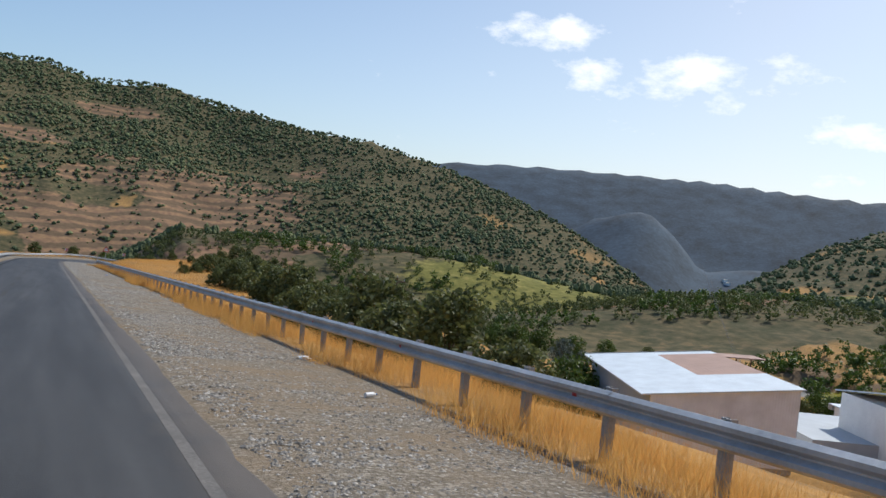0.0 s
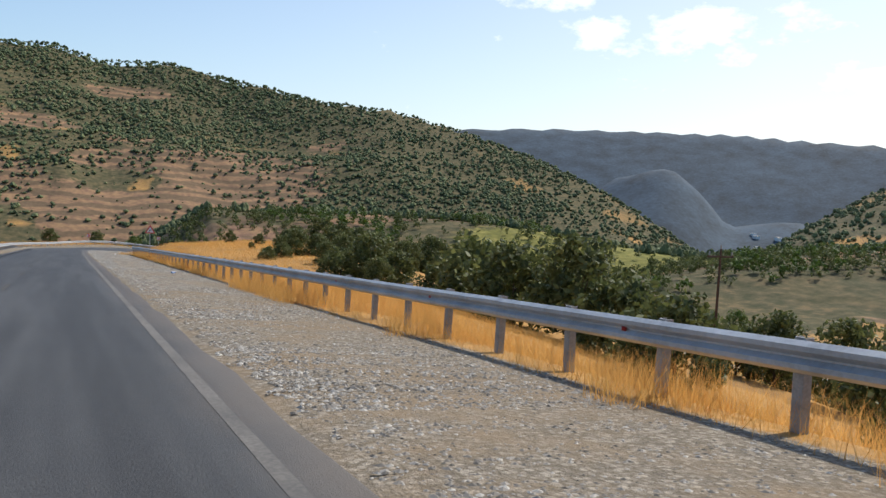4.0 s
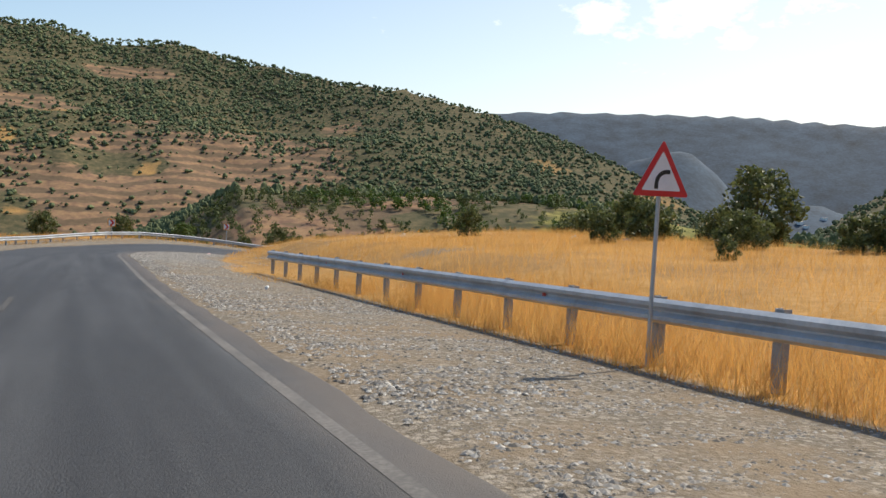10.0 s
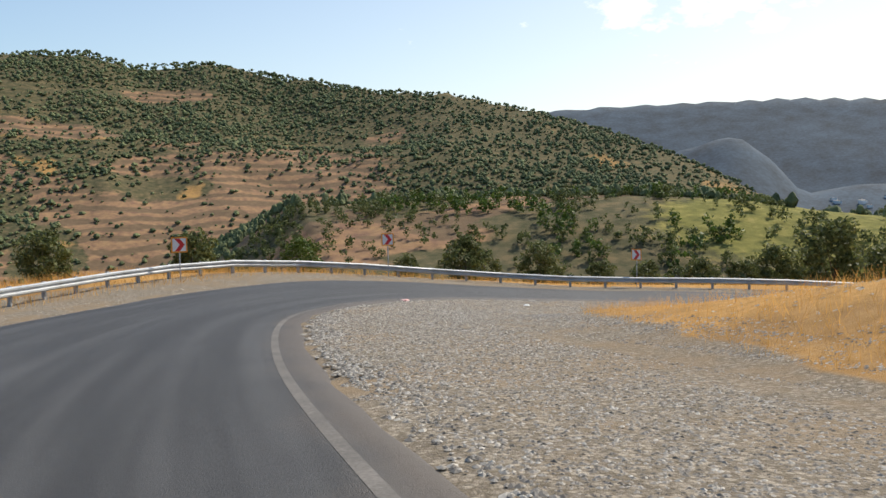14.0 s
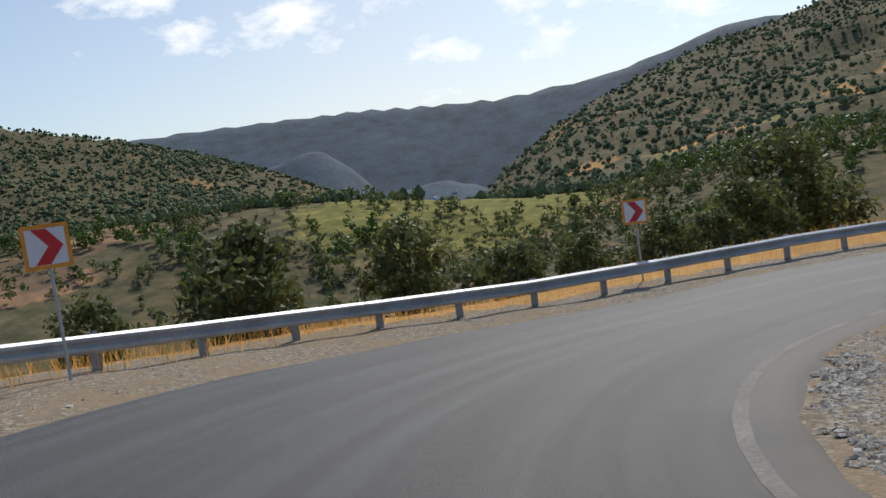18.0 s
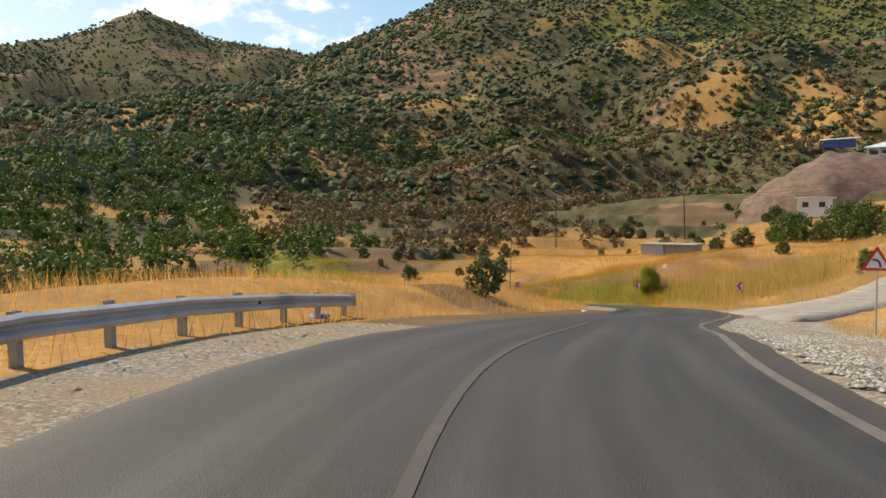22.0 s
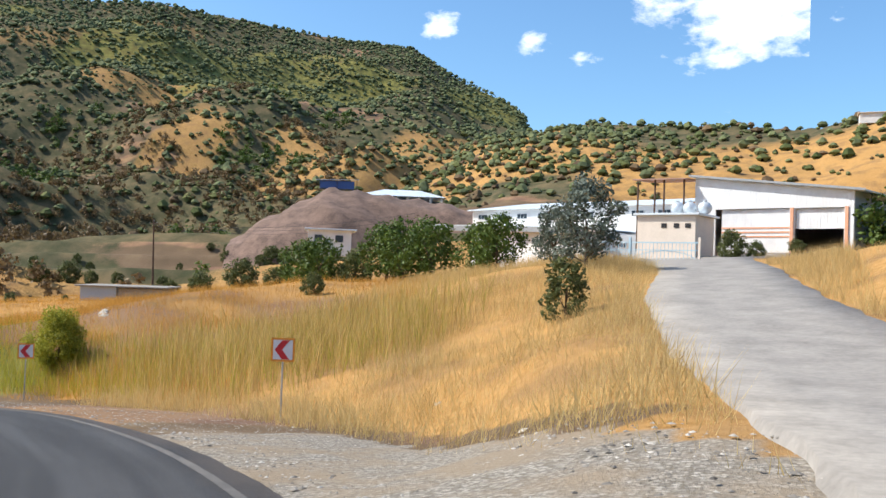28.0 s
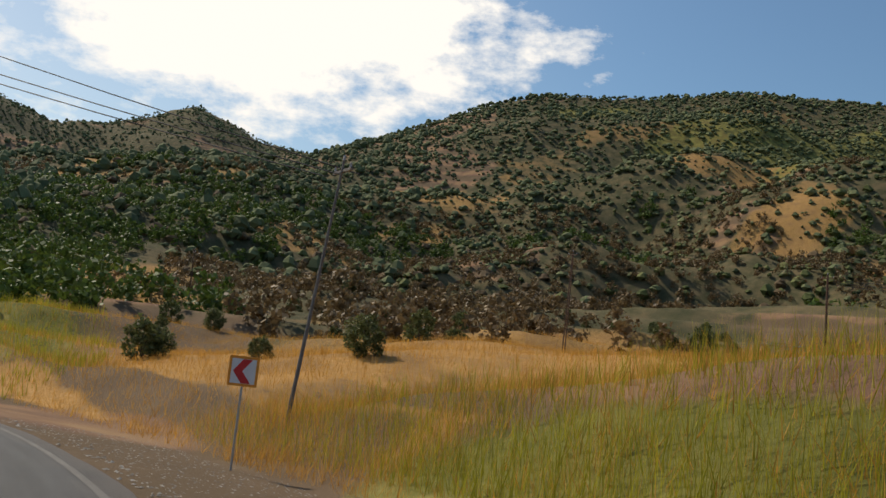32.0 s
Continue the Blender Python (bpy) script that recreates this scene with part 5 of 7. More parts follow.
    tagged(gh, "cream rendered guard house with a white flat roof", "guard house")
    wall_box("body", 4.7, 4.0, 4.6, (2.35, 2.0, 1.7), M_CREAM, gh)
    wall_box("roof", 5.3, 4.6, 0.16, (2.4, 2.0, 4.08), M_ROOF_SHEET, gh, "white overhanging slab")
    for x in (2.2, 3.2, 4.1):
        part("window", box_bm(0.42, 0.06, 0.34, (x, -0.02, 3.2), 0.01), M_DARK, gh, "small dark window")
    for k, x in enumerate((2.3, 3.3, 4.5)):
        t = empty("water_tank", (0, 0, 0))
        base = gh.matrix_basis @ Vector((x, 2.4, 4.16))
        t.matrix_basis = pose(base.x, base.y, base.z)
        tagged(t, "round pale grey water tank on the guard house roof", "water tank", "roof tanks")
        bm = bmesh.new()
        bmesh.ops.create_uvsphere(bm, u_segments=14, v_segments=8, radius=0.55, matrix=Matrix.Translation((0, 0, 0.55)) @ Matrix.Diagonal((1, 1, 0.95, 1)))
        for f in bm.faces:
            f.smooth = True
        part("tank", bm, M_TANK, t)
        part("collar", rod_bm((0, 0, 1.05), (0, 0, 1.16), 0.16, seg=10), M_TANK, t)
    # open shelter posts and roof behind the tanks
    sh = empty("shelter", (68, 68, z0))
    sh.matrix_basis = pose(69.6, 70.2, z0, 0, 0, WORKS_TURN)
    tagged(sh, "open lean-to with thin posts and a rusty sheet roof", "shelter")
    shed_roof(sh, [(-2.6, -0.5, 6.35), (2.6, -0.5, 6.2), (2.6, 3.0, 6.3), (-2.6, 3.0, 6.45)], M_RUST_SHEET, 0.1)
    for x in (-2.3, -0.6, 0.3, 2.2):
        part("post", box_bm(0.12, 0.12, 6.2, (x, 0, 3.1)), M_WOOD, sh)

    # sliding gate, fence and floodlight mast
    gate = empty("yard_gate", (68.5, 85.5, 8.0))
    gate.matrix_basis = pose(72.0, 86.4, 8.0 + lift1(68, 86), 0, 0, WORKS_TURN + 8)
    tagged(gate, "pale blue barred steel yard gate with curved braces", "gate")
    for a, b in ((0, 3.1), (3.3, 7.9)):
        leaf = part("leaf_frame", box_bm(b - a, 0.06, 0.08, ((a + b) / 2, 0, 1.55)), M_BLUEPAINT, gate)
        part("bottom_rail", box_bm(b - a, 0.06, 0.08, ((a + b) / 2, 0, 0.15)), M_BLUEPAINT, leaf)
        part("mid_rail", box_bm(b - a, 0.05, 0.05, ((a + b) / 2, 0, 1.05)), M_BLUEPAINT, leaf)
        for x in np.arange(a, b + 0.01, 0.26):
            part("bar", box_bm(0.03, 0.03, 1.4, (x, 0, 0.85)), M_BLUEPAINT, leaf)
        bm = bmesh.new()
        for k in range(10):
            g0, g1_ = math.pi * k / 10, math.pi * (k + 1) / 10
            c, w = (a + b) / 2, (b - a) / 2
            rod_bm((c - w * math.cos(g0), 0.05, 0.2 + 0.8 * math.sin(g0)), (c - w * math.cos(g1_), 0.05, 0.2 + 0.8 * math.sin(g1_)), 0.025, seg=5, bm=bm)
        part("brace", bm, M_BLUEPAINT, leaf)
    for x in (-0.1, 3.2, 8.0):
        part("gate_post", box_bm(0.16, 0.16, 2.0, (x, 0, 0.9), 0.01), M_BLUEPAINT if x < 7 else M_CREAM, gate)
    lamp = empty("floodlight_mast", (75.6, 75.0, z0))
    tagged(lamp, "slim lattice floodlight mast beside the workshop", "mast")
    for dx, dy in ((-0.2, -0.2), (0.2, -0.2), (0, 0.25)):
        part("leg", rod_bm((dx, dy, -0.4), (dx * 0.6, dy * 0.6, 5.3), 0.03, seg=5), M_POLE, lamp)
    for k in range(8):
        part("brace", rod_bm((-0.2, -0.2, k * 0.65), (0.2, -0.2, k * 0.65 + 0.6), 0.015, seg=4), M_POLE, lamp)
    part("platform", box_bm(1.1, 0.7, 0.06, (0, 0, 5.3)), M_POLE, lamp)
    for x in (-0.4, 0.0, 0.4):
        part("floodlight", box_bm(0.28, 0.18, 0.24, (x, -0.3, 5.5), 0.02), M_SIGN_BACK, lamp)

    # pavilion on the terrace
    pv = empty("pavilion", (150, -23, 36.8))
    pv.matrix_basis = pose(150.5, -22.4, 36.1 + lift1(150, -22), 0, 0, 207)
    tagged(pv, "white columned pavilion under construction on the red terrace", "pavilion")
    wall_box("floor", 18.5, 9, 0.5, (9.2, 4.5, -0.1), M_WHITEWALL, pv)
    wall_box("back_wall", 17, 0.3, 3.2, (9.2, 7.5, 1.7), M_GREYBLUE, pv)
    bm = bmesh.new()
    v = [bm.verts.new(c) for c in ((-0.8, -1, 3.35), (19.2, -1, 3.35), (19.2, 9.8, 3.35), (-0.8, 9.8, 3.35), (5, 4.4, 5.2), (13.5, 4.4, 5.2))]
    for q in ((0, 1, 5, 4), (1, 2, 5), (2, 3, 4, 5), (3, 0, 4), (3, 2, 1, 0)):
        bm.faces.new([v[k] for k in q])
    part("roof", bm, M_ROOF_SHEET, pv, "pale hipped roof")
    for x in np.linspace(0.2, 18.2, 8):
        part("column", box_bm(0.45, 0.45, 3.4, (x, 0, 1.65), 0.03), M_WHITEWALL, pv)
    for x in np.linspace(1.5, 17, 7):
        part("window", box_bm(1.7, 0.08, 2.2, (x, 2.6, 1.5)), M_GLASSY, pv, "dark blue glazing")
    bm = bmesh.new()
    v = [bm.verts.new(c) for c in ((7.2, -1.3, 0.2), (10.4, -1.3, 0.2), (10.4, 0.5, 0.2), (7.2, 0.5, 0.2), (8.8, -1.0, 2.4))]
    for q in ((0, 1, 4), (1, 2, 4), (2, 3, 4), (3, 0, 4)):
        bm.faces.new([v[k] for k in q])
    part("porch", bm, M_WHITEWALL, pv, "white pointed porch")
    tent = empty("blue_shelter", (146, -4, 35.6))
    tent.matrix_basis = pose(149.5, -1.9, 37.0 + lift1(149, -2), 0, 0, 210)
    tagged(tent, "makeshift shelter of blue tarpaulin with a pale roof", "shelter")
    wall_box("tarpaulin", 7.0, 3.0, 1.6, (4, 1.5, 0.9), M_TARP, tent, "blue tarpaulin wall")
    shed_roof(tent, [(-0.3, -0.5, 1.8), (8.4, -0.5, 2.1), (8.4, 3.4, 2.5), (-0.3, 3.4, 2.2)], M_ROOF_SHEET)
    for x in (0, 4, 8):
        part("post", box_bm(0.1, 0.1, 2.0, (x, -0.3, 0.9)), M_WOOD, tent)
    # low white house behind the bushes
    lw = empty("white_house", (108, 60, 13))
    lw.matrix_basis = pose(112.5, 63.5, 13.2 + lift1(112, 63), 0, 0, 212)
    tagged(lw, "low white house with a flat overhanging roof", "house")
    wall_box("wall", 5, 4, 3.0, (5, 3, 2.2), M_WHITEWALL, lw)
    wall_box("roof", 6.0, 5.0, 0.2, (5.1, 3, 3.75), M_ROOF_SHEET, lw)
    for x in (3.7, 6.1):
        part("window", box_bm(0.9, 0.08, 0.8, (x, 0.98, 2.7)), M_GLASSY, lw)
    # block hut in the field
    hut = empty("field_hut", (120.8, 77.7, 8))
    hut.matrix_basis = pose(121.5, 79.2, land1(121, 78) - 0.3, 0, 0, 205)
    tagged(hut, "low flat-roofed concrete block hut in the dry field", "hut")
    wall_box("wall", 3.6, 5.0, 2.2, (-2.2, 2.5, 1.0), M_GREYBLUE, hut, "bare block wall")
    wall_box("wall", 4.6, 4.6, 2.1, (2.0, 2.6, 0.95), M_STONE, hut, "darker stone wall")
    wall_box("roof", 9.2, 5.6, 0.14, (0.1, 2.5, 2.15), M_CONCRETE, hut)


works()


def spoil_heap():
    """Heap of dug earth below the pavilion, flat on top with ribbed sides."""
    n, m = 60, 26
    rr = np.random.RandomState(9)
    a, b = np.array([150.0, 24.0]), np.array([100.0, -8.0])
    ax = (b - a) / np.linalg.norm(b - a)
    side = np.array([-ax[1], ax[0]])
    side = side if side[1] > 0 else -side
    L = np.linalg.norm(b - a)
    V = []
    for i in range(n):
        f = i / (n - 1)
        crest = np.interp(f, [0, 0.08, 0.28, 0.62, 0.85, 1], [22.5, 26.0, 32.2, 30.0, 26.5, 24.5])
        for j in range(m):
            g = j / (m - 1) * 2 - 1
            off = g * (20 + 4 * math.sin(f * 9))
            p = a + ax * L * f + side * off
            base, low = land1(p[0], p[1]) - 1.0, lift1(p[0], p[1])
            prof = max(0.0, 1 - abs(g)) ** 0.85 if g > 0 else max(0.0, 1 + g * 0.55)
            z = base + max(0.0, crest + low - base) * min(1.0, prof * 1.12)
            z += 0.35 * math.sin(f * 70 + 3 * math.sin(g * 4)) * prof * (1 if g > 0 else 0.3) + rr.uniform(-0.15, 0.15)
            V.append((p[0], p[1], z))
    i = np.arange(n * m).reshape(n, m)
    f = np.stack([i[:-1, :-1].ravel(), i[1:, :-1].ravel(), i[1:, 1:].ravel(), i[:-1, 1:].ravel()], 1)
    ob = mesh_np("earth_mound", V, f, M_SPOIL, True)
    tagged(ob, "steep heap of dumped reddish-brown earth below the pavilion", "earth heap")


spoil_heap()


def lattice_mast():
    x, y = 25.5, -150.3
    z0 = land1(x, y)
    root = empty("radio_mast", (x, y, z0))
    tagged(root, "tall thin steel lattice radio mast on the hilltop", "mast")
    H = 46.0
    for sx, sy in ((-1, -1), (1, -1), (1, 1), (-1, 1)):
        part("leg", rod_bm((sx * 2.0, sy * 2.0, -0.5), (sx * 0.5, sy * 0.5, H), 0.20, 0.12, 5), M_POLE, root)
    bm = bmesh.new()
    for k in range(18):
        z1, z2 = H * k / 18, H * (k + 1) / 18
        w1, w2 = 2.0 - 1.5 * k / 18, 2.0 - 1.5 * (k + 1) / 18
        c = ((-1, -1), (1, -1), (1, 1), (-1, 1))
        for q in range(4):
            p, r = c[q], c[(q + 1) % 4]
            rod_bm((p[0] * w1, p[1] * w1, z1), (r[0] * w2, r[1] * w2, z2), 0.075, seg=4, bm=bm)
            rod_bm((p[0] * w1, p[1] * w1, z1), (r[0] * w1, r[1] * w1, z1), 0.07, seg=4, bm=bm)
    part("lattice", bm, M_POLE, root)
    hh = empty("hilltop_house", (38, -72, 60))
    hh.matrix_basis = pose(39.7, -148.5, land1(39.7, -148.5) - 0.3)
    tagged(hh, "small pale house on the hilltop beside the mast", "house")
    wall_box("wall", 7, 5, 3.2, (0, 0, 1.4), M_WHITEWALL, hh)
    wall_box("roof", 8, 6, 0.2, (0, 0, 3.1), M_CREAM, hh)
    wb = empty("white_cabin", (175, 180, 0))
    wb.matrix_basis = pose(289.5, 178.4, 14.4 + lift1(289, 178), 0, 0, 20)
    tagged(wb, "small white cabin among the valley trees", "cabin")
    wall_box("wall", 5, 3, 2.2, (0, 0, 0.9), M_WHITEWALL, wb)
    wall_box("roof", 5.6, 3.6, 0.2, (0, 0, 2.1), M_ROOF_SHEET, wb)


lattice_mast()


def village():
    """Small white houses on the distant dome."""
    rr = random.Random(77)
    for k in range(16):
        b, d = radians(rr.uniform(44.0, 47.5)), rr.uniform(2080, 2290)
        x, y = d * math.sin(b), 17 + d * math.cos(b)
        w, dp, h = rr.uniform(9, 18), rr.uniform(8, 12), rr.uniform(5, 8)
        root = empty("far_house", (x, y, land1(x, y) - 1), rr.uniform(0, 90))
        tagged(root, "small white flat-roofed house in the distant hill village", "house", "hill village houses")
        part("wall", box_bm(w, dp, h, (0, 0, h / 2), 0.1), M_WHITEWALL, root)
        part("roof", box_bm(w + 0.8, dp + 0.8, 0.4, (0, 0, h + 0.2)), M_CREAM, root)


village()


# ---------------------------------------------------------------- rocks
def rock_mesh(seed, rough=0.35, sub=2):
    rr = random.Random(seed)
    bm = bmesh.new()
    bmesh.ops.create_icosphere(bm, subdivisions=sub, radius=1)
    off = Vector((rr.random() * 50, rr.random() * 50, rr.random() * 50))
    for v in bm.verts:
        n = noise.noise(v.co * 1.3 + off) * rough + noise.noise(v.co * 3.5 + off) * rough * 0.35
        v.co *= 1 + n
        v.co.z *= 0.65
    me = bpy.data.meshes.new("rock")
    bm.to_mesh(me)
    bm.free()
    return me


def boulder(x, y, size, seed, mat, label, flat=0.8, turn=0):
    me = rock_mesh(seed, 0.5, 3)
    me.materials.append(mat)
    ob = new("boulder", me)
    size *= 0.55
    ob.matrix_basis = pose(x, y, land1(x, y) - size * 0.42, seed * 17 % 20 - 10, seed * 29 % 20 - 10, turn or seed * 47 % 360) @ Matrix.Diagonal((size, size * 0.75, size * flat, 1))
    return tagged(ob, label, "boulder", "boulders")


LIME = "pale limestone boulder bedded in dry grass"
for k, (x, y, s, fl) in enumerate(((48.9, 138.3, 0.9, 0.8), (49.6, 137.2, 0.7, 0.9), (49.0, 140.4, 0.8, 0.6), (47.6, 142.8, 0.5, 0.8), (46.4, 145.2, 1.3, 0.6), (45.2, 146.0, 1.0, 0.5), (40.2, 143.2, 0.7, 1.2),
                                  (39.3, 157.2, 0.6, 0.6), (38.6, 156.7, 0.9, 0.5), (37.9, 157.6, 1.1, 0.5), (43.2, 148.8, 0.6, 0.6), (42.0, 150.3, 0.5, 0.7), (20.5, 131.9, 0.6, 0.9), (20.9, 130.3, 0.8, 0.6), (21.0, 128.9, 0.7, 0.7),
                                  (11.1, 151.3, 0.28, 1.0), (10.8, 149.6, 0.3, 0.8), (6.9, 142.9, 0.16, 0.9), (15.8, 141.2, 0.5, 0.8), (16.6, 143.0, 0.4, 0.9), (2.75, 138.3, 0.14, 0.7), (94.5, 108, 0.9, 1.0), (93.8, 108.6, 0.7, 0.9),
                                  (66.5, 124.5, 0.35, 0.8), (69.0, 126.7, 0.3, 0.7), (69.6, 126.4, 0.22, 0.8), (67.4, 127.4, 0.25, 0.6), (62.0, 131.5, 0.3, 0.7))):
    boulder(x, y, s, k + 1, M_PALESTONE, LIME, fl)


# ---------------------------------------------------------------- litter beside the road
M_BLUE_PLASTIC = plain("blue_plastic", (0.05, 0.16, 0.42), 0.35)
M_WHITE_PLASTIC = plain("white_plastic", (0.75, 0.76, 0.76), 0.35)
M_PINK_PLASTIC = plain("pink_plastic", (0.70, 0.36, 0.33), 0.4)


def bottle(x, y, mat, turn, label):
    root = empty("bottle", (x, y, land1(x, y) + 0.05), turn)
    tagged(root, label, "bottle", "roadside litter")
    bm = rod_bm((-0.11, 0, 0), (0.06, 0, 0), 0.042, seg=12)
    rod_bm((0.06, 0, 0), (0.11, 0, 0), 0.042, 0.016, 12, bm)
    part("body", bm, mat, root)
    part("cap", rod_bm((0.11, 0, 0), (0.13, 0, 0), 0.018, seg=10), M_BLUE_PLASTIC, root, "blue screw cap")


def bag(x, y, s, mat, seed, label):
    me = rock_mesh(seed, 0.6, 2)
    me.materials.append(mat)
    ob = new("plastic_bag", me)
    ob.matrix_basis = pose(x, y, land1(x, y) + s * 0.2, 0, 0, seed * 40) @ Matrix.Diagonal((s, s * 0.7, s * 0.4, 1))
    tagged(ob, label, "plastic bag", "roadside litter")


bag(5.4, 18.2, 0.16, M_WHITE_PLASTIC, 31, "crumpled white plastic bag beside dry grass")
bag(16.2, 176.4 - 2.6, 0.16, M_WHITE_PLASTIC, 32, "crumpled white plastic bag on gravel")
bag(10.5, 172.4, 0.22, M_PINK_PLASTIC, 33, "crumpled pink plastic bag on gravel")
bag(46.5, 170.6, 0.3, M_BLUE_PLASTIC, 34, "crumpled blue plastic sheet on the verge")
bottle(4.7, 77.3, M_BLUE_PLASTIC, 40, "blue-capped plastic bottle on the gravel verge")
bottle(4.3, 121.2, M_WHITE_PLASTIC, 70, "clear plastic bottle on the gravel verge")
bottle(4.9, 12.6, M_WHITE_PLASTIC, 20, "clear plastic bottle at the foot of dry grass")
bag(58.8, 151.5, 0.18, M_WHITE_PLASTIC, 35, "scrap of white plastic on red earth")

# ---------------------------------------------------------------- hillside woods, as joined clumps
def clump_shape(seed):
    """A ragged low crown: 14 corners, 24 faces, open below."""
    rr = np.random.RandomState(seed)
    v = [(0, 0, 1.0)]
    for k in range(5):
        a = 2 * math.pi * (k + rr.uniform(-0.25, 0.25)) / 5
        v.append((0.62 * math.cos(a) * rr.uniform(0.7, 1.2), 0.62 * math.sin(a) * rr.uniform(0.7, 1.2), rr.uniform(0.6, 0.9)))
    for k in range(6):
        a = 2 * math.pi * (k + 0.5 + rr.uniform(-0.25, 0.25)) / 6
        v.append((math.cos(a) * rr.uniform(0.8, 1.15), math.sin(a) * rr.uniform(0.8, 1.15), rr.uniform(0.1, 0.4)))
    for k in range(4):
        a = 2 * math.pi * (k + rr.rand()) / 4
        v.append((0.5 * math.cos(a), 0.5 * math.sin(a), -0.35))
    f = [(0, 1 + k, 1 + (k + 1) % 5) for k in range(5)]
    up, lo = [1 + k for k in range(5)], [6 + k for k in range(6)]
    for k in range(5):
        f += [(up[k], lo[k], lo[(k + 1) % 6]), (up[k], lo[(k + 1) % 6], up[(k + 1) % 5])]
    f += [(up[0], lo[5], lo[0])]
    bt = [12, 13, 14, 15]
    for k in range(6):
        f += [(lo[k], bt[k * 4 // 6], lo[(k + 1) % 6])]
    return np.array(v), np.array(f)


CLUMPS = [clump_shape(k) for k in range(6)]


def scatter_clumps(name, x, y, size, tall, mat, label, category="wood", seed=0, z=None, lobes=1):
    rr = np.random.RandomState(seed)
    if lobes > 1:   # each crown of several lobes
        x, y, size, tall = (np.repeat(a, lobes) for a in (x, y, size, tall))
        a, d = rr.rand(len(x)) * 6.283, rr.uniform(0.2, 0.8, len(x)) * size
        x, y = x + np.cos(a) * d, y + np.sin(a) * d
        size, tall = size * rr.uniform(0.3, 0.62, len(x)), tall * rr.uniform(0.9, 1.6, len(x))
    z = land(x, y) if z is None else z
    V, F, n0 = [], [], 0
    kind = rr.randint(0, len(CLUMPS), len(x))
    turn = rr.rand(len(x)) * 6.283
    for k, (cv, cf) in enumerate(CLUMPS):
        i = np.flatnonzero(kind == k)
        if not len(i):
            continue
        c, s = np.cos(turn[i])[:, None], np.sin(turn[i])[:, None]
        vx = (cv[None, :, 0] * c - cv[None, :, 1] * s) * size[i][:, None] + x[i][:, None]
        vy = (cv[None, :, 0] * s + cv[None, :, 1] * c) * size[i][:, None] + y[i][:, None]
        vz = (cv[None, :, 2] + 0.15) * (size[i] * tall[i])[:, None] + z[i][:, None]
        V.append(np.stack([vx, vy, vz], -1).reshape(-1, 3))
        F.append((cf[None] + (np.arange(len(i)) * len(cv))[:, None, None]).reshape(-1, 3) + n0)
        n0 += len(i) * len(cv)
    ob = mesh_np(name, np.vstack(V), np.vstack(F), mat)
    return tagged(ob, label, category, kind="stuff")


def leafy_crowns(name, x, y, size, tall, mat, label, category, seed, per=84, leaf=0.17):
    """Orchard crowns of separate leaf clusters: five lobes each, low to the ground."""
    rr = np.random.RandomState(seed)
    n, lobes = len(x), 6
    z = land(x, y)
    a, d = rr.rand(n, lobes) * 6.283, rr.uniform(0.1, 0.75, (n, lobes))
    lc = np.stack([np.cos(a) * d, np.sin(a) * d, rr.uniform(0.25, 1.25, (n, lobes)) * tall[:, None]], -1)
    p = lc[:, rr.randint(0, lobes, per)]
    v = rr.normal(size=(n, per, 3))
    v /= np.linalg.norm(v, axis=2)[..., None]
    p = (p + v * (rr.rand(n, per, 1) ** 0.5) * 0.48) * size[:, None, None]
    p[..., 2] = np.maximum(p[..., 2], 0.05)
    p = p + np.stack([x, y, z], 1)[:, None, :]
    b = rr.normal(size=(n, per, 3))
    b /= np.linalg.norm(b, axis=2)[..., None]
    c = np.cross(v, b)
    s = leaf * size[:, None, None] * rr.uniform(0.6, 1.5, (n, per, 1))
    V = np.stack([p - b * s, p + c * s * 0.8, p + b * s, p - c * s * 0.8], 2).reshape(-1, 3)
    return tagged(mesh_np(name, V, np.arange(len(V)).reshape(-1, 4), mat), label, category, kind="stuff")


def sector(n, b0, b1, r0, r1, eye, seed):
    """n random places by bearing and distance from eye, even over the area."""
    rr = np.random.RandomState(seed)
    b = np.radians(rr.uniform(b0, b1, n))
    r = np.sqrt(rr.uniform(r0**2, r1**2, n))
    return eye[0] + r * np.sin(b), eye[1] + r * np.cos(b), rr


# north hill
x, y, rr = sector(84000, -20, 47, 430, 1400, (20, 120), 11)
bare = (1 - step01(150, 330, x)) * (1 - step01(900, 1150, y))
keep = rr.rand(len(x)) < np.clip(0.34 + 1.7 * (vnoise(x, y, 110, 4) - 0.30) - 0.36 * bare, 0.07, 1) * (1 - 0.8 * np.clip(scars(x, y) * 1.5, 0, 1))
x, y = x[keep], y[keep]
scatter_clumps("hill_scrub", x, y, 0.9 + 2.3 * rr.rand(len(x)) ** 1.8, rr.uniform(0.8, 1.4, len(x)), M_SHRUB, "dark green oak scrub covering the northern hill", "scrub", 12)
# east ridge
x, y, rr = sector(52000, 46, 118, 300, 2000, (20, 170), 13)
keep = rr.rand(len(x)) < np.clip(0.42 + 1.4 * (vnoise(x, y, 90, 4) - 0.3), 0.2, 1)
x, y = x[keep], y[keep]
scatter_clumps("hill_scrub", x, y, 0.9 + 2.5 * rr.rand(len(x)) ** 1.9, rr.uniform(0.9, 1.6, len(x)), M_SHRUB, "dark green oak scrub on the eastern ridge", "scrub", 14)
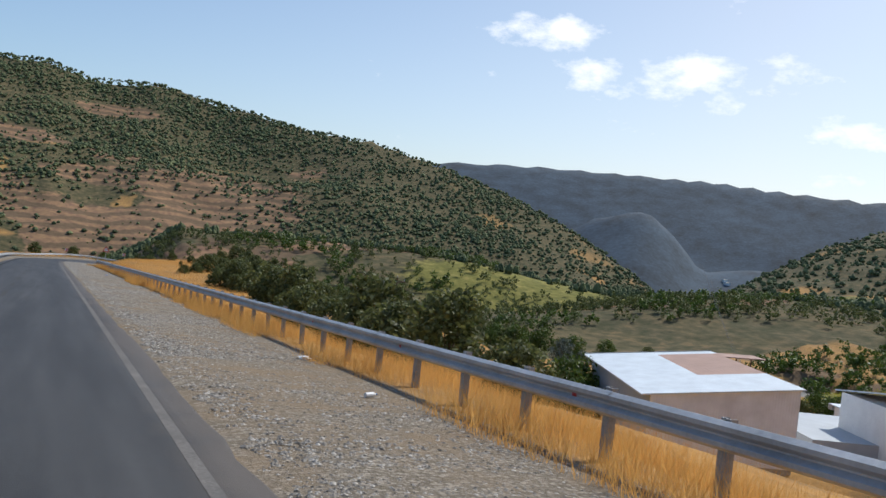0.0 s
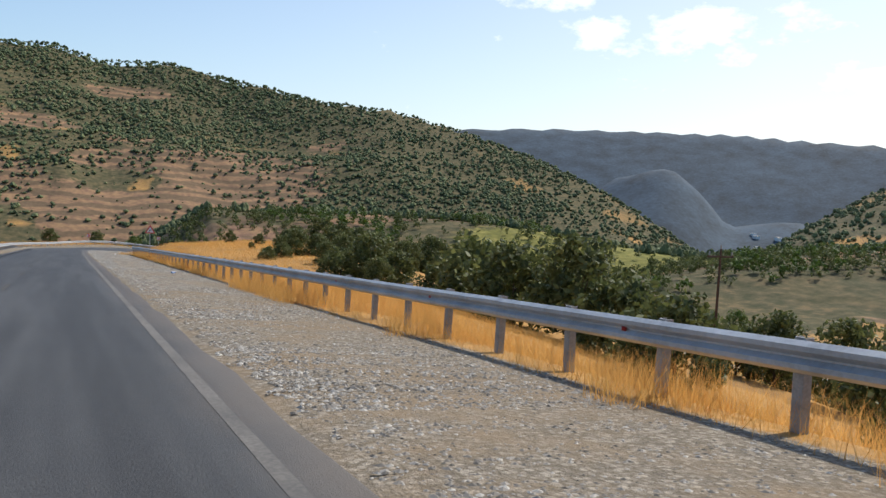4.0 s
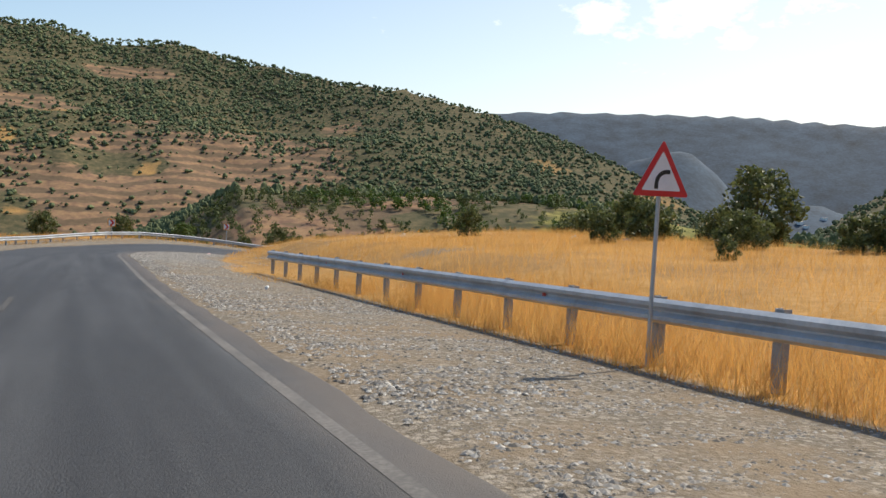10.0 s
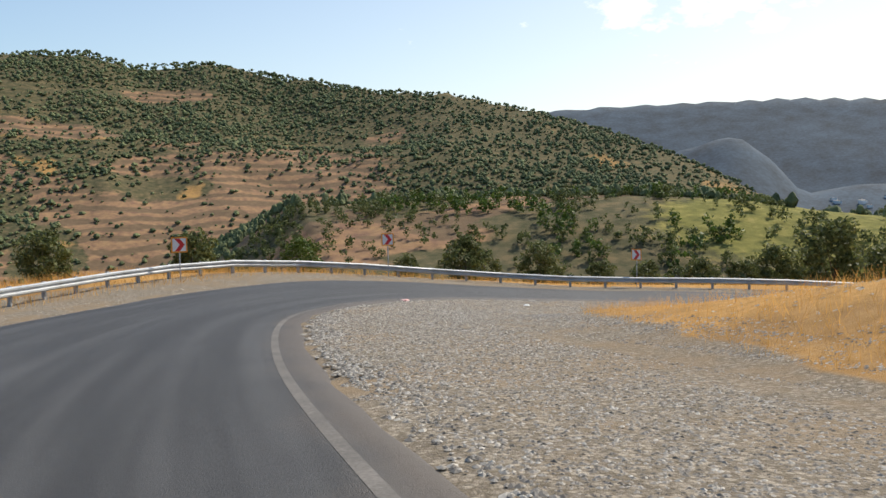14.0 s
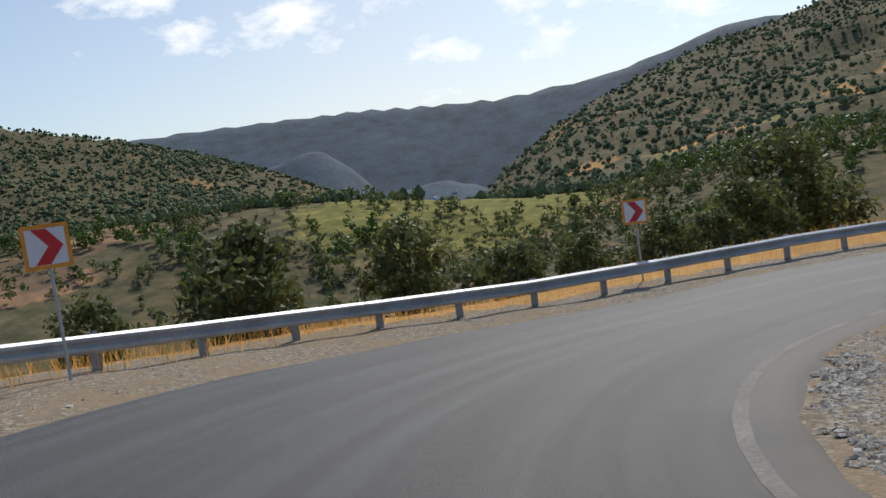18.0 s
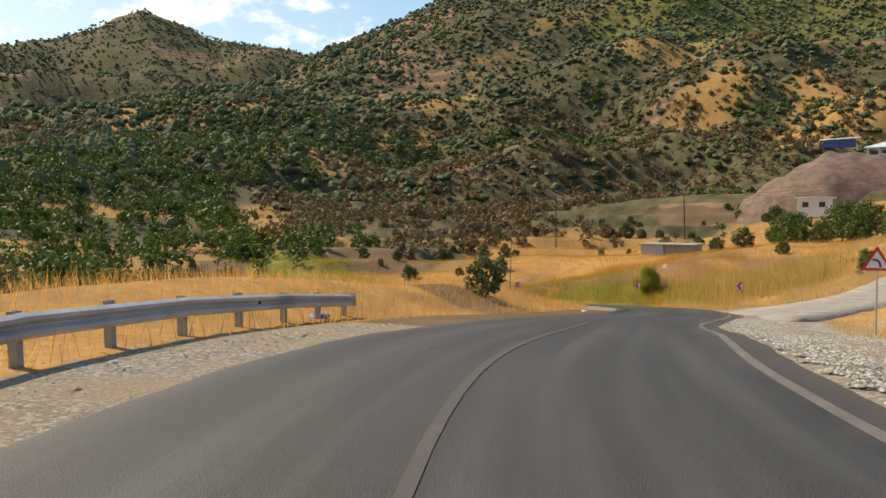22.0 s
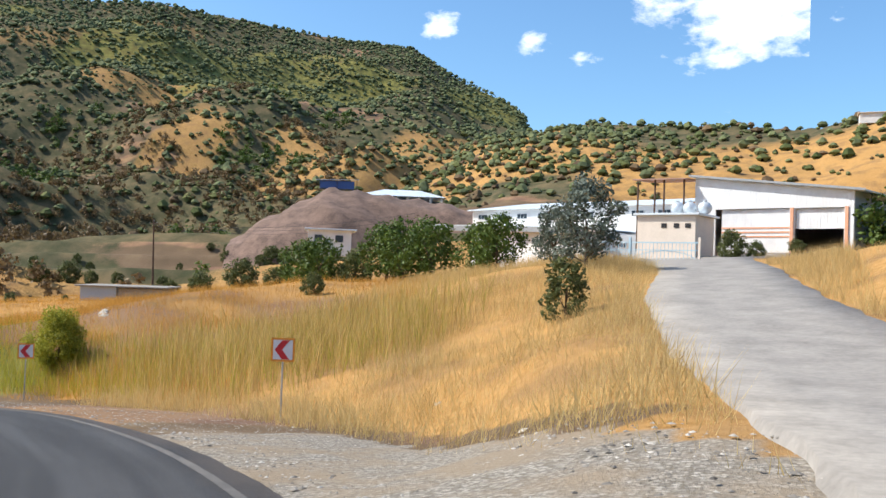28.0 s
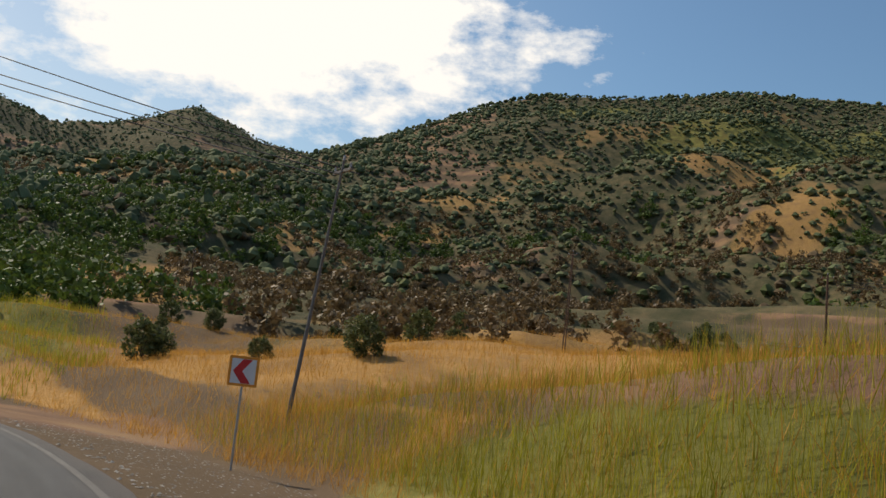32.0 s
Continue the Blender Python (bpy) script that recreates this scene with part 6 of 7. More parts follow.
# south-east hill: dense above, orchards and bare gold patches below
x, y, rr = sector(52000, 92, 190, 150, 800, (60, 140), 15)
zz = land(x, y)
keep = rr.rand(len(x)) < np.clip(0.30 + (zz - lift(x, y)) / 300 + 1.6 * (vnoise(x, y, 60, 4) - 0.42), 0.10, 1) * (0.05 + 0.95 * step01(190, 290, np.hypot(x - 60, y - 140)))
x, y, zz = x[keep], y[keep], zz[keep]
light = rr.rand(len(x)) < 0.42 * (1 - step01(60, 150, zz - lift(x, y)))
brown = ~light & (rr.rand(len(x)) < 0.42 * (1 - step01(30, 110, zz - lift(x, y))))
dark = ~light & ~brown
size, tall = 0.65 + 1.7 * rr.rand(len(x)) ** 2.0, rr.uniform(0.8, 1.3, len(x))
for k, mat, lab in ((dark, M_SHRUB, "dark green scrub thick on the upper south-eastern slope"), (light, M_SHRUB_LIGHT, "light green scrub on the middle of the south-eastern slope"),
                    (brown, M_SHRUB_BROWN, "brownish dry scrub on the lower south-eastern slope")):
    scatter_clumps("hill_scrub", x[k], y[k], size[k], tall[k], mat, lab, "scrub", 16, zz[k])
x, y, rr = sector(9000, 78, 150, 95, 420, (60, 140), 17)
n = vnoise(x + 500, y, 70, 3)
far = np.hypot(x - 60, y - 140) > np.where((y < 50) & (x < 190), 178, 112) + 50 * (n - 0.5)
keep = (n > 0.5) & (rr.rand(len(x)) < 0.75) & far
leafy_crowns("orchard", x[keep], y[keep], rr.uniform(1.1, 2.2, keep.sum()), rr.uniform(0.9, 1.3, keep.sum()), M_LEAF_BROWN, "brownish autumn orchard trees on the lower slope", "orchard", 18)
keep = (n < 0.42) & (rr.rand(len(x)) < 0.8) & far
leafy_crowns("orchard", x[keep], y[keep], rr.uniform(1.2, 2.6, keep.sum()), rr.uniform(0.9, 1.4, keep.sum()), M_LEAF_B, "light green orchard trees on the lower slope", "orchard", 19)
# valley floor, north-east
x, y, rr = sector(18000, -25, 92, 95, 560, (20, 120), 21)
keep = (rr.rand(len(x)) < np.clip(0.30 + 2.2 * (vnoise(x, y, 55, 3) - 0.40), 0.06, 1)) & (beside(x, y, 140)[2] > 85)
keep &= (1 - np.hypot((x - 330) / 130, (y - 520) / 60) < 0)
x, y = x[keep], y[keep]
size, tall = rr.uniform(1.5, 3.4, len(x)), rr.uniform(1.0, 1.7, len(x))
close = np.hypot(x - 20, y - 150) < 270
close &= (np.arange(len(x)) % 2 == 0) | (np.hypot(x - 20, y - 150) > 190)
leafy_crowns("valley_trees", x[close], y[close], size[close] * 0.72, tall[close], M_LEAF, "dark green trees and hedges below the hairpin", "trees", 29)
close = np.hypot(x - 20, y - 150) < 270
scatter_clumps("valley_trees", x[~close], y[~close], size[~close], tall[~close], M_SHRUB, "dark green trees and hedges on the valley floor", "trees", 22, None, 4)
x, y, rr = sector(2500, 8, 92, 90, 420, (20, 120), 23)
keep = (vnoise(x + 50, y + 90, 60, 3) > 0.55) & (beside(x, y, 140)[2] > 85)
leafy_crowns("valley_trees", x[keep], y[keep], rr.uniform(1.5, 3.0, keep.sum()), rr.uniform(1.0, 1.5, keep.sum()), M_LEAF_B, "fresh green orchard trees in the valley", "trees", 24)
# west side and hazy far woods
x, y, rr = sector(3500, -100, -8, 120, 700, (0, 60), 25)
keep = rr.rand(len(x)) < np.clip(0.2 + 2 * (vnoise(x, y, 70, 3) - 0.4), 0.05, 1)
scatter_clumps("valley_trees", x[keep], y[keep], rr.uniform(1.6, 3.4, keep.sum()), rr.uniform(1.0, 1.5, keep.sum()), M_SHRUB, "scattered dark trees on the western slope", "trees", 26)
# ---------------------------------------------------------------- single trees and bushes
def leaf_cloud(rr, centres, radii, per, leaf):
    """Leaves as small bent quads scattered in lobes, denser to the outside."""
    V, F, n0 = [], [], 0
    for c, r in zip(centres, radii):
        d = rr.normal(size=(per, 3))
        d /= np.linalg.norm(d, axis=1)[:, None]
        rad = r * (rr.rand(per) ** 0.4)[:, None]
        p = c + d * rad * np.array([1, 1, 0.85])
        a = rr.normal(size=(per, 3))
        a /= np.linalg.norm(a, axis=1)[:, None]
        b = np.cross(a, d + rr.normal(size=(per, 3)) * 0.6)
        b /= np.linalg.norm(b, axis=1)[:, None] + 1e-9
        s = leaf * rr.uniform(0.6, 1.3, (per, 1))
        q = np.stack([p - a * s, p + b * s * 0.55, p + a * s, p - b * s * 0.55], 1)
        V.append(q.reshape(-1, 3))
        F.append(np.arange(per * 4).reshape(per, 4) + n0)
        n0 += per * 4
    return np.vstack(V), np.vstack(F)


def build_tree(name, height, radius, mat, label, category, seed, leaf=0.13, lobes=16, per=130, trunk=0.12, low=0.1, group=""):
    """A rooted tree or bush at the origin: tapered trunk, limbs, and a crown of single leaves."""
    rr = np.random.RandomState(seed)
    root = empty(name, (0, 0, 0))
    tagged(root, label, category, group)
    bm = rod_bm((0, 0, -0.4), (rr.uniform(-0.1, 0.1), rr.uniform(-0.1, 0.1), height * 0.5), trunk, trunk * 0.55, 8)
    cents, rads = [], []
    for k in range(lobes):
        a = 6.283 * (k * 0.618 + rr.uniform(-0.05, 0.05))
        f = (k + 0.5) / lobes
        zc = height * (low + 0.1 + (0.82 - low) * f)
        spread = radius * (0.75 * math.sin(math.pi * min(0.95, 0.22 + 0.72 * f)) + 0.12) * rr.uniform(0.55, 1.1)
        c = np.array([spread * math.cos(a), spread * math.sin(a), zc])
        cents.append(c)
        rads.append(radius * rr.uniform(0.28, 0.48))
        if k % 2 == 0:
            rod_bm((0, 0, height * (low + 0.28 * f)), tuple(c * 0.9), trunk * 0.4, trunk * 0.12, 5, bm)
    part("trunk", bm, M_BARK, root)
    V, F = leaf_cloud(rr, cents, rads, per, leaf)
    mesh_np("crown", V, F, mat, False, root)
    return root


BUSH = [build_tree("bush", 3.6, 2.0, M_LEAF, "dense dark green bush behind dry grass", "bush", 41, 0.15, 16, 170, 0.10, 0.0, "roadside bushes"),
        build_tree("bush", 3.0, 1.7, M_LEAF, "dense dark green bush behind dry grass", "bush", 42, 0.14, 14, 170, 0.08, 0.0, "roadside bushes"),
        build_tree("bush", 4.6, 1.9, M_LEAF, "tall dark green bush behind dry grass", "bush", 43, 0.15, 18, 170, 0.11, 0.02, "roadside bushes")]
TREE_G = build_tree("tree", 5.2, 2.6, M_LEAF_B, "leafy bright green fruit tree", "tree", 45, 0.17, 18, 150, 0.14, 0.08)
TREE_S = build_tree("tree", 5.4, 2.1, M_LEAF_OLIVE, "silvery grey-green tree beside the driveway", "tree", 46, 0.12, 20, 190, 0.13, 0.05)
BUSH_Y = build_tree("bush", 3.0, 1.45, M_LEAF_YELLOW, "yellow-green willowy bush among reeds", "bush", 47, 0.060, 24, 620, 0.03, 0.0)
SMALL = build_tree("shrub", 1.5, 0.75, M_LEAF, "small dark green shrub in dry grass", "shrub", 48, 0.08, 12, 110, 0.04, 0.0, "small shrubs")
CONE = build_tree("shrub", 2.2, 0.9, M_LEAF, "small upright dark green shrub beside the drive", "shrub", 49, 0.08, 14, 130, 0.05, 0.0)
_used = set()


def plant(src, x, y, scale=1.0, turn=0.0, tall=1.0, label="", sink=0.1):
    """The first call moves the tree itself, later ones set copies."""
    m = pose(x, y, land1(x, y) - sink, 0, 0, turn)
    if src.name in _used:
        ob = copy_thing(src, m)
    else:
        _used.add(src.name)
        ob = src
        ob.matrix_basis = m
    ob.scale = (scale, scale, scale * tall)
    if label:
        tagged(ob, label)
    return ob


# behind the first rail
for k, (x, y, s) in enumerate(((13.2, 21.5, 0.6), (14.2, 24.2, 0.75), (13.5, 27.5, 0.9), (13.4, 33, 0.9), (14.2, 36.5, 1.05), (15.4, 40.2, 1.15), (16.5, 43.5, 1.15), (17.5, 37.5, 0.95), (15.6, 47.5, 0.8), (15.6, 55, 0.85), (16.7, 59.1, 1.1), (17.5, 63, 1.05),
                               (17.0, 67, 1.1), (17.6, 71.0, 1.35), (18.8, 74.4, 0.85), (19.2, 78.5, 0.8), (21.2, 81, 0.65), (17.0, 83.5, 0.5), (19.0, 85.5, 0.75), (16.6, 89.6, 0.8), (18.0, 87.5, 0.85), (18.6, 92.0, 0.75), (17.6, 96, 0.5), (18.4, 99.5, 0.5),
                               (14.9, 103.8, 0.4), (16.6, 106, 0.55), (18.4, 108.5, 0.62), (20.5, 109.2, 0.66), (22.9, 108.5, 0.8), (17.8, 111.5, 0.45), (25, 112, 0.8),
                               (22.5, 129.5, 0.7), (25.5, 126.2, 0.85), (24.5, 133.2, 0.75), (25.6, 137.4, 0.9), (26.8, 141.5, 0.8), (21.6, 122.8, 0.5), (23.6, 119.5, 0.55), (28.0, 131.0, 0.7))):
    plant(BUSH[k % 3], x, y, s, k * 67, 0.92, "", 0.3)
for k, (x, y, s) in enumerate(((17.6, 137.0, 1.0), (19.2, 127.9, 0.9), (60.4, 156.2, 1.35), (16.4, 118.0, 0.5))):
    plant(SMALL, x, y, s, k * 50)
# outside the hairpin
for k, (x, y, s, src) in enumerate(((10.9, 192.4, 0.5, TREE_G), (17.2, 191.4, 0.55, BUSH[1]), (20.6, 190.6, 0.8, BUSH[0]), (25.2, 189.6, 0.62, BUSH[2]), (29.2, 189.0, 0.6, BUSH[1]), (23.0, 193.5, 0.6, BUSH[2]), (27.5, 192.0, 0.5, BUSH[0]), (32.5, 188.6, 0.55, BUSH[0]), (35.6, 187.2, 0.6, BUSH[0]), (38.2, 186.5, 0.7, BUSH[1]),
                                  (41, 186.5, 0.9, BUSH[0]), (46, 186.5, 1.25, BUSH[2]), (50.0, 186, 1.0, BUSH[2]), (60.5, 180.5, 1.15, TREE_G), (64, 177.5, 1.2, BUSH[2]), (68.5, 180, 1.3, TREE_G), (57, 190, 1.2, TREE_G), (75, 172, 1.2, TREE_G), (84, 168, 1.2, BUSH[2]), (74, 186, 1.4, TREE_G), (88, 178, 1.4, TREE_G), (100, 170, 1.3, BUSH[2]),
                                  (-2.5, 188, 0.7, BUSH[0]), (4.5, 190.5, 0.8, BUSH[1]), (95, 188, 1.4, TREE_G), (112, 176, 1.3, TREE_G))):
    plant(src, x, y, s, k * 77)
# beside the drive and the works
plant(TREE_S, 68.4, 101.5, 0.95, 10, 0.95)
plant(TREE_S, 70.6, 99.8, 0.7, 120, 0.9, "silvery grey-green tree beside the driveway")
plant(CONE, 65.2, 117.4, 0.95, 40)
for k, (x, y, s, src) in enumerate(((76.5, 92.5, 0.75, TREE_G), (79, 89, 0.7, TREE_G), (84, 86.5, 0.9, TREE_G), (87, 85, 0.95, TREE_G), (90, 82, 0.95, TREE_G), (93.5, 81, 0.85, BUSH[0]), (97, 81, 0.9, TREE_G), (100, 79, 0.95, TREE_G), (88.5, 95.5, 0.5, BUSH[1]), (103, 84, 0.8, BUSH[0]), (106, 86, 0.7, BUSH[1]),
                                  (63.0, 79.5, 0.6, BUSH[0]), (61.2, 80, 0.45, BUSH[1]), (58.5, 79.3, 0.4, BUSH[1]), (51.6, 74.2, 1.35, TREE_G), (50.0, 71.5, 1.6, TREE_G), (47.5, 66.5, 1.6, TREE_G), (45.5, 61.5, 0.9, TREE_G), (50.5, 75.5, 0.9, BUSH[0]), (47.5, 77, 1.0, BUSH[2]), (44.5, 76, 1.05, BUSH[0]), (42, 79.5, 1.0, TREE_G), (39.5, 78, 1.1, BUSH[2]), (36.5, 82, 1.0, BUSH[0]), (51.2, 76.5, 0.9, BUSH[2]),
                                  (160.5, 55.5, 0.9, BUSH[0]), (157, 53, 0.95, BUSH[0]), (153.5, 52, 0.7, BUSH[1]), (150, 50.5, 0.6, BUSH[1]), (119, 56, 0.8, BUSH[0]), (132, 38, 0.9, BUSH[0]), (124, 46, 0.6, BUSH[1]))):
    plant(src, x, y, s, k * 53)
plant(BUSH_Y, 90.6, 114.6, 0.9, 0)
# loose bushes over the eastern field and the valley side
rr = random.Random(91)
n = 0
while n < 46:
    b, r = radians(rr.uniform(104, 150)), rr.uniform(72, 150)
    x, y = 60 + r * math.sin(b), 140 + r * math.cos(b)
    if math.hypot(x - 68, y - 78) < 36 or math.hypot(x - 121, y - 79) < 9:
        continue
    plant(SMALL if n % 3 else BUSH[n % 2], x, y, rr.uniform(0.7, 1.7) if n % 3 else rr.uniform(0.3, 0.6), n * 41)
    n += 1
for n in range(96):   # scrub on the slope below the works
    x, y = rr.uniform(24, 44), rr.uniform(48, 122)
    plant(BUSH[n % 3], x, y, rr.uniform(0.45, 0.85), n * 37)
n = 0
while n < 44:
    b, r = radians(rr.uniform(20, 92)), rr.uniform(34, 92)
    x, y = 50 + r * math.sin(b), 150 + r * math.cos(b)
    st, u, d = beside(np.array([x]), np.array([y]), 60)
    if d[0] < 26:
        continue
    plant((TREE_G, BUSH[2], BUSH[0])[n % 3], x, y, rr.uniform(0.7, 1.35), n * 59)
    n += 1


# ---------------------------------------------------------------- grass
def blades(name, x, y, h, lean, width, mat, label, category, seed, bent=False, z=None):
    """Grass stalks: each a tapering blade, bent in two where asked."""
    rr = np.random.RandomState(seed)
    n = len(x)
    z = land(x, y) if z is None else z
    a = rr.rand(n) * 6.283
    tilt = rr.rand(n) * lean
    dx, dy = np.cos(a) * tilt * h, np.sin(a) * tilt * h
    b = rr.rand(n) * 6.283
    wx, wy = np.cos(b) * width * h, np.sin(b) * width * h
    p0, p1 = np.stack([x - wx, y - wy, z - 0.03], 1), np.stack([x + wx, y + wy, z - 0.03], 1)
    if not bent:
        V = np.stack([p0, p1, np.stack([x + dx, y + dy, z + h], 1)], 1).reshape(-1, 3)
        return tagged(mesh_np(name, V, np.arange(n * 3).reshape(n, 3), mat), label, category, kind="stuff")
    p2 = np.stack([x + dx * 0.4 + wx * 0.7, y + dy * 0.4 + wy * 0.7, z + h * 0.6], 1)
    p3 = np.stack([x + dx * 0.4 - wx * 0.7, y + dy * 0.4 - wy * 0.7, z + h * 0.6], 1)
    p4 = np.stack([x + dx, y + dy, z + h], 1)
    V = np.stack([p0, p1, p2, p3, p4], 1).reshape(-1, 3)
    i = np.arange(n)[:, None] * 5
    F = np.vstack([i + np.array([[0, 1, 2]]), i + np.array([[0, 2, 3]]), i + np.array([[3, 2, 4]])])
    ob = mesh_np(name, V, F, mat)
    return tagged(ob, label, category, kind="stuff")


def patch(n, x0, x1, y0, y1, seed):
    rr = np.random.RandomState(seed)
    return rr.uniform(x0, x1, n), rr.uniform(y0, y1, n), rr


def off_road(x, y, right=3.3, left=8.4):
    st, u, d = beside(x, y, 40)
    i, dd = drive_near(x, y)
    ok = ((u < -right) | (u > left + WIDEN[st])) | (d > 25)
    return ok & (dd > DRIVE_LINE[i, 3] + 0.15), st, u


# strip under and behind the first rail: tall and thick
x, y, rr = patch(230000, 4.95, 9.5, -4, 124, 51)
t = vnoise(x, y, 2.2, 3)
keep = (rr.rand(len(x)) < np.clip(2.2 * (t - 0.18), 0.2, 1)) & ((x > 5.75) | ((t > 0.55) & (y < 70) & (x > 5.3)))
x, y = x[keep], y[keep]
blades("dry_grass", x, y, rr.uniform(0.15, 0.60, len(x)) * (0.45 + 0.95 * t[keep]), 0.95, 0.0075, M_GRASS, "tall golden dry grass along the crash barrier", "grass", 52)
x, y, rr = patch(170000, 9.0, 27, 0, 137, 53)
keep = (x < 12 + np.clip(y - 30, 0, 200) * 0.13) & (rr.rand(len(x)) < 0.9)
x, y = x[keep], y[keep]
blades("dry_grass", x, y, rr.uniform(0.12, 0.42, len(x)), 1.0, 0.015, M_GRASS, "golden dry grass on the sloping field", "grass", 54)
# inside the hairpin: shorter, patchy
x, y, rr = patch(150000, 4, 48, 124, 172, 55)
ok, st, u = off_road(x, y, 3.4)
ok &= ~((st > 190) & (st < 252) & (u > -np.interp(st, [190, 226, 238, 252], [3.4, 7.6, 7.6, 3.4])))
t = vnoise(x, y, 3.0, 3)
keep = ok & (rr.rand(len(x)) < np.clip(2.4 * (t - 0.3), 0.06, 1))
x, y = x[keep], y[keep]
blades("dry_grass", x, y, rr.uniform(0.08, 0.34, len(x)), 1.0, 0.016, M_GRASS, "short golden dry grass on the knoll inside the bend", "grass", 56)
# bank beside the second warning sign and up to the works
x, y, rr = patch(130000, 34, 64, 96, 160, 57)
ok, st, u = off_road(x, y, 3.6)
t = vnoise(x, y, 2.6, 3)
keep = ok & (rr.rand(len(x)) < np.clip(2.6 * (t - 0.28), 0.08, 1))
x, y = x[keep], y[keep]
blades("dry_grass", x, y, rr.uniform(0.08, 0.30, len(x)), 0.9, 0.02, M_GRASS_PALE, "pale golden dry grass on the stony bank", "grass", 58)
# east of the drive: golden slope, rusty mounds, field
x, y, rr = patch(150000, 56, 84, 88, 134, 59)
ok, st, u = off_road(x, y, 4.4)
t = vnoise(x, y, 3.0, 3)
keep = ok & (rr.rand(len(x)) < np.clip(2.4 * (t - 0.22), 0.1, 1))
x, y = x[keep], y[keep]
blades("dry_grass", x, y, rr.uniform(0.2, 0.8, len(x)) * (0.5 + 0.9 * t[keep]), 0.95, 0.011, M_GRASS_PALE, "pale golden dry grass beside the concrete drive", "grass", 60)
x, y, rr = patch(120000, 80, 165, 62, 122, 61)
ok, st, u = off_road(x, y, 5.2)
keep = ok
x, y = x[keep], y[keep]
blades("dry_grass", x, y, rr.uniform(0.15, 0.6, len(x)), 1.0, 0.022, M_GRASS_RUST, "rusty golden dry grass over the eastern field", "grass", 62)
x, y, rr = patch(90000, 78, 118, 100, 123, 75)
ok, st, u = off_road(x, y, 5.0)
t = vnoise(x, y, 2.4, 3)
keep = ok & (rr.rand(len(x)) < np.clip(2.6 * (t - 0.30), 0.05, 1))
x, y = x[keep], y[keep]
blades("dry_grass", x, y, rr.uniform(0.2, 0.85, len(x)) * (0.4 + t[keep]), 1.0, 0.009, M_GRASS_RUST, "tangled rusty dry grass beside the ditch", "grass", 76)
# outside the hairpin
x, y, rr = patch(130000, -12, 90, 134, 200, 63)
st, u, d = beside(x, y, 40)
keep = (u > np.interp(st, [205, 243, 254], [8.8, 9.6, 7.6])) & (u < 22) & (st > 205)
x, y = x[keep], y[keep]
blades("dry_grass", x, y, rr.uniform(0.2, 0.55, len(x)), 0.6, 0.018, M_GRASS, "golden dry grass outside the hairpin", "grass", 64)
x, y, rr = patch(22000, -22, -6.0, -5, 180, 65)
blades("dry_grass", x, y, rr.uniform(0.15, 0.4, len(x)), 0.5, 0.05, M_GRASS, "golden dry grass west of the road", "grass", 66)


# reeds between the chevrons: tall stalks with drooping leaves and plumes
x, y, rr = patch(60000, 71, 104, 98, 124, 67)
ok, st, u = off_road(x, y, 6.2)
d1 = np.hypot((x - 79) / 8.5, (y - 112) / 8.5)
keep = ok & (rr.rand(len(x)) < np.clip(1.25 - d1, 0, 1))
x, y = x[keep], y[keep]
blades("reeds", x, y, rr.uniform(0.5, 2.2, len(x)) * (0.6 + 0.7 * vnoise(x, y, 2.0, 3)), 0.5, 0.0055, M_REED, "dense stand of tall dry reeds", "reeds", 68, True)
k = rr.choice(len(x), 2600, False)
blades("reeds", x[k], y[k], rr.uniform(0.7, 1.5, 2600), 0.7, 0.009, M_LEAF_YELLOW, "green reed shoots rising from dry reeds", "reeds", 69, True)
x, y, rr = patch(60000, 82, 118, 108, 122, 71)
ok, st, u = off_road(x, y, 6.0)
d1 = np.hypot((x - 96) / 16, (y - 116.5) / 4.2)
keep = ok & (rr.rand(len(x)) < np.clip(1.4 - d1, 0, 1))
x, y = x[keep], y[keep]
blades("green_grass", x, y, rr.uniform(0.35, 1.0, len(x)), 0.4, 0.010, M_GREENGRASS, "yellow-green tall grass in the roadside ditch", "grass", 72)
x, y, rr = patch(16000, 128, 205, 110, 136, 73)
keep = np.hypot((x - 165) / 36, (y - 123) / 9) < 1
st, u, d = beside(x, y, 40)
keep &= (u < -3) | (d > 20)
x, y = x[keep], y[keep]
blades("green_grass", x, y, rr.uniform(0.4, 0.9, len(x)), 0.4, 0.03, M_GREENGRASS, "green maize-like plot beyond the bend", "crop", 74)


# ---------------------------------------------------------------- gravel and stones
def pebble_shape(seed):
    rr = np.random.RandomState(seed)
    v = np.array([(0, 0, 0.62), (1, 0, 0.1), (0.3, 0.95, 0.05), (-0.8, 0.6, 0.12), (-0.85, -0.5, 0.05), (0.35, -0.9, 0.1), (0, 0, -0.4)], float)
    v *= rr.uniform(0.7, 1.25, (7, 1))
    f = [(0, 1 + k, 1 + (k + 1) % 5) for k in range(5)]
    v[1:6, 2] -= 0.2
    return v[:6], np.array(f)


PEBBLES = [pebble_shape(k) for k in range(5)]


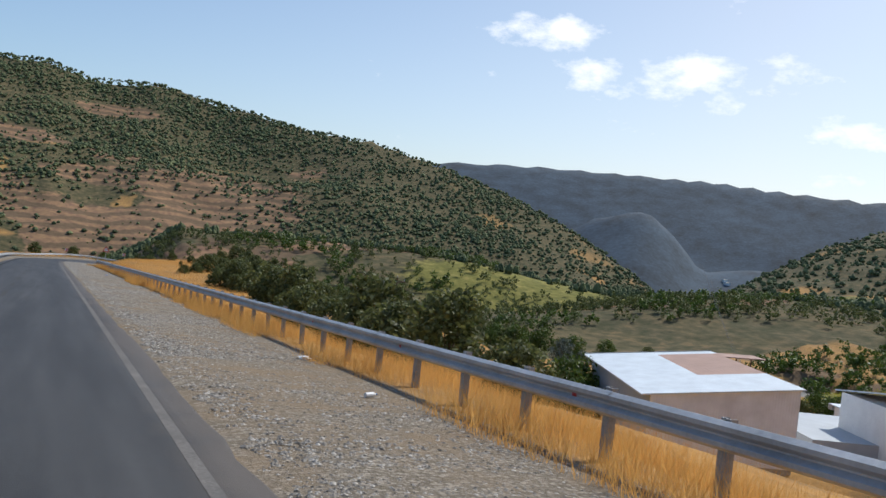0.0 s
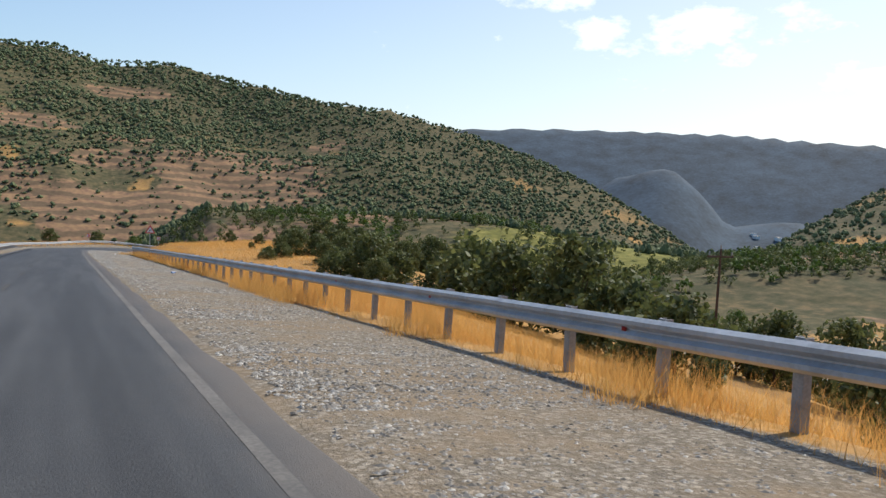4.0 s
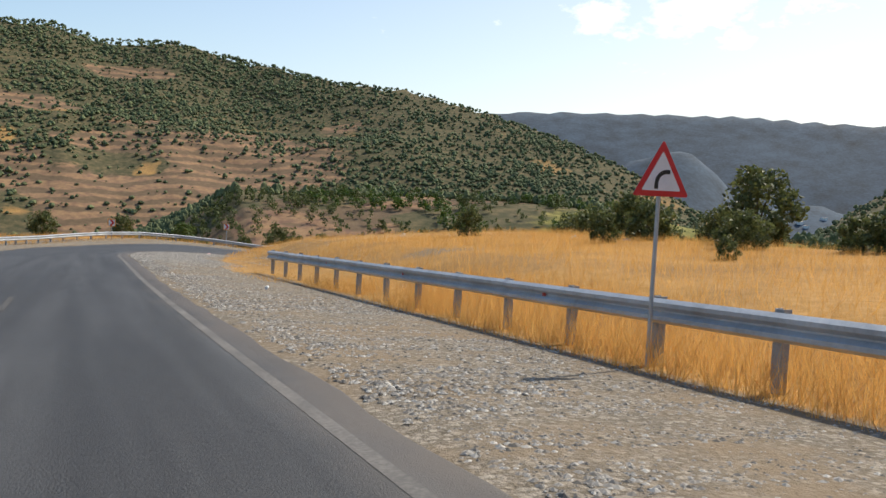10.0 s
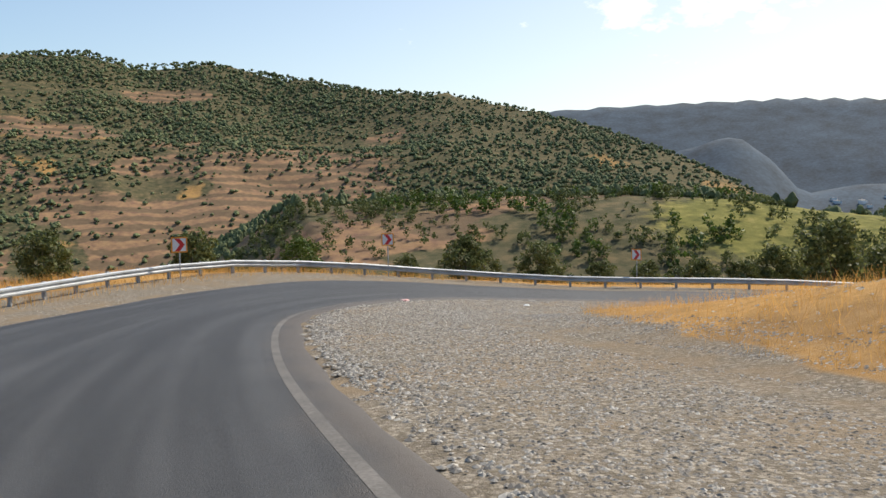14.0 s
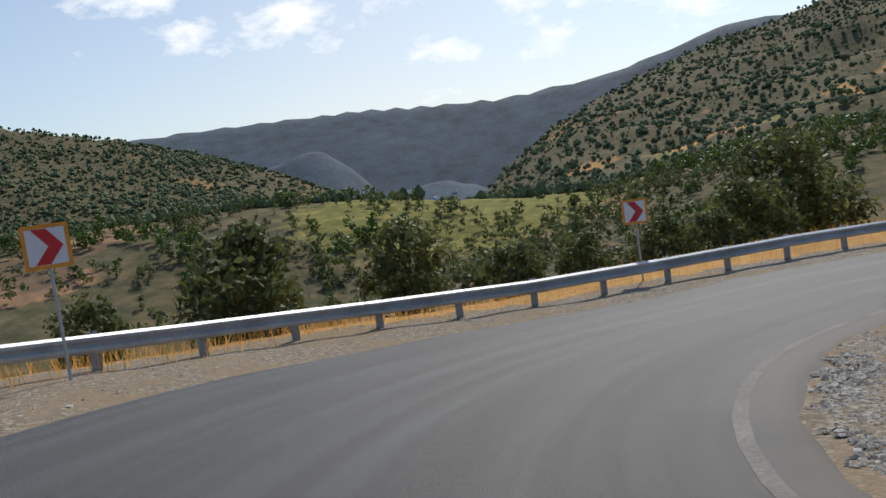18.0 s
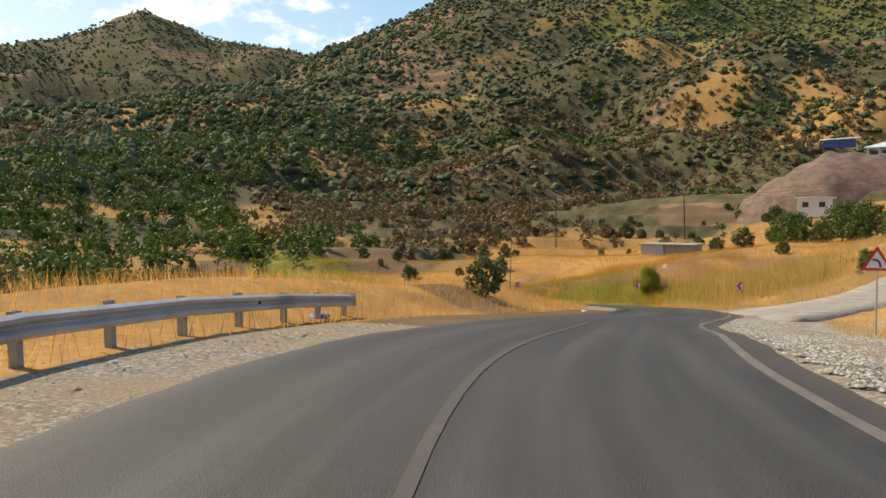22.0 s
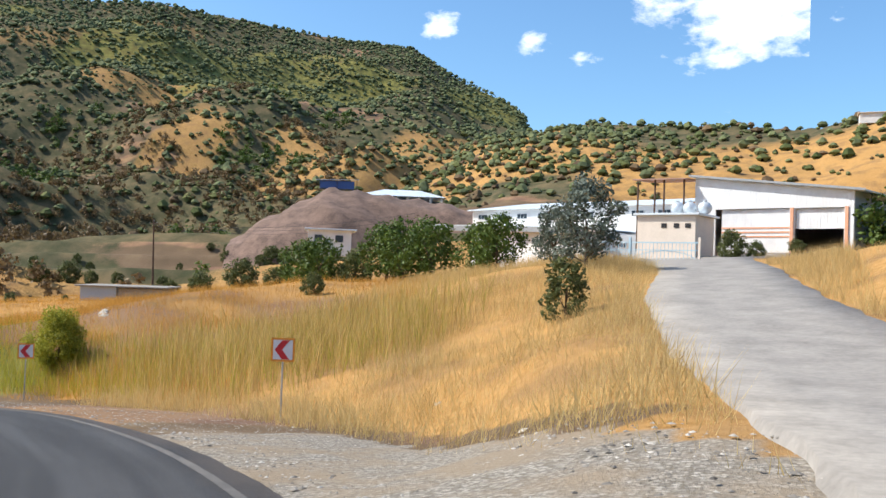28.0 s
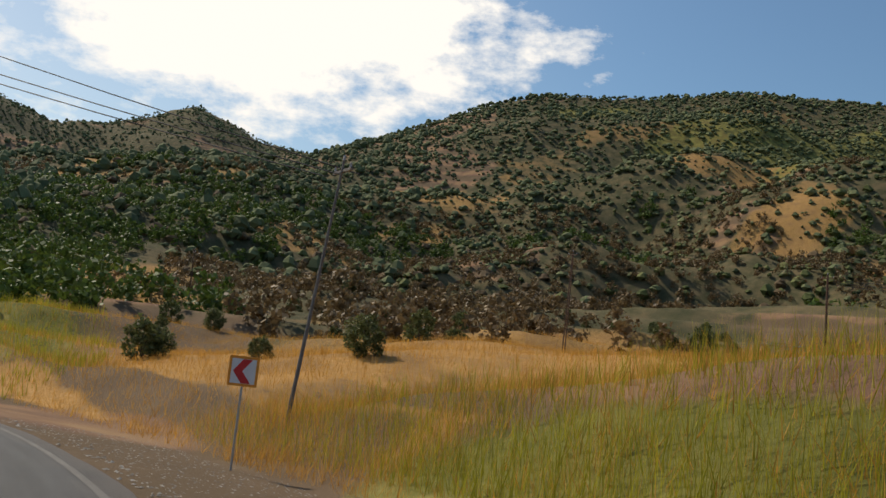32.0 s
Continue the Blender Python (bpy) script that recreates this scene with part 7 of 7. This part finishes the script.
def pebbles(name, x, y, size, mat, label, seed):
    rr = np.random.RandomState(seed)
    z = land(x, y) - 0.5 * np.maximum(size - 0.04, 0)
    V, F, n0 = [], [], 0
    kind, turn = rr.randint(0, 5, len(x)), rr.rand(len(x)) * 6.283
    for k, (cv, cf) in enumerate(PEBBLES):
        i = np.flatnonzero(kind == k)
        if not len(i):
            continue
        c, s = np.cos(turn[i])[:, None], np.sin(turn[i])[:, None]
        sz = size[i][:, None]
        sq = rr.uniform(0.55, 1.0, (len(i), 1))
        vx, vy = cv[None, :, 0] * sz, cv[None, :, 1] * sz * sq
        V.append(np.stack([vx * c - vy * s + x[i][:, None], vx * s + vy * c + y[i][:, None], cv[None, :, 2] * sz * 0.55 + z[i][:, None]], -1).reshape(-1, 3))
        F.append((cf[None] + (np.arange(len(i)) * 6)[:, None, None]).reshape(-1, 3) + n0)
        n0 += len(i) * 6
    ob = mesh_np(name, np.vstack(V), np.vstack(F), mat)
    return tagged(ob, label, "gravel", kind="stuff")


def stone_material(name, stops):
    m, nt, b = material(name)
    rnd = nt.nodes.new("ShaderNodeNewGeometry").outputs["Random Per Island"]
    vec = place(nt)
    c = ramp(nt, rnd, stops)
    c = mix(nt, calc(nt, "MULTIPLY", noise_tex(nt, vec, 60, 3), 0.5), c, (0.20, 0.175, 0.145))
    nt.links.new(c, b.inputs["Base Color"])
    b.inputs["Roughness"].default_value = 0.85
    return m


M_GRAVEL = stone_material("gravel_stones", [(0.0, (0.07, 0.062, 0.053)), (0.4, (0.25, 0.225, 0.192)), (0.8, (0.43, 0.395, 0.34)), (1.0, (0.62, 0.575, 0.505))])
M_GRAVEL_PALE = stone_material("pale_gravel_stones", [(0.0, (0.16, 0.145, 0.125)), (0.4, (0.36, 0.33, 0.29)), (0.8, (0.52, 0.485, 0.43)), (1.0, (0.70, 0.66, 0.60))])
M_SCREE = stone_material("limestone_scree", [(0.0, (0.34, 0.28, 0.20)), (0.5, (0.48, 0.42, 0.33)), (1.0, (0.64, 0.59, 0.50))])
rr = np.random.RandomState(81)
st = rr.uniform(56, 300, 300000)
u = -0.40 - 4.2 * rr.rand(300000) ** 1.8
inner = (st > 205) & (st < 250)
u = np.where(inner, -0.42 - 7.0 * rr.rand(300000) ** 1.2, u)
lx, ly = np.interp(st, np.arange(N_LINE), LINE[:, 0]), np.interp(st, np.arange(N_LINE), LINE[:, 1])
nx_, ny_ = np.interp(st, np.arange(N_LINE), LEFT[:, 0]), np.interp(st, np.arange(N_LINE), LEFT[:, 1])
x, y = lx + nx_ * u, ly + ny_ * u
keep = (rr.rand(len(x)) < np.clip(0.45 + 2.4 * (vnoise(x, y, 1.6, 3) - 0.40), 0.12, 1)) & ~((st > 286) & (st < 300))
x, y = x[keep], y[keep]
size = 0.012 + 0.052 * rr.rand(len(x)) ** 2.6
pale = st[keep] > 255
pebbles("gravel", x[~pale], y[~pale], size[~pale], M_GRAVEL, "loose crushed grey gravel on the road shoulder", 82)
pebbles("gravel", x[pale], y[pale], size[pale], M_GRAVEL_PALE, "loose pale crushed gravel beside the lower road", 82)
st = rr.uniform(60, 270, 16000)
u = 5.85 + np.interp(st, np.arange(N_LINE), WIDEN) + 2.3 * rr.rand(16000)
lx, ly = np.interp(st, np.arange(N_LINE), LINE[:, 0]), np.interp(st, np.arange(N_LINE), LINE[:, 1])
nx_, ny_ = np.interp(st, np.arange(N_LINE), LEFT[:, 0]), np.interp(st, np.arange(N_LINE), LEFT[:, 1])
pebbles("gravel", lx + nx_ * u, ly + ny_ * u, 0.015 + 0.04 * rr.rand(16000) ** 2.2, M_GRAVEL, "loose gravel on the outer road shoulder", 83)
st = rr.uniform(300, 362, 9000)
u = -0.5 - 4.6 * rr.rand(9000)
lx, ly = np.interp(st, np.arange(N_LINE), LINE[:, 0]), np.interp(st, np.arange(N_LINE), LINE[:, 1])
nx_, ny_ = np.interp(st, np.arange(N_LINE), LEFT[:, 0]), np.interp(st, np.arange(N_LINE), LEFT[:, 1])
pebbles("gravel", lx + nx_ * u, ly + ny_ * u, 0.015 + 0.05 * rr.rand(9000) ** 2.5, M_GRAVEL, "loose stones on the earthy verge", 84)
# coarse stones inside the hairpin and along the asphalt's edge
rr = np.random.RandomState(89)
st = rr.uniform(196, 262, 60000)
u = -0.5 - 6.5 * rr.rand(60000) ** 1.1
lx, ly = np.interp(st, np.arange(N_LINE), LINE[:, 0]), np.interp(st, np.arange(N_LINE), LINE[:, 1])
nx_, ny_ = np.interp(st, np.arange(N_LINE), LEFT[:, 0]), np.interp(st, np.arange(N_LINE), LEFT[:, 1])
pebbles("gravel", lx + nx_ * u, ly + ny_ * u, 0.02 + 0.05 * rr.rand(60000) ** 2.0, M_GRAVEL, "coarse loose stones inside the hairpin", 90)
# pale scree on the bank and on the knoll
x, y, rr = patch(80000, 33, 54, 132, 162, 85)
ok, st, u = off_road(x, y, 3.2)
d1 = np.hypot((x - 45) / 10, (y - 147) / 11)
foot = np.exp(-((-u - 8) / 3.5) ** 2) * step01(36, 40, x)
keep = ok & (rr.rand(len(x)) < np.clip(0.5 * np.clip(1.2 - d1, 0, 1) + 0.9 * foot, 0, 1) * np.clip(2.5 * (vnoise(x, y, 2.5, 3) - 0.3), 0, 1))
x, y = x[keep], y[keep]
pebbles("scree", x, y, 0.025 + 0.11 * rr.rand(len(x)) ** 3, M_SCREE, "pale limestone rubble scattered over the bank", 86)
x, y, rr = patch(5000, 7, 24, 130, 160, 87)
ok, st, u = off_road(x, y, 3.4)
keep = ok & (rr.rand(len(x)) < np.clip(2.5 * (vnoise(x, y, 4, 3) - 0.42), 0.02, 1))
x, y = x[keep], y[keep]
pebbles("scree", x, y, 0.03 + 0.15 * rr.rand(len(x)) ** 3, M_SCREE, "scattered pale stones on the knoll", 88)
